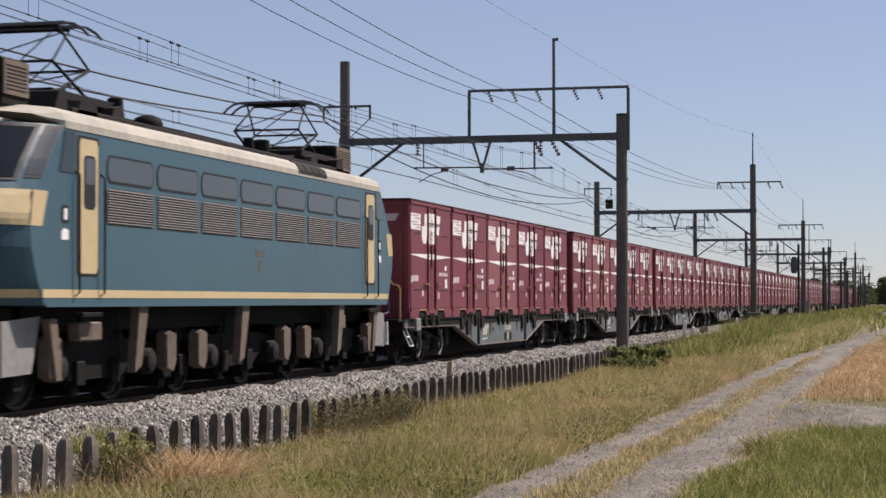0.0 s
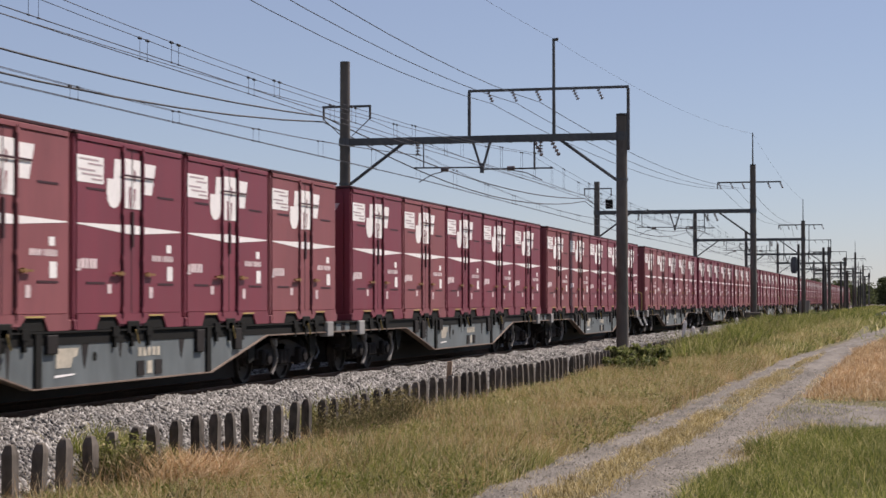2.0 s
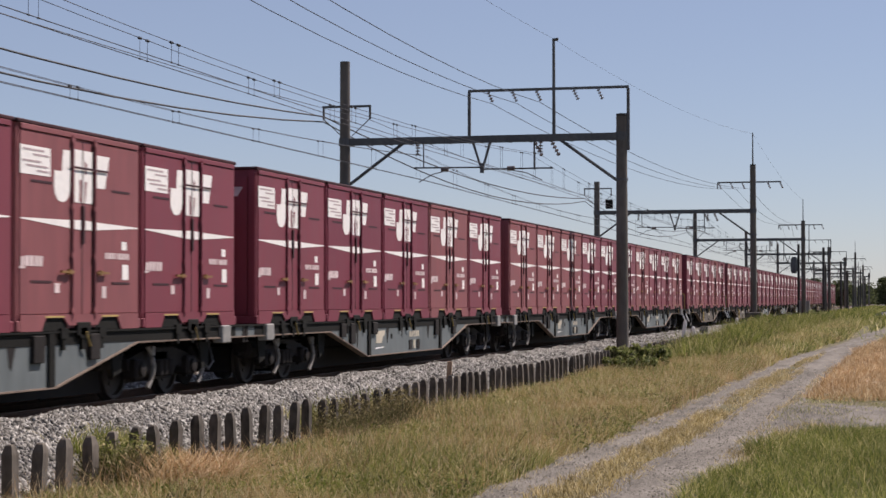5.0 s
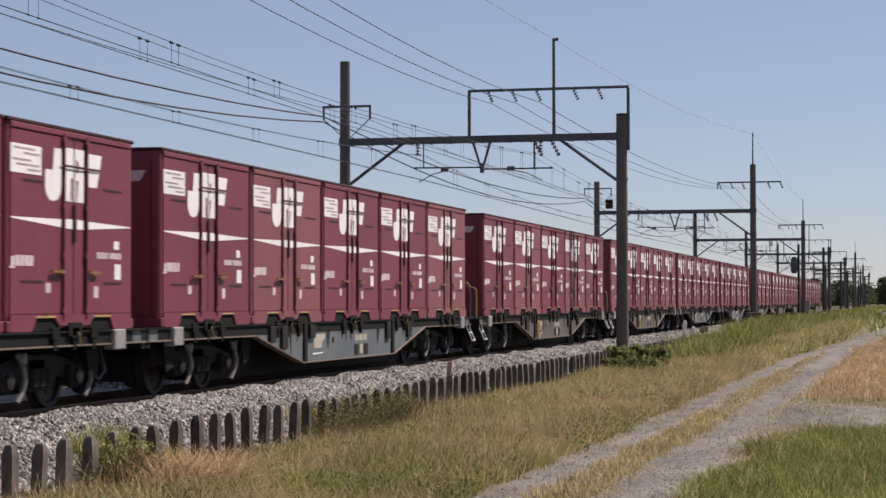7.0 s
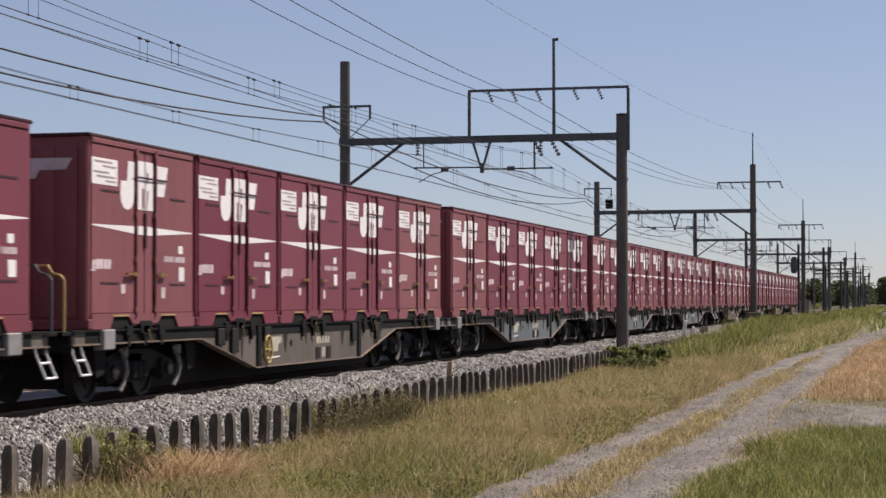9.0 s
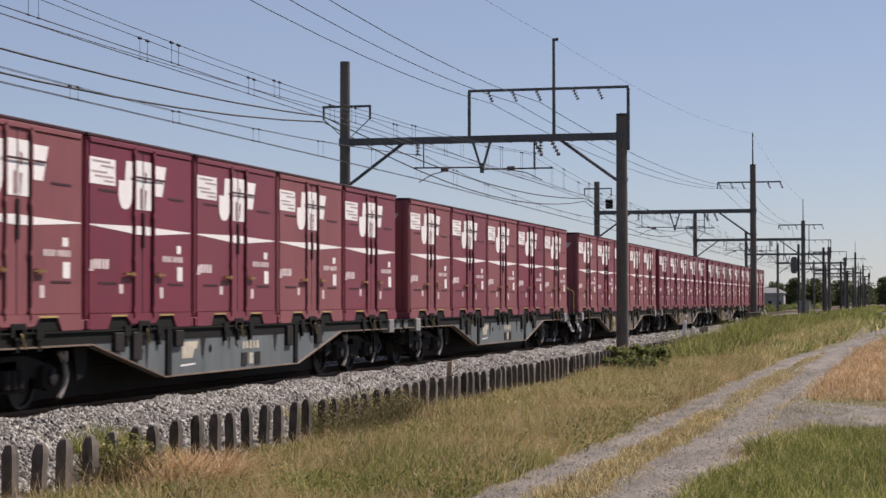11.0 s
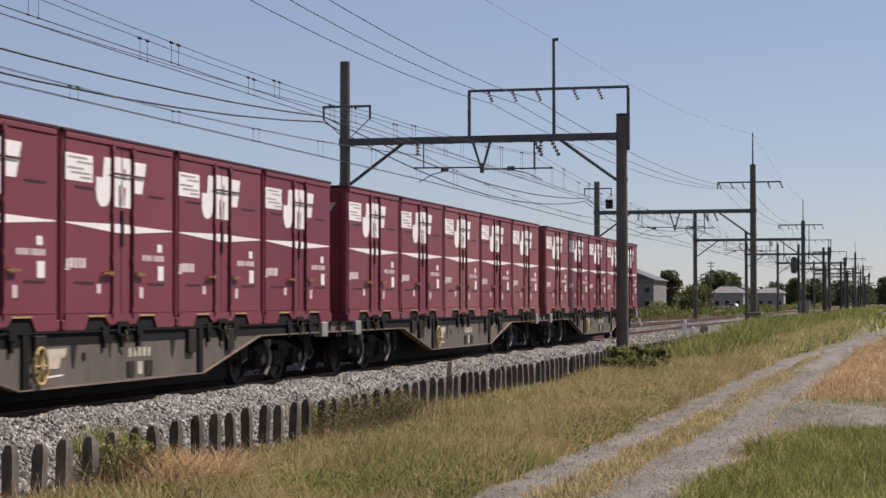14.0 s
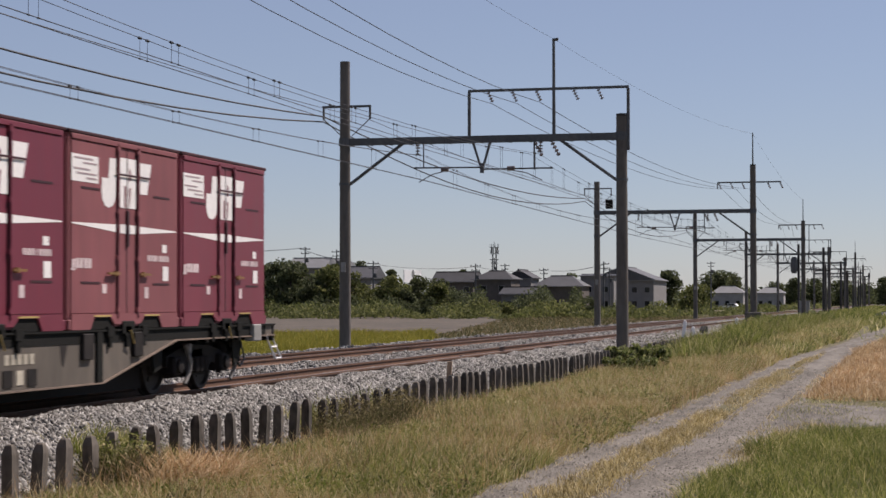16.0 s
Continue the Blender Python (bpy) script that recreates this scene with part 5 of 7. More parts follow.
WALL_DARK = mat("dark_house_render", (0.095, 0.082, 0.073), 0.8, vary=0.25, grain=2, bump=0.1)
WALL_PALE = mat("pale_grey_house_render", (0.181, 0.176, 0.176), 0.8, vary=0.15, grain=2, bump=0.1)
WALL_WHITE = mat("off_white_house_render", (0.292, 0.284, 0.280), 0.8, vary=0.15, grain=2, bump=0.1)
BARK = mat("grey_brown_bark", (0.060, 0.047, 0.036), 0.9, vary=0.4, grain=6, bump=0.4)


def house(x, y, w, d, eave, ridge, roof, wall, kind, label):
    h = thing("house", label, "house", "village houses", pose(x, y, LOW))
    hw, hd = w / 2, d / 2
    part("wall", MB().box(-hw, hw, -hd, hd, 0, eave), wall, h)
    o = 0.45
    if kind == "hip":
        v = [(-hw - o, -hd - o, eave), (hw + o, -hd - o, eave), (hw + o, hd + o, eave), (-hw - o, hd + o, eave), (-hw * 0.45, 0, ridge), (hw * 0.45, 0, ridge)]
        f = [(0, 1, 5, 4), (1, 2, 5), (2, 3, 4, 5), (3, 0, 4), (3, 2, 1, 0)]
        r = MB().add(v, f)
        cap = MB().box(-hw * 0.45, hw * 0.45, -0.12, 0.12, ridge - 0.05, ridge + 0.12)
    elif kind == "gable":
        r = MB().prism([(-hd - o, eave - 0.1), (hd + o, eave - 0.1), (hd + o, eave + 0.05), (0, ridge), (-hd - o, eave + 0.05)], "x", -hw - o, hw + o)
        cap = MB().box(-hw - o, hw + o, -0.12, 0.12, ridge - 0.05, ridge + 0.12)
    else:
        r = MB().prism([(-hw - o, eave - 0.1), (hw + o, eave - 0.1), (hw + o, eave + 0.05), (0, ridge), (-hw - o, eave + 0.05)], "y", -hd - o, hd + o)
        cap = MB().box(-0.12, 0.12, -hd - o, hd + o, ridge - 0.05, ridge + 0.12)
    rf = part("roof", r, roof, h)
    part("ridge_cap", cap, roof, rf)
    floors = 2 if eave > 5 else 1
    n = max(2, int(w / 2.4))
    for fl in range(floors):
        for k in range(n):
            xx = -hw + w * (k + 0.5) / n
            zz = 1.0 + fl * 2.7
            wd = part("window", MB().box(xx - 0.55, xx + 0.55, -hd - 0.05, -hd + 0.05, zz, zz + 1.15), PALE, h, "pale window frame")
            part("pane", MB().box(xx - 0.48, xx + 0.48, -hd - 0.06, -hd + 0.02, zz + 0.07, zz + 1.08), DARKGLASS, wd)
    part("gutter", MB().box(-hw - o, hw + o, -hd - o - 0.1, -hd - o, eave - 0.12, eave - 0.02), PALE, h)
    return h


def leaves(rs, centres, radii, count, size, squash=0.8):
    """Leaf sprays round clump centres: four-cornered flakes at random turns."""
    n = count * len(centres)
    c = np.repeat(np.asarray(centres, float), count, 0)
    r = np.repeat(np.asarray(radii, float), count)
    d = rs.randn(n, 3)
    d /= np.linalg.norm(d, axis=1)[:, None]
    p = c + d * (r * (0.55 + 0.5 * rs.rand(n)))[:, None] * np.array([1, 1, squash])
    a, b = rs.randn(n, 3), rs.randn(n, 3)
    a /= np.linalg.norm(a, axis=1)[:, None]
    b = np.cross(a, b)
    b /= np.linalg.norm(b, axis=1)[:, None]
    s = (size * (0.6 + 0.8 * rs.rand(n)))[:, None]
    v = np.stack([p - a * s, p + b * s * 0.6, p + a * s, p - b * s * 0.6], 1).reshape(-1, 3)
    f = np.arange(n * 4).reshape(-1, 4)
    return v, f


TREE_SEED = [0]


def tree(x, y, h, w, leaf):
    TREE_SEED[0] += 1
    rs = np.random.RandomState(TREE_SEED[0])
    t = thing("tree", "leafy dark green tree near village houses" if leaf is LEAF else "lighter green leafy tree near village houses", "tree", "village trees", pose(x, y, LOW))
    tr = MB().tube([(0, 0, -0.1), (0.1, 0, h * 0.3), (0.0, 0.1, h * 0.75)], 0.04 * h, 8, 0.012 * h)
    for k in range(5):
        a = rs.rand() * 6.28
        tr.tube([(0.05, 0, h * (0.25 + 0.1 * k)), (math.cos(a) * w * 0.2, math.sin(a) * w * 0.2, h * (0.38 + 0.1 * k)), (math.cos(a) * w * 0.36, math.sin(a) * w * 0.36, h * (0.46 + 0.1 * k))], 0.014 * h, 5, 0.004 * h)
    part("trunk", tr, BARK, t)
    m = 24
    cs, rr = [], []
    for k in range(m):
        u = rs.rand()
        z = h * (0.08 + 0.80 * u)
        wide = w * 0.5 * (0.55 + 0.6 * math.sin(math.pi * min(1, 0.15 + u * 0.9)))
        a, q = rs.rand() * 6.28, math.sqrt(rs.rand()) * wide * 0.75
        cs.append((math.cos(a) * q, math.sin(a) * q, z))
        rr.append(w * (0.15 + 0.10 * rs.rand()))
    v, f = leaves(rs, cs, rr, 120, max(0.18, 0.032 * max(w, h)))
    v[:, 2] = np.clip(v[:, 2], 0.05, h)
    ob = new("crown", big_mesh("crown", v, f, leaf))
    ob.parent = t
    return t


def bush(x, y, h, w, leaf):
    TREE_SEED[0] += 1
    rs = np.random.RandomState(TREE_SEED[0])
    t = thing("bush", "overgrown green bush at the field edge", "bush", "field bushes", pose(x, y, LOW))
    st = MB()
    for k in range(5):
        a = rs.rand() * 6.28
        st.tube([(0, 0, -0.05), (math.cos(a) * w * 0.15, math.sin(a) * w * 0.15, h * 0.4), (math.cos(a) * w * 0.3, math.sin(a) * w * 0.3, h * 0.7)], 0.03, 5, 0.01)
    part("stems", st, BARK, t)
    cs = [((rs.rand() - 0.5) * w * 0.85, (rs.rand() - 0.5) * w * 0.6, h * (0.12 + 0.6 * rs.rand())) for _ in range(12)]
    v, f = leaves(rs, cs, [w * (0.10 + 0.08 * rs.rand()) for _ in cs], 110, 0.13)
    v[:, 2] = np.clip(v[:, 2], 0.02, h)
    ob = new("crown", big_mesh("crown", v, f, leaf))
    ob.parent = t
    return t


def utility_pole(x, y, h):
    p = thing("utility_pole", "thin grey village power pole with cross arms", "utility pole", "village poles", pose(x, y, LOW))
    part("shaft", MB().tube([(0, 0, -0.2), (0, 0, h)], 0.16, 8, 0.10), STEELG, p)
    for z, w in ((h - 0.4, 0.9), (h - 1.1, 0.7)):
        arm = part("cross_arm", MB().box(-w, w, -0.05, 0.05, z - 0.05, z + 0.05), STEELG, p)
        for xx in (-w * 0.85, w * 0.85, w * 0.3):
            part("insulator", MB().lathe([(0.05, z + 0.05), (0.09, z + 0.1), (0.05, z + 0.22)], 6, (xx, 0, 0)), PORC, arm)
    part("transformer", MB().lathe([(0.2, h - 2.5), (0.25, h - 2.45), (0.25, h - 1.9), (0.2, h - 1.85)], 8, (0.35, 0, 0)), STEELG, p)
    return p


def cell_tower(x, y, h):
    t = thing("cell_tower", "slim steel radio mast with ringed platforms", "radio mast", "", pose(x, y, LOW))
    for k in range(4):
        a = math.pi / 4 + k * math.pi / 2
        c, s = math.cos(a), math.sin(a)
        part("leg", MB().tube([(c * 0.9, s * 0.9, 0), (c * 0.55, s * 0.55, h - 2.2)], 0.08, 6), STEELG, t)
    br = MB()
    for k in range(9):
        z0, z1 = h * 0.1 * k * 0.95, h * 0.1 * (k + 1) * 0.95
        if z1 > h - 2.2:
            break
        br.tube([(-0.6, -0.5, z0), (0.6, -0.5, z1)], 0.04, 4)
        br.tube([(0.6, 0.5, z0), (-0.6, 0.5, z1)], 0.04, 4)
    part("lattice", br, STEELG, t)
    for z, r in ((h - 2.2, 1.0), (h - 0.75, 1.0)):
        pl = part("platform", MB().lathe([(r, z), (r, z + 0.12)], 12), STEELG, t)
        rg = MB()
        for k in range(12):
            a = 6.283 * k / 12
            rg.tube([(r * math.cos(a), r * math.sin(a), z), (r * math.cos(a), r * math.sin(a), z + 0.9)], 0.03, 4)
        part("ring_rail", rg, STEELG, pl)
    for k in range(6):
        a = 6.283 * k / 6
        part("antenna", MB().box(0.75 * math.cos(a) - 0.1, 0.75 * math.cos(a) + 0.1, 0.75 * math.sin(a) - 0.06, 0.75 * math.sin(a) + 0.06, h - 2.0, h - 0.6), PALE, t)
    part("tip", MB().tube([(0, 0, h - 0.7), (0, 0, h + 0.6)], 0.05, 5), STEELG, t)
    return t


def billboard(x, y, top, low, w):
    b = thing("billboard", "white billboard with a grey oval mark above the bushes", "billboard", "", pose(x, y, LOW, 0, 0, 84))
    for s in (-1, 1):
        part("post", MB().box(s * w * 0.42 - 0.07, s * w * 0.42 + 0.07, 0.08, 0.2, 0, top - 0.1), STEELG, b)
    part("board", MB().box(-w / 2, w / 2, -0.05, 0.06, low, top, 0.02), WALL_WHITE_BRIGHT, b)
    z = (top + low) / 2 + 0.35
    part("oval_mark", MB().lathe([(0.62, -0.07), (0.62, -0.055)], 20, (0, 0, z), "y"), ROOF_PALE, b)
    return b


WALL_WHITE_BRIGHT = mat("bright_white_sign_sheet", (0.671, 0.679, 0.688), 0.5, vary=0.05, grain=3, bump=0.0)


# houses of the village
house(-44.0, 380, 12.6, 20, 6.2, 8.9, ROOF_GREY, WALL_PALE, "gable_end", "pale grey warehouse with a low gabled roof")
house(-33.3, 480, 7.9, 8, 4.1, 5.8, ROOF_PALE, WALL_WHITE, "hip", "low white house with a pale hipped roof")
house(-25.7, 520, 7.3, 8, 4.2, 5.7, ROOF_PALE, WALL_WHITE, "hip", "small white house with a pale hipped roof")
house(-60.3, 330, 6.6, 8, 6.0, 7.5, ROOF_DARK, WALL_DARK, "hip", "dark two-storey house with a tiled hip roof")
house(-71.1, 345, 7.6, 8, 5.7, 7.6, ROOF_DARK, WALL_DARK, "gable", "dark house with a tiled gable roof")
house(-59.7, 350, 4.6, 8, 6.4, 8.0, ROOF_DARK, WALL_PALE, "gable_end", "pale house with a steep dark gable")
house(-53.4, 318, 5.5, 8, 3.3, 4.5, ROOF_DARK, WALL_PALE, "gable", "low house with a dark tiled roof")
house(-50.5, 340, 8.8, 8, 4.8, 6.7, ROOF_GREY, WALL_DARK, "hip", "house with a broad grey hipped roof")
house(-45.3, 352, 6.2, 8, 6.8, 7.1, ROOF_GREY, WALL_PALE, "gable", "pale grey flat-topped village house")
house(-85.1, 300, 5.9, 8, 7.6, 9.3, ROOF_PALE, WALL_PALE, "gable", "house with a light grey gable roof")
house(-83.2, 306, 4.0, 8, 8.2, 9.3, ROOF_PALE, WALL_PALE, "gable", "house with a light roof behind trees")
house(-75.6, 298, 4.4, 8, 5.9, 7.8, ROOF_GREY, WALL_PALE, "gable", "house with a grey sloping roof behind trees")
# trees and tall bushes
tree(-78.0, 262, 8.6, 6.0, LEAF)
tree(-75.8, 266, 8.4, 5.7, LEAF)
tree(-82.9, 270, 8.2, 5.8, LEAF)
tree(-69.0, 258, 7.8, 5.6, LEAF_B)
tree(-69.2, 252, 6.5, 4.6, LEAF)
tree(-64.8, 256, 6.5, 4.7, LEAF_B)
tree(-83.1, 320, 10.0, 4.5, LEAF)
tree(-80.2, 330, 8.4, 3.7, LEAF)
tree(-62.0, 254, 4.4, 4.7, LEAF_B)
tree(-58.4, 256, 4.8, 4.7, LEAF)
tree(-55.7, 258, 5.9, 4.8, LEAF)
tree(-52.7, 256, 4.7, 3.9, LEAF_B)
tree(-55.6, 250, 4.2, 3.8, LEAF)
tree(-78.3, 380, 9.0, 4.2, LEAF)
tree(-58.5, 390, 8.6, 7.4, LEAF)
tree(-38.4, 400, 9.1, 5.9, LEAF)
tree(-43.9, 420, 7.8, 3.9, LEAF)
tree(-43.6, 560, 11.2, 13.8, LEAF)
tree(-36.2, 430, 5.9, 9.3, LEAF_B)
tree(-39.9, 570, 11.0, 8.8, LEAF)
tree(-21.9, 560, 9.3, 6.9, LEAF)
tree(-29.5, 600, 8.2, 9.2, LEAF)
tree(-23.1, 700, 10.4, 12.9, LEAF)
tree(-15.1, 760, 10.2, 14.0, LEAF)
tree(-7.4, 800, 9.7, 12.3, LEAF)
tree(2.1, 700, 11.3, 7.3, LEAF)
tree(-66.6, 250, 6.9, 6.0, LEAF_B)
tree(-74.0, 255, 8.0, 6.0, LEAF)
tree(-58.6, 252, 5.8, 6.5, LEAF_B)
tree(-54.4, 262, 5.4, 6.0, LEAF)
bush(-72.4, 248, 2.6, 5.3, LEAF_B)
bush(-64.4, 247, 2.8, 5.3, LEAF)
bush(-60.0, 247, 3.2, 4.6, LEAF_B)
bush(-67.3, 246, 2.4, 4.5, LEAF)
bush(-56.4, 247, 3.1, 4.6, LEAF)
bush(-51.4, 246, 3.1, 4.5, LEAF)
bush(-48.5, 250, 4.3, 6.1, LEAF)
bush(-43.1, 240, 3.1, 4.4, LEAF_B)
bush(-31.6, 225, 2.7, 4.8, LEAF_B)
bush(-29.0, 228, 2.2, 3.5, LEAF_B)
bush(-37.6, 232, 2.3, 3.6, LEAF_B)
bush(-37.2, 300, 3.3, 4.6, LEAF)
bush(-40.7, 310, 3.5, 3.8, LEAF)
# village poles, tower, sign
utility_pole(-83.2, 290, 10.9)
utility_pole(-81.0, 300, 10.7)
utility_pole(-66.1, 270, 8.1)
utility_pole(-57.4, 300, 8.2)
utility_pole(-65.3, 360, 9.4)
utility_pole(-53.8, 340, 8.2)
utility_pole(-36.4, 300, 8.4)
utility_pole(-38.6, 320, 7.8)
utility_pole(-31.6, 420, 10.8)
utility_pole(-71.8, 380, 11.0)
cell_tower(-80.5, 420, 15.0)
billboard(-62.7, 280, 6.9, 5.0, 7.5)


def power_lines():
    mb = MB()
    for (xa, ya, za), (xb, yb, zb) in (((-83.2, 290, 9.6), (-66.1, 270, 7.0)), ((-66.1, 270, 6.9), (-57.4, 300, 7.0)), ((-57.4, 300, 7.0), (-53.8, 340, 7.0)), ((-53.8, 340, 7.0), (-36.4, 300, 7.2)), ((-83.2, 290, 10.0), (-120, 310, 10.2))):
        for d in (-0.5, 0.5):
            mb.tube([(xa + (xb - xa) * k / 8, ya + (yb - ya) * k / 8 + d, za + (zb - za) * k / 8 - 0.5 * 4 * (k / 8) * (1 - k / 8)) for k in range(9)], 0.022, 4, caps=False)
    tagged(new("power_line", mb.mesh("power_line", WIRE)), "thin dark village power line between poles", "cable")


power_lines()


def car(x, y):
    c = thing("car", "small white car parked beside the white house", "car", "", pose(x, y, LOW, 0, 0, 75))
    side = [(-1.9, 0.35), (1.9, 0.35), (1.95, 0.8), (1.1, 0.92), (0.55, 1.42), (-1.2, 1.45), (-1.8, 0.95), (-1.95, 0.8)]
    part("body", MB().prism(side, "x", -0.8, 0.8), WALL_WHITE_BRIGHT, c)
    for s in (-1, 1):
        part("side_glass", MB().prism([(-1.5, 0.97), (0.85, 0.97), (0.45, 1.36), (-1.1, 1.38)], "x", *sorted((s * 0.79, s * 0.81))), DARKGLASS, c)
    part("windscreen", MB().add([(-0.7, 1.13, 0.94), (0.7, 1.13, 0.94), (0.62, 0.62, 1.38), (-0.62, 0.62, 1.38)], [(0, 1, 2, 3)]), DARKGLASS, c)
    for yy in (-1.2, 1.2):
        for s in (-1, 1):
            wl = part("wheel", MB().lathe([(0.2, s * 0.66), (0.31, s * 0.67), (0.31, s * 0.82), (0.2, s * 0.83)], 14, (0, yy, 0.31), "x"), RUBBER, c)
            part("rim", MB().lathe([(0.19, s * 0.82), (0.17, s * 0.84)], 10, (0, yy, 0.31), "x"), PALE, wl)
    return c


car(-30.5, 455)


def scrub(name, x0, x1, y0, y1, top, count, size, leaf, label, seed):
    """A ragged low band of leaves and stalks."""
    rs = np.random.RandomState(seed)
    n = count
    x, y = x0 + (x1 - x0) * rs.rand(n), y0 + (y1 - y0) * rs.rand(n)
    ht = top * (0.55 + 0.45 * np.sin(x * 0.9 + y * 0.13 + 2 * np.sin(x * 0.31))) * (0.5 + 0.5 * rs.rand(n))
    z = land(x, y) + np.maximum(0.1, ht) * rs.rand(n) ** 0.5
    p = np.stack([x, y, z], 1)
    a, b = rs.randn(n, 3), rs.randn(n, 3)
    a[:, 2] += 0.8
    a /= np.linalg.norm(a, axis=1)[:, None]
    b = np.cross(a, b)
    b /= np.linalg.norm(b, axis=1)[:, None]
    s = (size * (0.6 + 0.8 * rs.rand(n)))[:, None]
    v = np.stack([p - a * s, p + b * s * 0.45, p + a * s, p - b * s * 0.45], 1).reshape(-1, 3)
    return tagged(new(name, big_mesh(name, v, np.arange(4 * n).reshape(-1, 4), leaf)), label, "undergrowth", kind="stuff")


scrub("undergrowth", -150, -44, 242, 254, 3.2, 26000, 0.24, LEAF, "dark green undergrowth along the field", 41)
scrub("undergrowth", -66, -16, 212, 246, 2.3, 20000, 0.20, LEAF_B, "green weeds along the field edge", 42)
scrub("hedge", -82, -40, 296, 310, 4.9, 18000, 0.26, LEAF, "dark hedge before the village houses", 47)
scrub("undergrowth", -45, -10, 246, 340, 1.2, 9000, 0.25, LEAF_B, "green weeds on the fallow field", 43)
scrub("undergrowth", -60, -12, 420, 600, 1.5, 9000, 0.4, LEAF_B, "distant green weeds by the village", 44)
scrub("far_wood", -700, -90, 420, 640, 8, 14000, 1.1, LEAF, "dark far woodland behind the village", 45)
scrub("far_wood", -90, 60, 760, 1100, 9, 12000, 1.2, LEAF, "dark far woodland on the horizon", 46)


# ---- line-side things ----
def fence():
    """Old concrete posts that hold the ballast back."""
    f = thing("retaining_fence", "row of old weathered concrete posts holding the ballast", "post fence", "", None, "structure")
    rs = random.Random(11)
    metas = []
    for k in range(4):
        w, d = 0.064 + 0.004 * k, 0.058
        m = MB()
        zs = ((-0.9, 1.0), (0.60, 1.0), (0.62, 0.94), (0.685, 0.62), (0.70, 0.40))
        v = [(x * q, y * q, z) for z, q in zs for x, y in ((-d, -w), (d, -w), (d, w), (-d, w))]
        fc = [(0, 3, 2, 1), (16, 17, 18, 19)] + [(i * 4 + q, i * 4 + (q + 1) % 4, (i + 1) * 4 + (q + 1) % 4, (i + 1) * 4 + q) for i in range(4) for q in range(4)]
        metas.append(m.add(v, fc).mesh("post", POST))
    for k in range(144):
        y = 14.36 + k * 0.62 + rs.uniform(-0.03, 0.03)
        if 57.6 < y < 61.5:
            continue
        lean = rs.uniform(-2, 2) + (5 if rs.random() < 0.08 else 0)
        z = -0.745 + rs.uniform(-0.03, 0.015) - (0.05 if 26.4 < y < 31.5 else 0)
        part("post", rs.choice(metas), POST, f, at=pose(2.80 + rs.uniform(-0.02, 0.02), y, z, lean, rs.uniform(-2, 3), rs.uniform(-6, 6)))
    return f


fence()


def marker(x, y, h, label, lean=0):
    m = thing("marker_post", label, "marker post", "marker posts", pose(x, y, -0.5, 0, lean, 0))
    part("shaft", MB().box(-0.07, 0.07, -0.06, 0.06, 0, h, 0.015), WHITE, m)
    part("head", MB().box(-0.055, 0.055, -0.05, 0.05, h, h + 0.05, 0.02), WHITE, m)
    return m


marker(2.3, 76.7, 1.02, "white painted leaning marker post beside the track", 6)
marker(2.3, 81.0, 0.72, "short white marker post beside the track", -4)
marker(2.3, 100.9, 0.92, "white painted marker post beside the track", 2)


# wood tone lightened to carry the sunlit side of the stake
OLDWOOD = mat("stake_wood_light_as_sunlit", (0.30, 0.21, 0.14), 0.85, vary=0.3, grain=9, bump=0.2, streak=0.8)


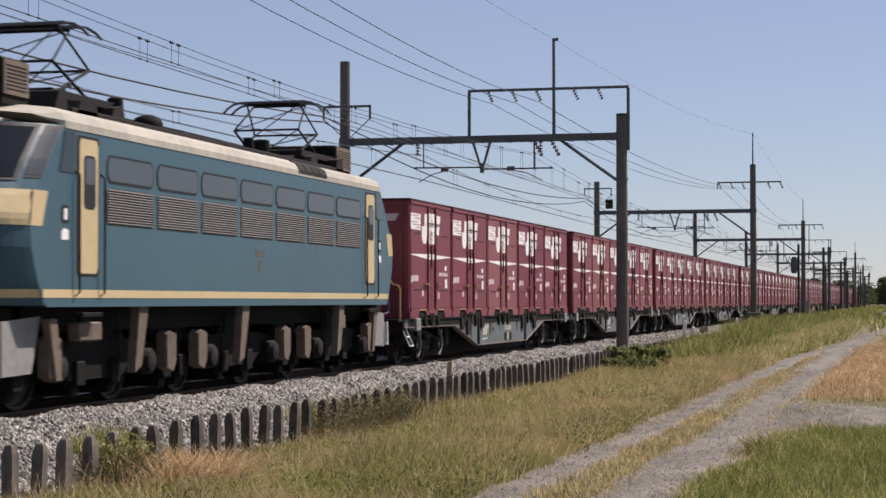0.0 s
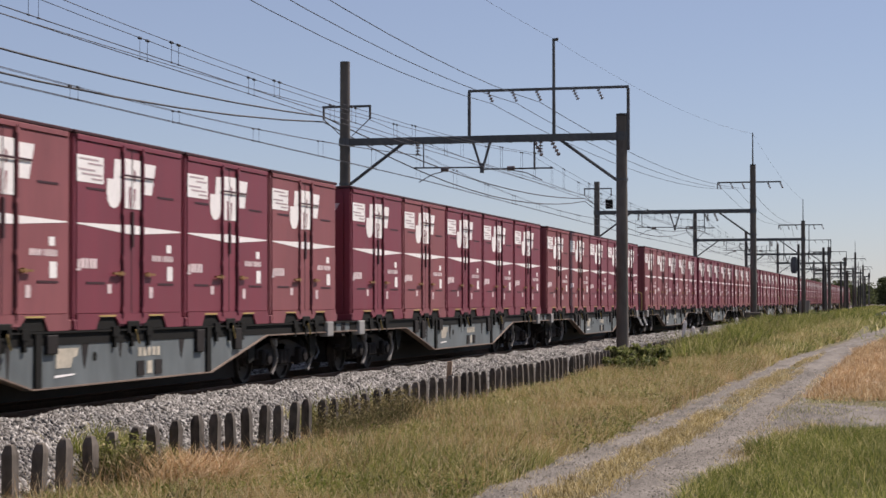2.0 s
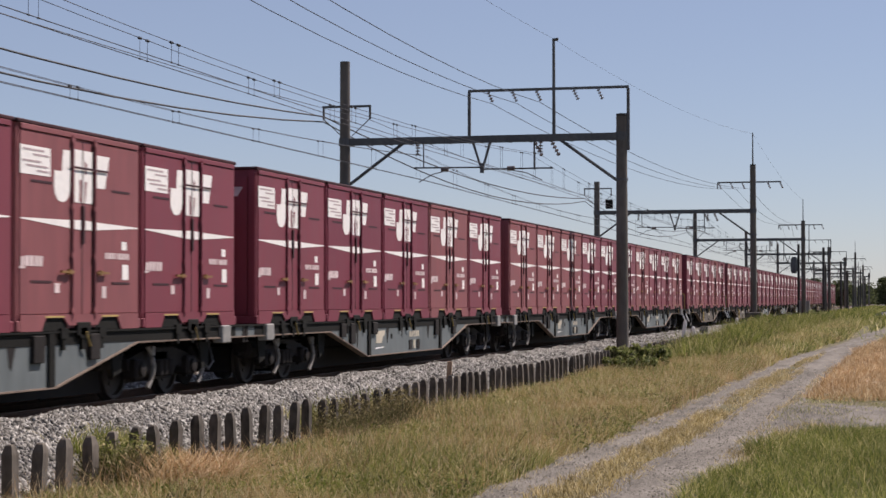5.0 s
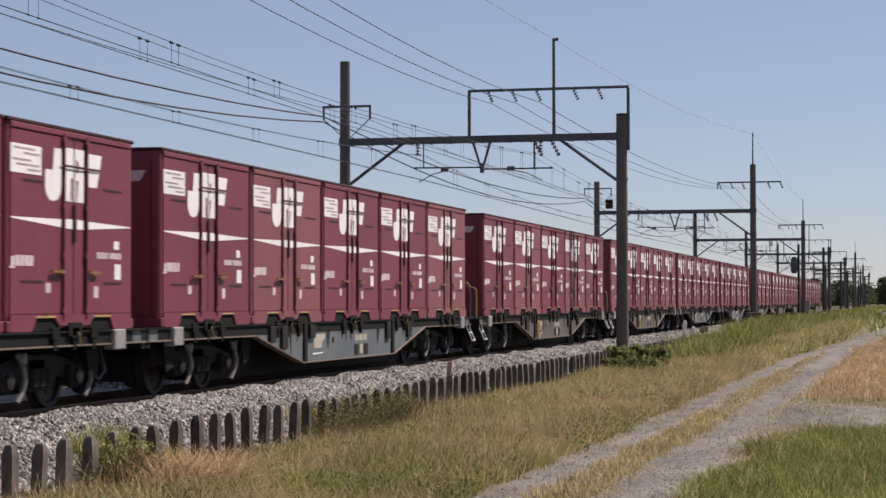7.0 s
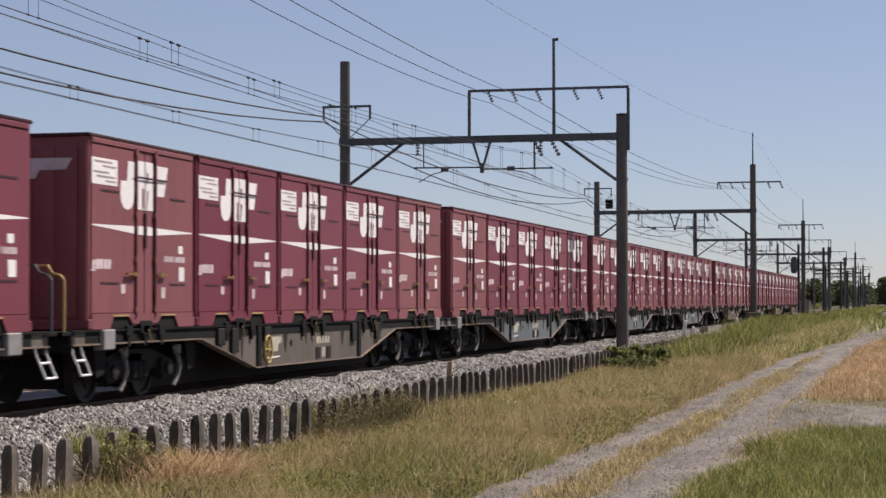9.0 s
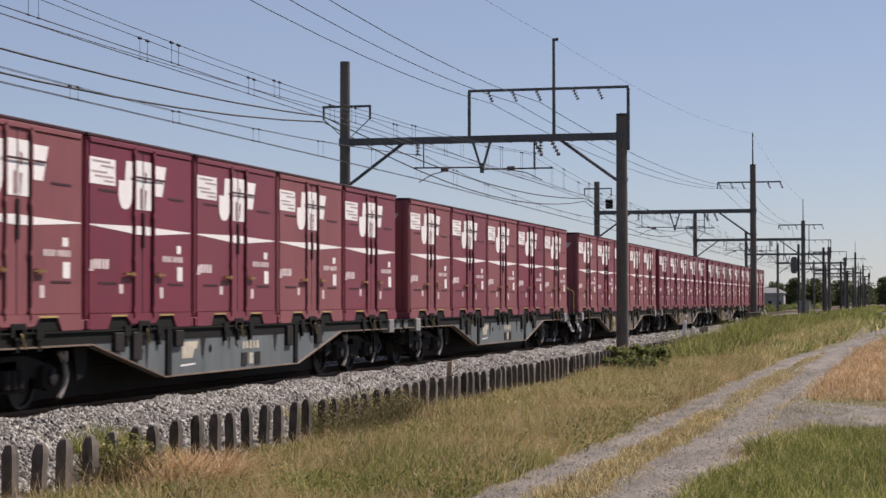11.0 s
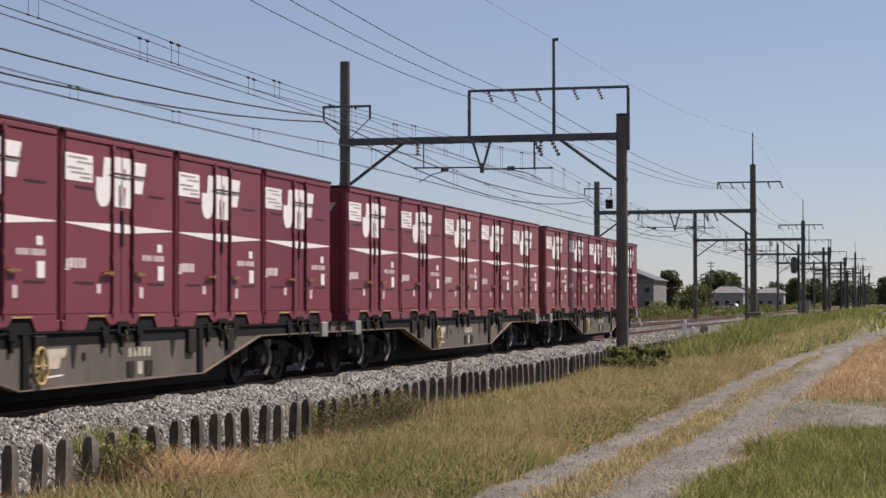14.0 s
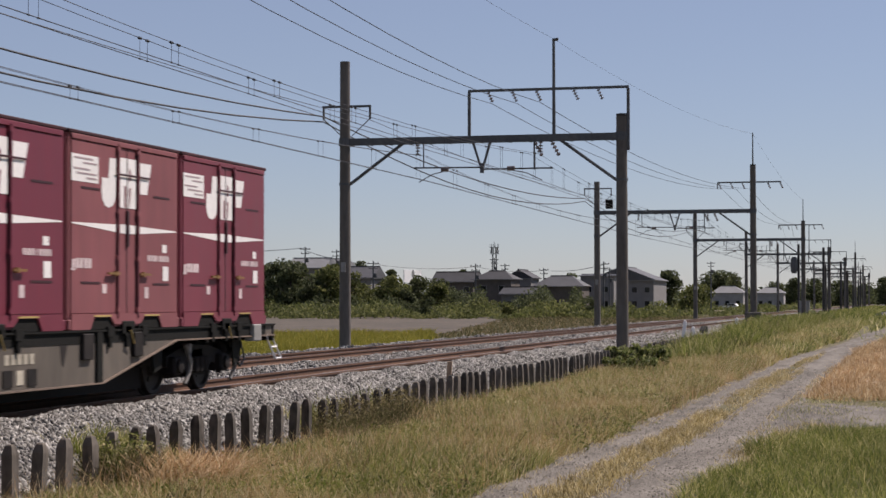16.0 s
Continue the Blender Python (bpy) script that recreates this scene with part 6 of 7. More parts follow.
def small_things():
    st = thing("wooden_stake", "pale brown wooden stake leaning at the post fence", "stake", "", pose(2.62, 35.4, -0.6, 0, 4, 0))
    part("shaft", MB().box(-0.045, 0.045, -0.02, 0.02, 0, 0.80, 0.006), OLDWOOD, st)
    part("flange", MB().box(-0.02, 0.02, 0.02, 0.05, 0, 0.78), OLDWOOD, st)
    d = thing("drain_block", "dark rubber crossing block lying on the ballast", "block", "", pose(1.9, 88.4, -0.12))
    part("block", MB().prism([(-0.8, 0), (0.8, 0), (0.7, 0.24), (0.3, 0.32), (-0.6, 0.14)], "x", -0.12, 0.12), BLACK, d)
    c = thing("relay_cabinet", "grey steel relay cabinet beside the pole", "cabinet", "", pose(2.35, 166, -0.3))
    part("body", MB().box(-0.45, 0.45, -0.3, 0.3, 0, 1.62, 0.02), PALE, c, "grey painted steel box")
    part("lid", MB().box(-0.5, 0.5, -0.35, 0.35, 1.62, 1.68, 0.01), PALE, c)
    for s in (-1, 1):
        dr = part("door", MB().box(*sorted((s * 0.01, s * 0.42)), -0.315, -0.30, 0.1, 1.55), PALE, c)
        part("handle", MB().box(*sorted((s * 0.04, s * 0.07)), -0.335, -0.315, 0.8, 0.95), BLACK, dr)
    b = thing("tarpaulin_heap", "black tarpaulin heap beside the farm road", "heap", "", pose(9.3, 152, -0.3))
    v, n = MB(), 14
    prof = [(0.95, 0.0), (0.9, 0.35), (0.6, 0.62), (0.25, 0.72), (0.02, 0.74)]
    rs = random.Random(5)
    vs = [(math.cos(6.283 * k / n) * r * (1.1 + 0.2 * rs.random()), math.sin(6.283 * k / n) * r * 1.5 * (0.85 + 0.3 * rs.random()), z * (0.85 + 0.3 * rs.random())) for r, z in prof for k in range(n)]
    v.add(vs, [(i * n + k, i * n + (k + 1) % n, (i + 1) * n + (k + 1) % n, (i + 1) * n + k) for i in range(4) for k in range(n)] + [tuple(4 * n + k for k in range(n))])
    part("sheet", v, RUBBER, b)
    # far colour-light signal and the hanging oval weight beyond the third gantry
    s = thing("railway_signal", "black railway signal showing a green light", "railway signal", "", pose(-1.4, 290, -0.1))
    part("shaft", MB().tube([(0, 0, 0), (0, 0, 4.0)], 0.08, 8), STEELG, s)
    hd = part("signal_head", MB().box(-0.3, 0.3, -0.12, 0.12, 3.0, 4.4, 0.08), RUBBER, s)
    part("lamp", MB().lathe([(0.12, -0.16), (0.12, -0.12)], 12, (0, 0, 3.75), "y"), GREEN_LAMP, hd, "lit green signal lamp")
    o = thing("sign_post", "grey oval disc sign on a dark pole", "sign", "", pose(1.0, 175, -0.1))
    part("shaft", MB().tube([(0.35, 0.1, 0), (0.35, 0.1, 6.6)], 0.11, 8), DARKPOLE, o)
    part("disc", MB().lathe([(0.2, 3.95), (0.30, 4.2), (0.33, 4.7), (0.30, 5.2), (0.2, 5.45)], 14, (-0.05, 0, 0)), STEELG, o)
    for y, h, x in ((186, 6.9, 3.1), (192, 5.2, 3.0), (238, 6.6, 2.9), (246, 5.6, 3.4), (285, 6.5, 3.0), (298, 5.0, 3.4), (330, 7.0, 2.9), (345, 6.0, 3.3)):
        q = thing("line_pole", "dark lineside pole with a short arm", "pole", "lineside poles", pose(x, y, -0.4))
        part("shaft", MB().tube([(0, 0, 0), (0, 0, h)], 0.16, 8, 0.12), DARKPOLE, q)
        part("arm", MB().box(-1.0, 0.5, -0.05, 0.05, h - 0.5, h - 0.4), DARKPOLE, q)


def green_lamp():
    m = bpy.data.materials.new("lit_green_lamp")
    m.use_nodes = True
    b = m.node_tree.nodes["Principled BSDF"]
    b.inputs["Base Color"].default_value = (0.1, 0.6, 0.4, 1)
    b.inputs["Emission Color"].default_value = (0.15, 1.0, 0.75, 1)
    b.inputs["Emission Strength"].default_value = 2.5
    return m


GREEN_LAMP = green_lamp()
small_things()


# ---- loose stone and grass ----
def stones(name, x0, x1, y0, y1, count, r0, r1, seed, label):
    rs = np.random.RandomState(seed)
    x = x0 + (x1 - x0) * rs.rand(count)
    y = y0 + (y1 - y0) * rs.rand(count)
    keep = np.ones(count, bool)
    for c in (0.0, -4.0):
        for s in (-0.5665, 0.5665):
            keep &= np.abs(x - c - s) > 0.10
    x, y = x[keep], y[keep]
    n = len(x)
    r = r0 + (r1 - r0) * rs.rand(n) ** 1.5
    c = np.stack([x, y, bed(x, y) + r * 0.35], 1)
    base = np.array([[1, 0, 0], [-1, 0, 0], [0, 1, 0], [0, -1, 0], [0, 0, 1], [0, 0, -1]], float)
    tri = np.array([[0, 2, 4], [2, 1, 4], [1, 3, 4], [3, 0, 4], [2, 0, 5], [1, 2, 5], [3, 1, 5], [0, 3, 5]])
    q = rs.randn(n, 4)
    q /= np.linalg.norm(q, axis=1)[:, None]
    w, a, b, d = q.T
    R = np.stack([1 - 2 * (b * b + d * d), 2 * (a * b - d * w), 2 * (a * d + b * w), 2 * (a * b + d * w), 1 - 2 * (a * a + d * d), 2 * (b * d - a * w), 2 * (a * d - b * w), 2 * (b * d + a * w), 1 - 2 * (a * a + b * b)], 1).reshape(n, 3, 3)
    sh = base[None] * (r[:, None, None] * (0.6 + 0.7 * rs.rand(n, 6, 1))) + rs.randn(n, 6, 3) * r[:, None, None] * 0.18
    v = np.einsum("nij,nkj->nki", R, sh) + c[:, None]
    f = (tri[None] + (np.arange(n) * 6)[:, None, None]).reshape(-1, 3)
    return tagged(new(name, big_mesh(name, v.reshape(-1, 3), f, STONES)), label, "ballast", kind="stuff")


stones("ballast_stones", 1.05, 2.78, 15.5, 34, 40000, 0.017, 0.042, 51, "grey crushed ballast stones on the track shoulder")
stones("ballast_stones", 1.05, 2.78, 34, 62, 34000, 0.020, 0.040, 52, "grey crushed ballast stones on the track shoulder")
stones("ballast_stones", 1.0, 2.6, 62, 118, 14000, 0.035, 0.06, 53, "grey crushed ballast stones on the track shoulder")
stones("ballast_stones", -5.6, 1.0, 30, 70, 26000, 0.026, 0.05, 54, "grey ballast stones between the tracks")
stones("ballast_stones", -5.6, 1.0, 70, 130, 13000, 0.045, 0.065, 55, "grey ballast stones between the tracks")


def patch(x, y, k):
    """A slow pattern from 0 to 1 for where each sort of grass grows."""
    return 0.5 + 0.22 * np.sin(x * 1.3 + k + 1.7 * np.sin(y * 0.35 + k)) + 0.18 * np.sin(y * 0.83 + 2.1 * k + 0.6 * x) + 0.10 * np.sin(x * 3.7 - y * 2.9 + k)


def blades(name, x0, x1, y0, y1, count, h0, h1, w, material, label, seed, test=None, lean=0.75, clump=0.0, ground=None):
    rs = np.random.RandomState(seed)
    if clump:
        m = max(4, int(count / clump))
        cx, cy = x0 + (x1 - x0) * rs.rand(m), y0 + (y1 - y0) * rs.rand(m)
        i = rs.randint(0, m, count)
        x, y = cx[i] + rs.randn(count) * 0.09, cy[i] + rs.randn(count) * 0.09
    else:
        x, y = x0 + (x1 - x0) * rs.rand(count), y0 + (y1 - y0) * rs.rand(count)
    if test is not None:
        k = test(x, y)
        x, y = x[k], y[k]
    n = len(x)
    h = (h0 + (h1 - h0) * rs.rand(n)) * (0.65 + 0.6 * patch(x, y, 2.2))
    a = rs.rand(n) * 6.283
    ux, uy = np.cos(a) * w * 0.5, np.sin(a) * w * 0.5
    b = rs.rand(n) * 6.283
    l = h * lean * (0.35 + np.abs(rs.randn(n)))
    h = h / np.sqrt(1 + (l / h) ** 2 * 0.6)
    lx, ly = np.cos(b) * l, np.sin(b) * l
    z = (land(x, y) if ground is None else ground(x, y)) - 0.02
    o = np.zeros(n)
    p = np.stack([x, y, z], 1)
    side = np.stack([ux, uy, o], 1)
    mid = p + np.stack([lx * 0.35, ly * 0.35, h * 0.6], 1)
    tip = p + np.stack([lx, ly, h], 1)
    v = np.stack([p - side, p + side, mid - side * 0.75, mid + side * 0.75, tip], 1).reshape(-1, 3)
    i = np.arange(n)[:, None] * 5
    f = np.concatenate([i + [0, 1, 3], i + [0, 3, 2], i + [2, 3, 4]], 0)
    return tagged(new(name, big_mesh(name, v, f, material)), label, "grass", kind="stuff")


def off_road(x, y):
    return ~((np.abs(x - rut_west(y)) < 0.34 + 0.05 * np.sin(y * 3)) | (np.abs(x - rut_east(y)) < 0.48 + 0.05 * np.sin(y * 2.3)))


def west(x, y):
    return off_road(x, y) & (x < rut_west(y) - 0.25)


def no_straw(x, y):
    return ((x - 3.35) / 0.6) ** 2 + ((y - 20.1) / 1.4) ** 2 > 0.6 + 0.5 * np.sin(x * 9 + y * 4)


def dryer(x, y):
    return west(x, y) & no_straw(x, y) & (patch(x, y, 0.4) > 0.54)


def greener(x, y):
    return west(x, y) & no_straw(x, y) & (patch(x, y, 0.4) < 0.72)


# between the post fence and the road, thinner and coarser with distance
blades("dry_grass", 2.85, 6.9, 15, 30, 80000, 0.14, 0.40, 0.007, GRASS_DRY, "tall dry yellow grass beside the track", 61, dryer, lean=0.6, clump=6)
blades("green_grass", 2.85, 6.9, 15, 30, 90000, 0.12, 0.38, 0.007, GRASS_MIX, "green and yellow grass beside the track", 62, greener, lean=0.6, clump=6)
blades("dry_grass", 2.85, 6.6, 30, 62, 64000, 0.20, 0.48, 0.010, GRASS_DRY, "tall dry yellow grass beside the track", 63, dryer, lean=0.6, clump=6)
blades("green_grass", 2.85, 6.6, 30, 62, 64000, 0.18, 0.45, 0.010, GRASS_MIX, "green and yellow grass beside the track", 64, greener, lean=0.6, clump=6)
blades("dry_grass", 2.75, 8.4, 62, 130, 42000, 0.35, 0.65, 0.026, GRASS_DRY, "tall dry yellow grass beside the track", 65, dryer, clump=6)
blades("green_grass", 2.75, 8.4, 62, 130, 42000, 0.3, 0.65, 0.026, GRASS_MIX, "green and yellow grass beside the track", 66, greener, clump=6)
blades("verge_grass", 2.9, 12, 130, 420, 42000, 0.4, 0.9, 0.06, GRASS_GREEN, "green verge grass far along the line", 67, off_road)
# the strip between the ruts, the near bank and the verge by the straw
blades("rut_grass", 7.0, 8.2, 14, 36, 22000, 0.05, 0.17, 0.011, GRASS_DRY, "short dry grass between the wheel ruts", 82, lambda x, y: off_road(x, y) & (x > rut_west(y)) & (x < rut_east(y)), clump=9)
blades("rut_grass", 6.75, 8.1, 16, 80, 26000, 0.05, 0.16, 0.012, GRASS_DRY, "short dry grass between the wheel ruts", 68, lambda x, y: off_road(x, y) & (x > rut_west(y)) & (x < rut_east(y)) & (patch(x, y, 3.3) > 0.36))
blades("bank_grass", 8.85, 13.5, 14, 31.5, 62000, 0.10, 0.30, 0.009, GRASS_GREEN, "fresh green grass on the near bank", 69, lambda x, y: off_road(x, y) & (x > 8.85 + 0.10 * (y - 24) + 0.25 * np.sin(y * 1.3)), clump=7)
blades("bank_grass_edge", 8.7, 11.6, 14, 33, 12000, 0.10, 0.24, 0.009, GRASS_DRY, "dry grass at the edge of the bank", 70, lambda x, y: off_road(x, y) & (np.abs(x - (8.85 + 0.10 * (y - 24))) < 0.35), clump=8)
blades("straw_grass", 8.85, 13.5, 42, 90, 36000, 0.10, 0.30, 0.02, STRAW, "straw-coloured mown grass beside the road", 71, lambda x, y: off_road(x, y) & (x > 9.0 + veer(y) * 0.7), clump=6)
blades("gravel_weeds", 8.8, 11.5, 31, 44, 3000, 0.04, 0.14, 0.012, GRASS_MIX, "sparse weeds in the gravel", 72, off_road, clump=10)
blades("east_grass", 9, 30, 85, 300, 24000, 0.3, 0.7, 0.05, GRASS_MIX, "grass beyond the road", 73, off_road)
blades("road_edge_grass", 6.4, 8.95, 15, 60, 30000, 0.04, 0.15, 0.009, GRASS_DRY, "short dry grass along the wheel ruts", 81, lambda x, y: (np.minimum(np.abs(np.abs(x - rut_west(y)) - 0.30), np.abs(np.abs(x - rut_east(y)) - 0.42)) < 0.12), clump=14)
# fallen straw beside the fence and weeds in it
blades("fallen_straw", 2.88, 4.0, 18.6, 22.0, 7000, 0.36, 0.72, 0.018, STRAW, "fallen dry straw beside the fence", 74, lambda x, y: ((x - 3.35) / 0.55) ** 2 + ((y - 20.1) / 1.25) ** 2 < 0.9 + 0.3 * np.sin(x * 9 + y * 5), lean=1.1, clump=14)
# tangled weeds among the posts, a fresh green patch, and the tall growth farther along
TANGLE = island_mat("tangled_weeds", [(0.0, (0.039, 0.043, 0.017)), (0.45, (0.112, 0.112, 0.043)), (0.8, (0.206, 0.155, 0.086)), (1.0, (0.361, 0.284, 0.172))], 0.75, 0.5, 0.35)
blades("tangled_weeds", 2.74, 3.05, 18.9, 19.9, 2200, 0.35, 0.66, 0.022, TANGLE, "tangled green and brown weeds among the fence posts", 91, lean=0.7, clump=14)
blades("tangled_weeds", 2.74, 3.2, 26.3, 31.8, 8500, 0.32, 0.66, 0.022, TANGLE, "tangled green and brown weeds among the fence posts", 92, lambda x, y: patch(x, y, 1.1) > 0.25, lean=0.7, clump=14)
blades("green_tufts", 4.7, 6.4, 17.5, 26, 11000, 0.25, 0.52, 0.010, GRASS_GREEN, "fresh green tufts in the dry grass", 93, lambda x, y: west(x, y) & (((x - 5.5) / 0.8) ** 2 + ((y - 21) / 3.2) ** 2 < 0.8 + 0.4 * np.sin(x * 5 + y * 3)), clump=12)
blades("green_tufts", 2.9, 6.2, 24, 52, 9000, 0.25, 0.55, 0.013, GRASS_GREEN, "fresh green tufts in the dry grass", 94, lambda x, y: west(x, y) & (patch(x, y, 4.4) > 0.66), clump=14)
blades("dark_tufts", 3.0, 6.5, 16, 50, 7000, 0.20, 0.5, 0.014, TANGLE, "dark weedy tufts in the dry grass", 95, lambda x, y: west(x, y) & (patch(x, y, 5.9) > 0.6), clump=30)
blades("tall_grass", 2.85, 6.6, 61, 118, 22000, 0.55, 1.05, 0.026, GRASS_GREEN, "tall overgrown grass along the line", 96, lambda x, y: (x < 5.2 + veer(y)) & (patch(x, y, 2.7) > 0.42), clump=18)
blades("tall_weeds", 2.85, 6.4, 60, 125, 8000, 0.5, 1.0, 0.035, TANGLE, "tall dark weeds along the line", 97, lambda x, y: (x < 5.0 + veer(y)) & (patch(x, y, 6.6) > 0.6), clump=40)
blades("bleached_stalks", 2.85, 6.9, 15, 62, 30000, 0.26, 0.56, 0.0075, STRAW, "bleached grass stalks", 75, west, lean=0.5)
blades("slope_weeds", 2.2, 3.0, 19.4, 21.2, 2600, 0.18, 0.45, 0.012, GRASS_MIX, "weeds growing on the ballast slope", 76, clump=12, ground=lambda x, y: bed(x, y))
blades("slope_weeds", 2.35, 3.0, 26.6, 31.5, 5200, 0.16, 0.40, 0.012, GRASS_MIX, "weeds growing over the fence", 77, clump=12, ground=lambda x, y: bed(x, y))
blades("far_verge", -9.5, -6.9, 50, 200, 17000, 0.2, 0.5, 0.03, GRASS_MIX, "grass on the far side of the tracks", 78)
blades("fallow_grass", -46, -8, 80, 240, 46000, 0.2, 0.42, 0.05, TANGLE, "green grass on the fallow strip", 79, lambda x, y: x > np.where(y < 103, -8.9 - np.maximum(0, y - 78.6) * 0.25, -15 - (y - 103) * 0.17))
blades("rice", -36, -8.4, 58, 101, 60000, 0.52, 0.70, 0.04, RICE, "ripe yellow rice in a paddy", 80, lambda x, y: x < -8.6 - np.maximum(0, y - 78.6) * 0.25, lean=0.4)


def sprigs(name, x0, x1, y0, y1, count, low, high, size, material, label, seed, test):
    """Small leaves and seed heads in loose bunches among the grass."""
    rs = np.random.RandomState(seed)
    m = count // 14
    cx, cy, ch = x0 + (x1 - x0) * rs.rand(m), y0 + (y1 - y0) * rs.rand(m), 0.6 + 0.4 * rs.rand(m)
    k = test(cx, cy)
    cx, cy, ch = cx[k], cy[k], ch[k]
    i = rs.randint(0, len(cx), count)
    x, y = cx[i] + rs.randn(count) * 0.07, cy[i] + rs.randn(count) * 0.07
    p = np.stack([x, y, land(x, y) + (low + (high - low) * rs.rand(count)) * ch[i]], 1)
    a, b = rs.randn(count, 3), rs.randn(count, 3)
    a[:, 2] = np.abs(a[:, 2]) * 0.8 + 0.2
    a /= np.linalg.norm(a, axis=1)[:, None]
    b = np.cross(a, b)
    b /= np.linalg.norm(b, axis=1)[:, None]
    q = (size * (0.5 + rs.rand(count)))[:, None]
    v = np.stack([p - a * q, p + b * q * 0.32, p + a * q, p - b * q * 0.32], 1).reshape(-1, 3)
    tagged(new(name, big_mesh(name, v, np.arange(4 * count).reshape(-1, 4), material)), label, "grass", kind="stuff")


sprigs("seed_heads", 2.9, 6.8, 15, 60, 30000, 0.18, 0.46, 0.013, GRASS_MIX, "pale seed heads over the grass", 201, west)
sprigs("small_weeds", 2.9, 6.8, 15, 34, 52000, 0.03, 0.30, 0.026, GRASS_GREEN, "small green weeds in the grass", 202, lambda x, y: west(x, y) & no_straw(x, y) & (patch(x, y, 3.1) > 0.44))
sprigs("small_weeds", 2.9, 6.6, 34, 62, 34000, 0.05, 0.38, 0.034, GRASS_MIX, "small green weeds in the grass", 203, lambda x, y: west(x, y) & (patch(x, y, 1.9) > 0.45))
sprigs("dark_weeds", 2.85, 6.6, 15, 56, 26000, 0.02, 0.28, 0.030, TANGLE, "low dark brown weeds in the grass", 204, lambda x, y: west(x, y) & (patch(x, y, 5.2) > 0.62))
BROWNWEED = island_mat("browning_weeds", [(0.0, (0.07, 0.06, 0.028)), (0.5, (0.17, 0.145, 0.065)), (1.0, (0.36, 0.30, 0.16))], 0.75, 0.6, 0.35)
sprigs("fence_weeds", 2.78, 3.05, 26.3, 31.6, 7000, 0.05, 0.72, 0.028, BROWNWEED, "brown weeds grown over the fence posts", 205, west)
sprigs("fence_weeds", 2.78, 3.0, 18.9, 19.9, 3200, 0.05, 0.72, 0.028, GRASS_MIX, "green weeds grown over the fence posts", 206, west)


def pebbles():
    rs = np.random.RandomState(91)
    n = 16000
    which = rs.rand(n) < 0.4
    y = 16 + 44 * rs.rand(n) ** 1.4
    x = np.where(which, rut_west(y) + rs.randn(n) * 0.17, rut_east(y) + rs.randn(n) * 0.27)
    k = rs.rand(n) < 0.22
    x[k], y[k] = (9.5 + rs.randn(k.sum()) * 0.5), (35.5 + rs.randn(k.sum()) * 2.6)
    r = 0.008 + 0.016 * rs.rand(n) ** 3
    c = np.stack([x, y, land(x, y) + 0.02], 1)
    a = rs.rand(n) * 6.283
    u = np.stack([np.cos(a), np.sin(a), 0 * a], 1) * r[:, None]
    w = np.stack([-np.sin(a), np.cos(a), 0 * a], 1) * (r * (0.6 + 0.4 * rs.rand(n)))[:, None]
    h = np.stack([0 * a, 0 * a, r * 0.8], 1)
    v = np.stack([c - u, c - w, c + u, c + w, c + h + u * 0.2], 1).reshape(-1, 3)
    i = np.arange(n)[:, None] * 5
    f = np.concatenate([i + [0, 1, 4], i + [1, 2, 4], i + [2, 3, 4], i + [3, 0, 4]], 0)
    tagged(new("road_pebbles", big_mesh("road_pebbles", v, f, PEBBLE)), "small loose stones on the farm road", "gravel", kind="stuff")


pebbles()


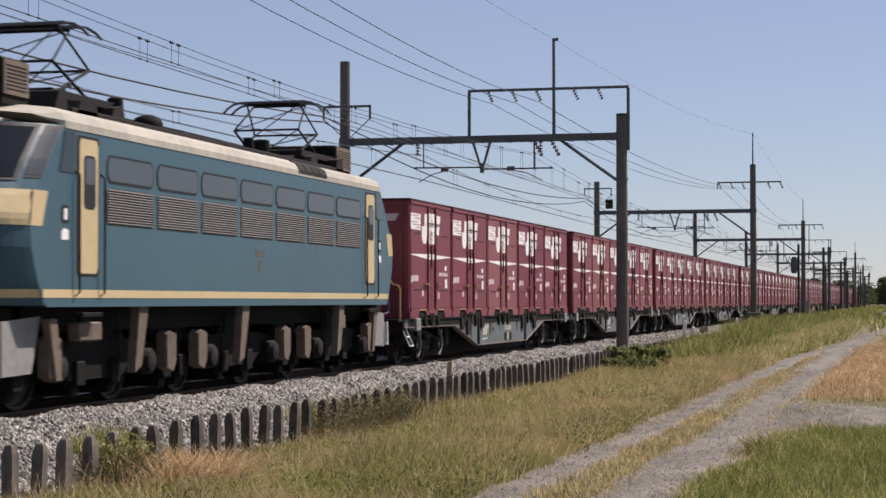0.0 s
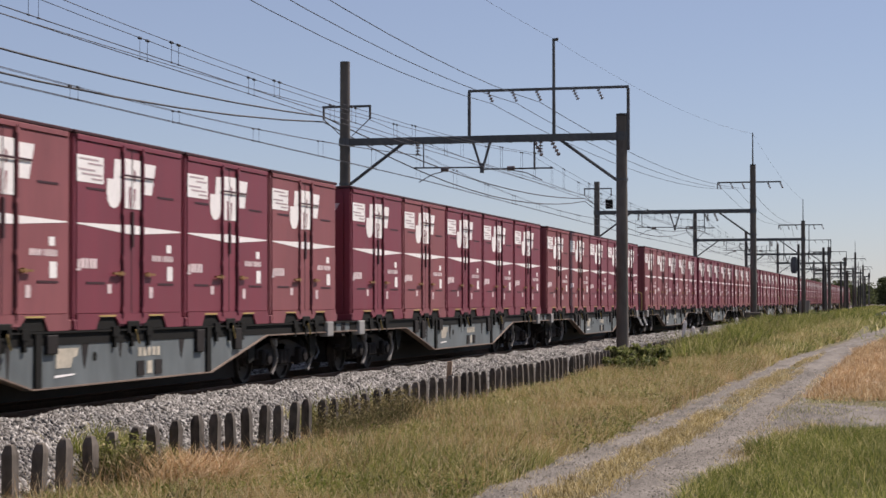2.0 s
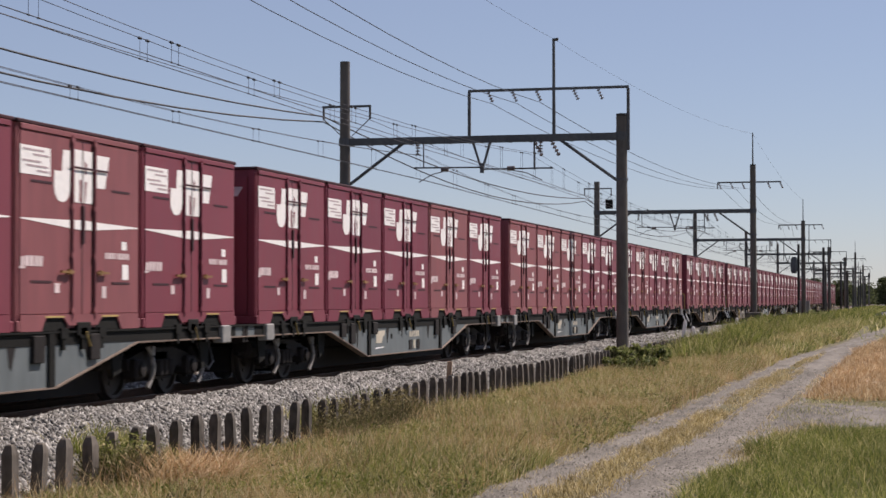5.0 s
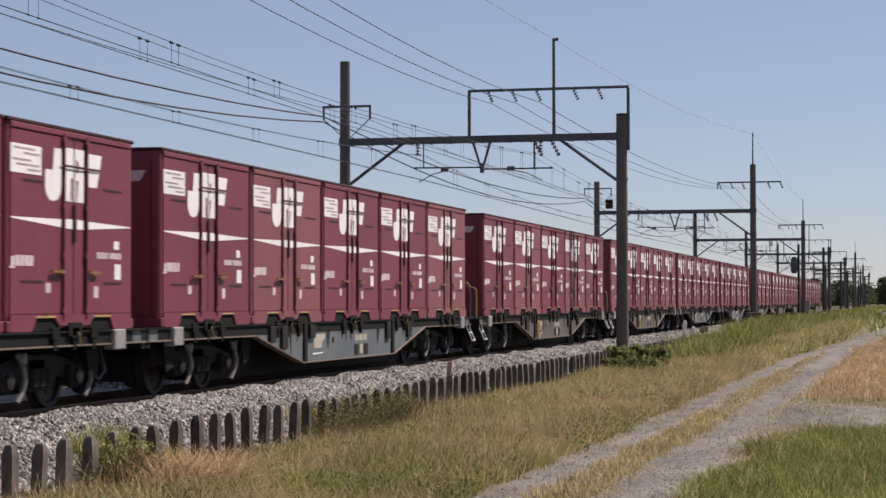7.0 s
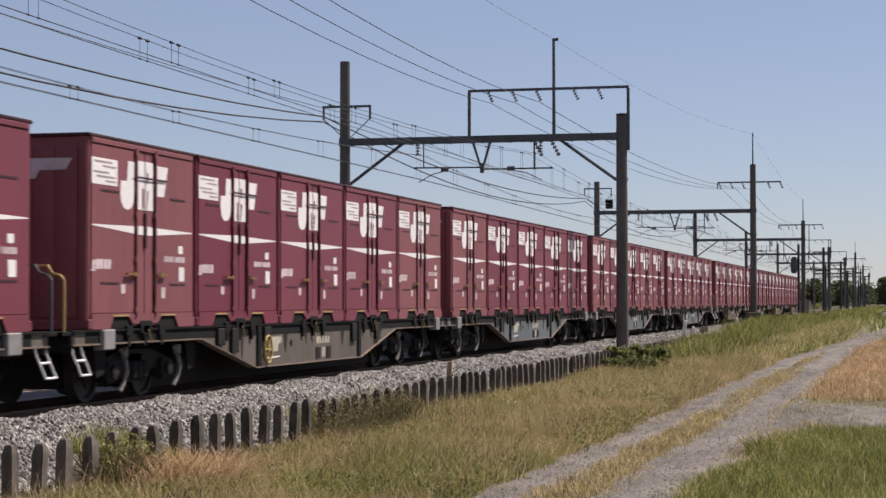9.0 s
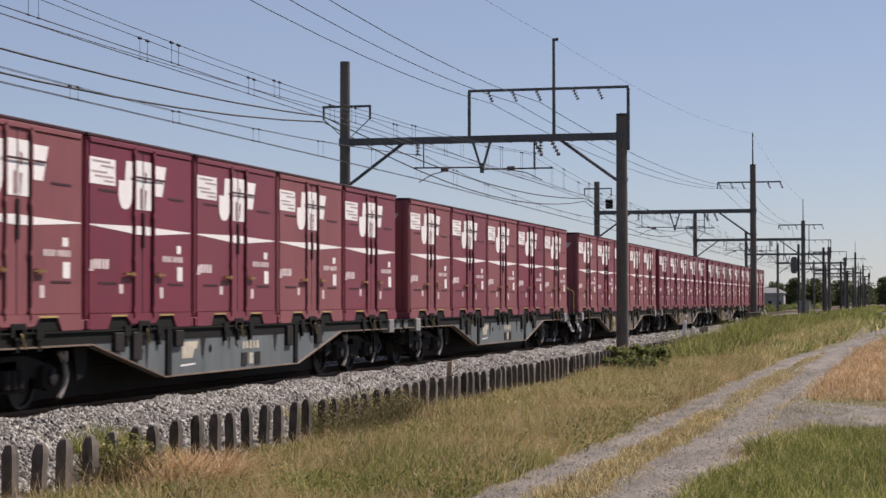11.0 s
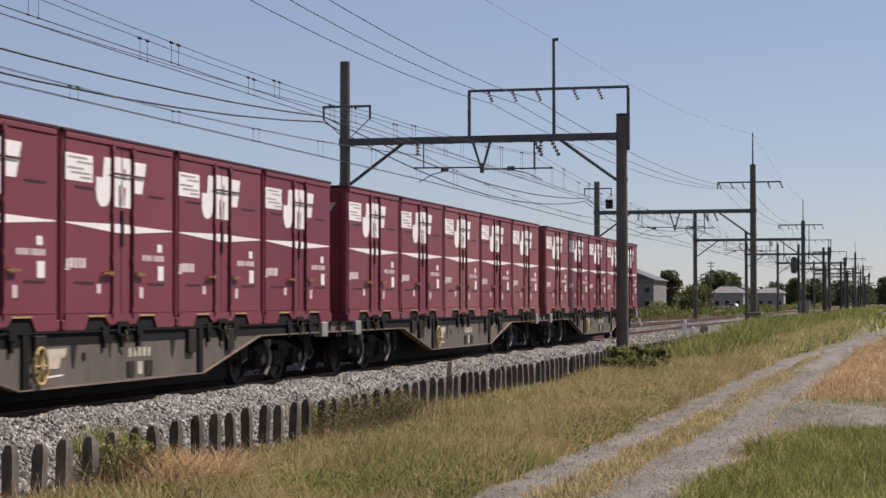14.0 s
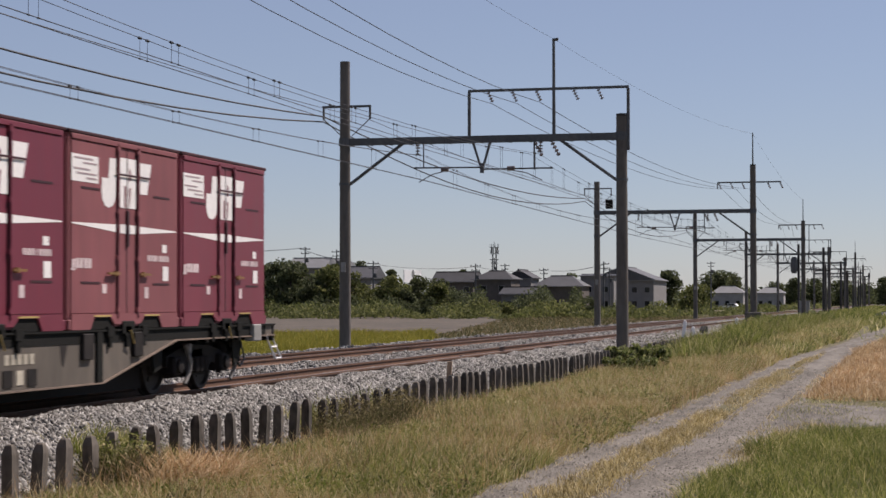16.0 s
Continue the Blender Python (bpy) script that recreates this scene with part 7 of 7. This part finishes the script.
def weed_clump(x, y, h, w, seed, material, label):
    rs = np.random.RandomState(seed)
    t = thing("weed_bush", label, "bush", "lineside weeds", pose(x, y, float(land(x, y))))
    st = MB()
    for k in range(8):
        a = rs.rand() * 6.28
        st.tube([(0, 0, -0.03), (math.cos(a) * w * 0.2, math.sin(a) * w * 0.2, h * 0.5), (math.cos(a) * w * 0.42, math.sin(a) * w * 0.42, h * 0.85)], 0.012, 5, 0.004)
    part("stems", st, BARK, t)
    cs = [((rs.rand() - 0.5) * w * 0.8, (rs.rand() - 0.5) * w * 0.8, h * (0.15 + 0.62 * rs.rand())) for _ in range(16)]
    v, f = leaves(rs, cs, [w * (0.10 + 0.1 * rs.rand()) for _ in cs], 80, 0.05 if h < 0.85 else 0.07)
    v[:, 2] = np.clip(v[:, 2], 0.01, h * 1.1)
    ob = new("foliage", big_mesh("foliage", v, f, material))
    ob.parent = t


for x, y, h, w, s in ((3.1, 54.6, 0.95, 0.9, 1), (3.4, 55.6, 1.05, 1.1, 2), (3.85, 56.2, 0.95, 1.0, 3), (3.35, 52.6, 0.8, 0.9, 4), (3.9, 53.6, 0.8, 0.9, 5), (4.6, 68, 0.7, 1.1, 8), (3.6, 110, 0.9, 1.6, 9), (4.4, 118, 0.8, 1.8, 10), (4.9, 140, 0.9, 2.0, 11)):
    weed_clump(x, y, h, w, 300 + s, WEED, "dense green weeds at the foot of the pole" if 50 < y < 62 else "green weeds in the dry grass")


# ---- what moves ----
def motions():
    times = [0.0, 4.0, 8.0, 12.0, 16.0]
    for ob, y0, z in MOVERS:
        walk(ob, [(t, pose(0, run(y0, t), z)) for t in times])
    # wheels roll: one turning action for each place and size, shared by all alike
    turning = {}
    for ob in list(bpy.data.objects):
        if not ob.name.startswith("wheelset"):
            continue
        r = 0.545 if ob.data == LOCO_WHEEL else 0.41
        place = ob.matrix_basis.translation.copy()
        key = (round(place.y, 2), round(place.z, 3), r)
        if key not in turning:
            rows, gear = [], 1.0 / r if r > 0.5 else 0.86 / r
            for k in range(int(16 * FPS) + 1):
                rows.append((k / FPS, Matrix.Translation(place) @ Matrix.Rotation(-run(0, k / FPS) * gear, 4, "X")))
            walk(ob, rows)
            turning[key] = ob
        else:
            src = turning[key].animation_data
            ob.rotation_mode = "QUATERNION"
            ad = ob.animation_data_create()
            ad.action = src.action
            ad.action_slot = src.action_slot


motions()
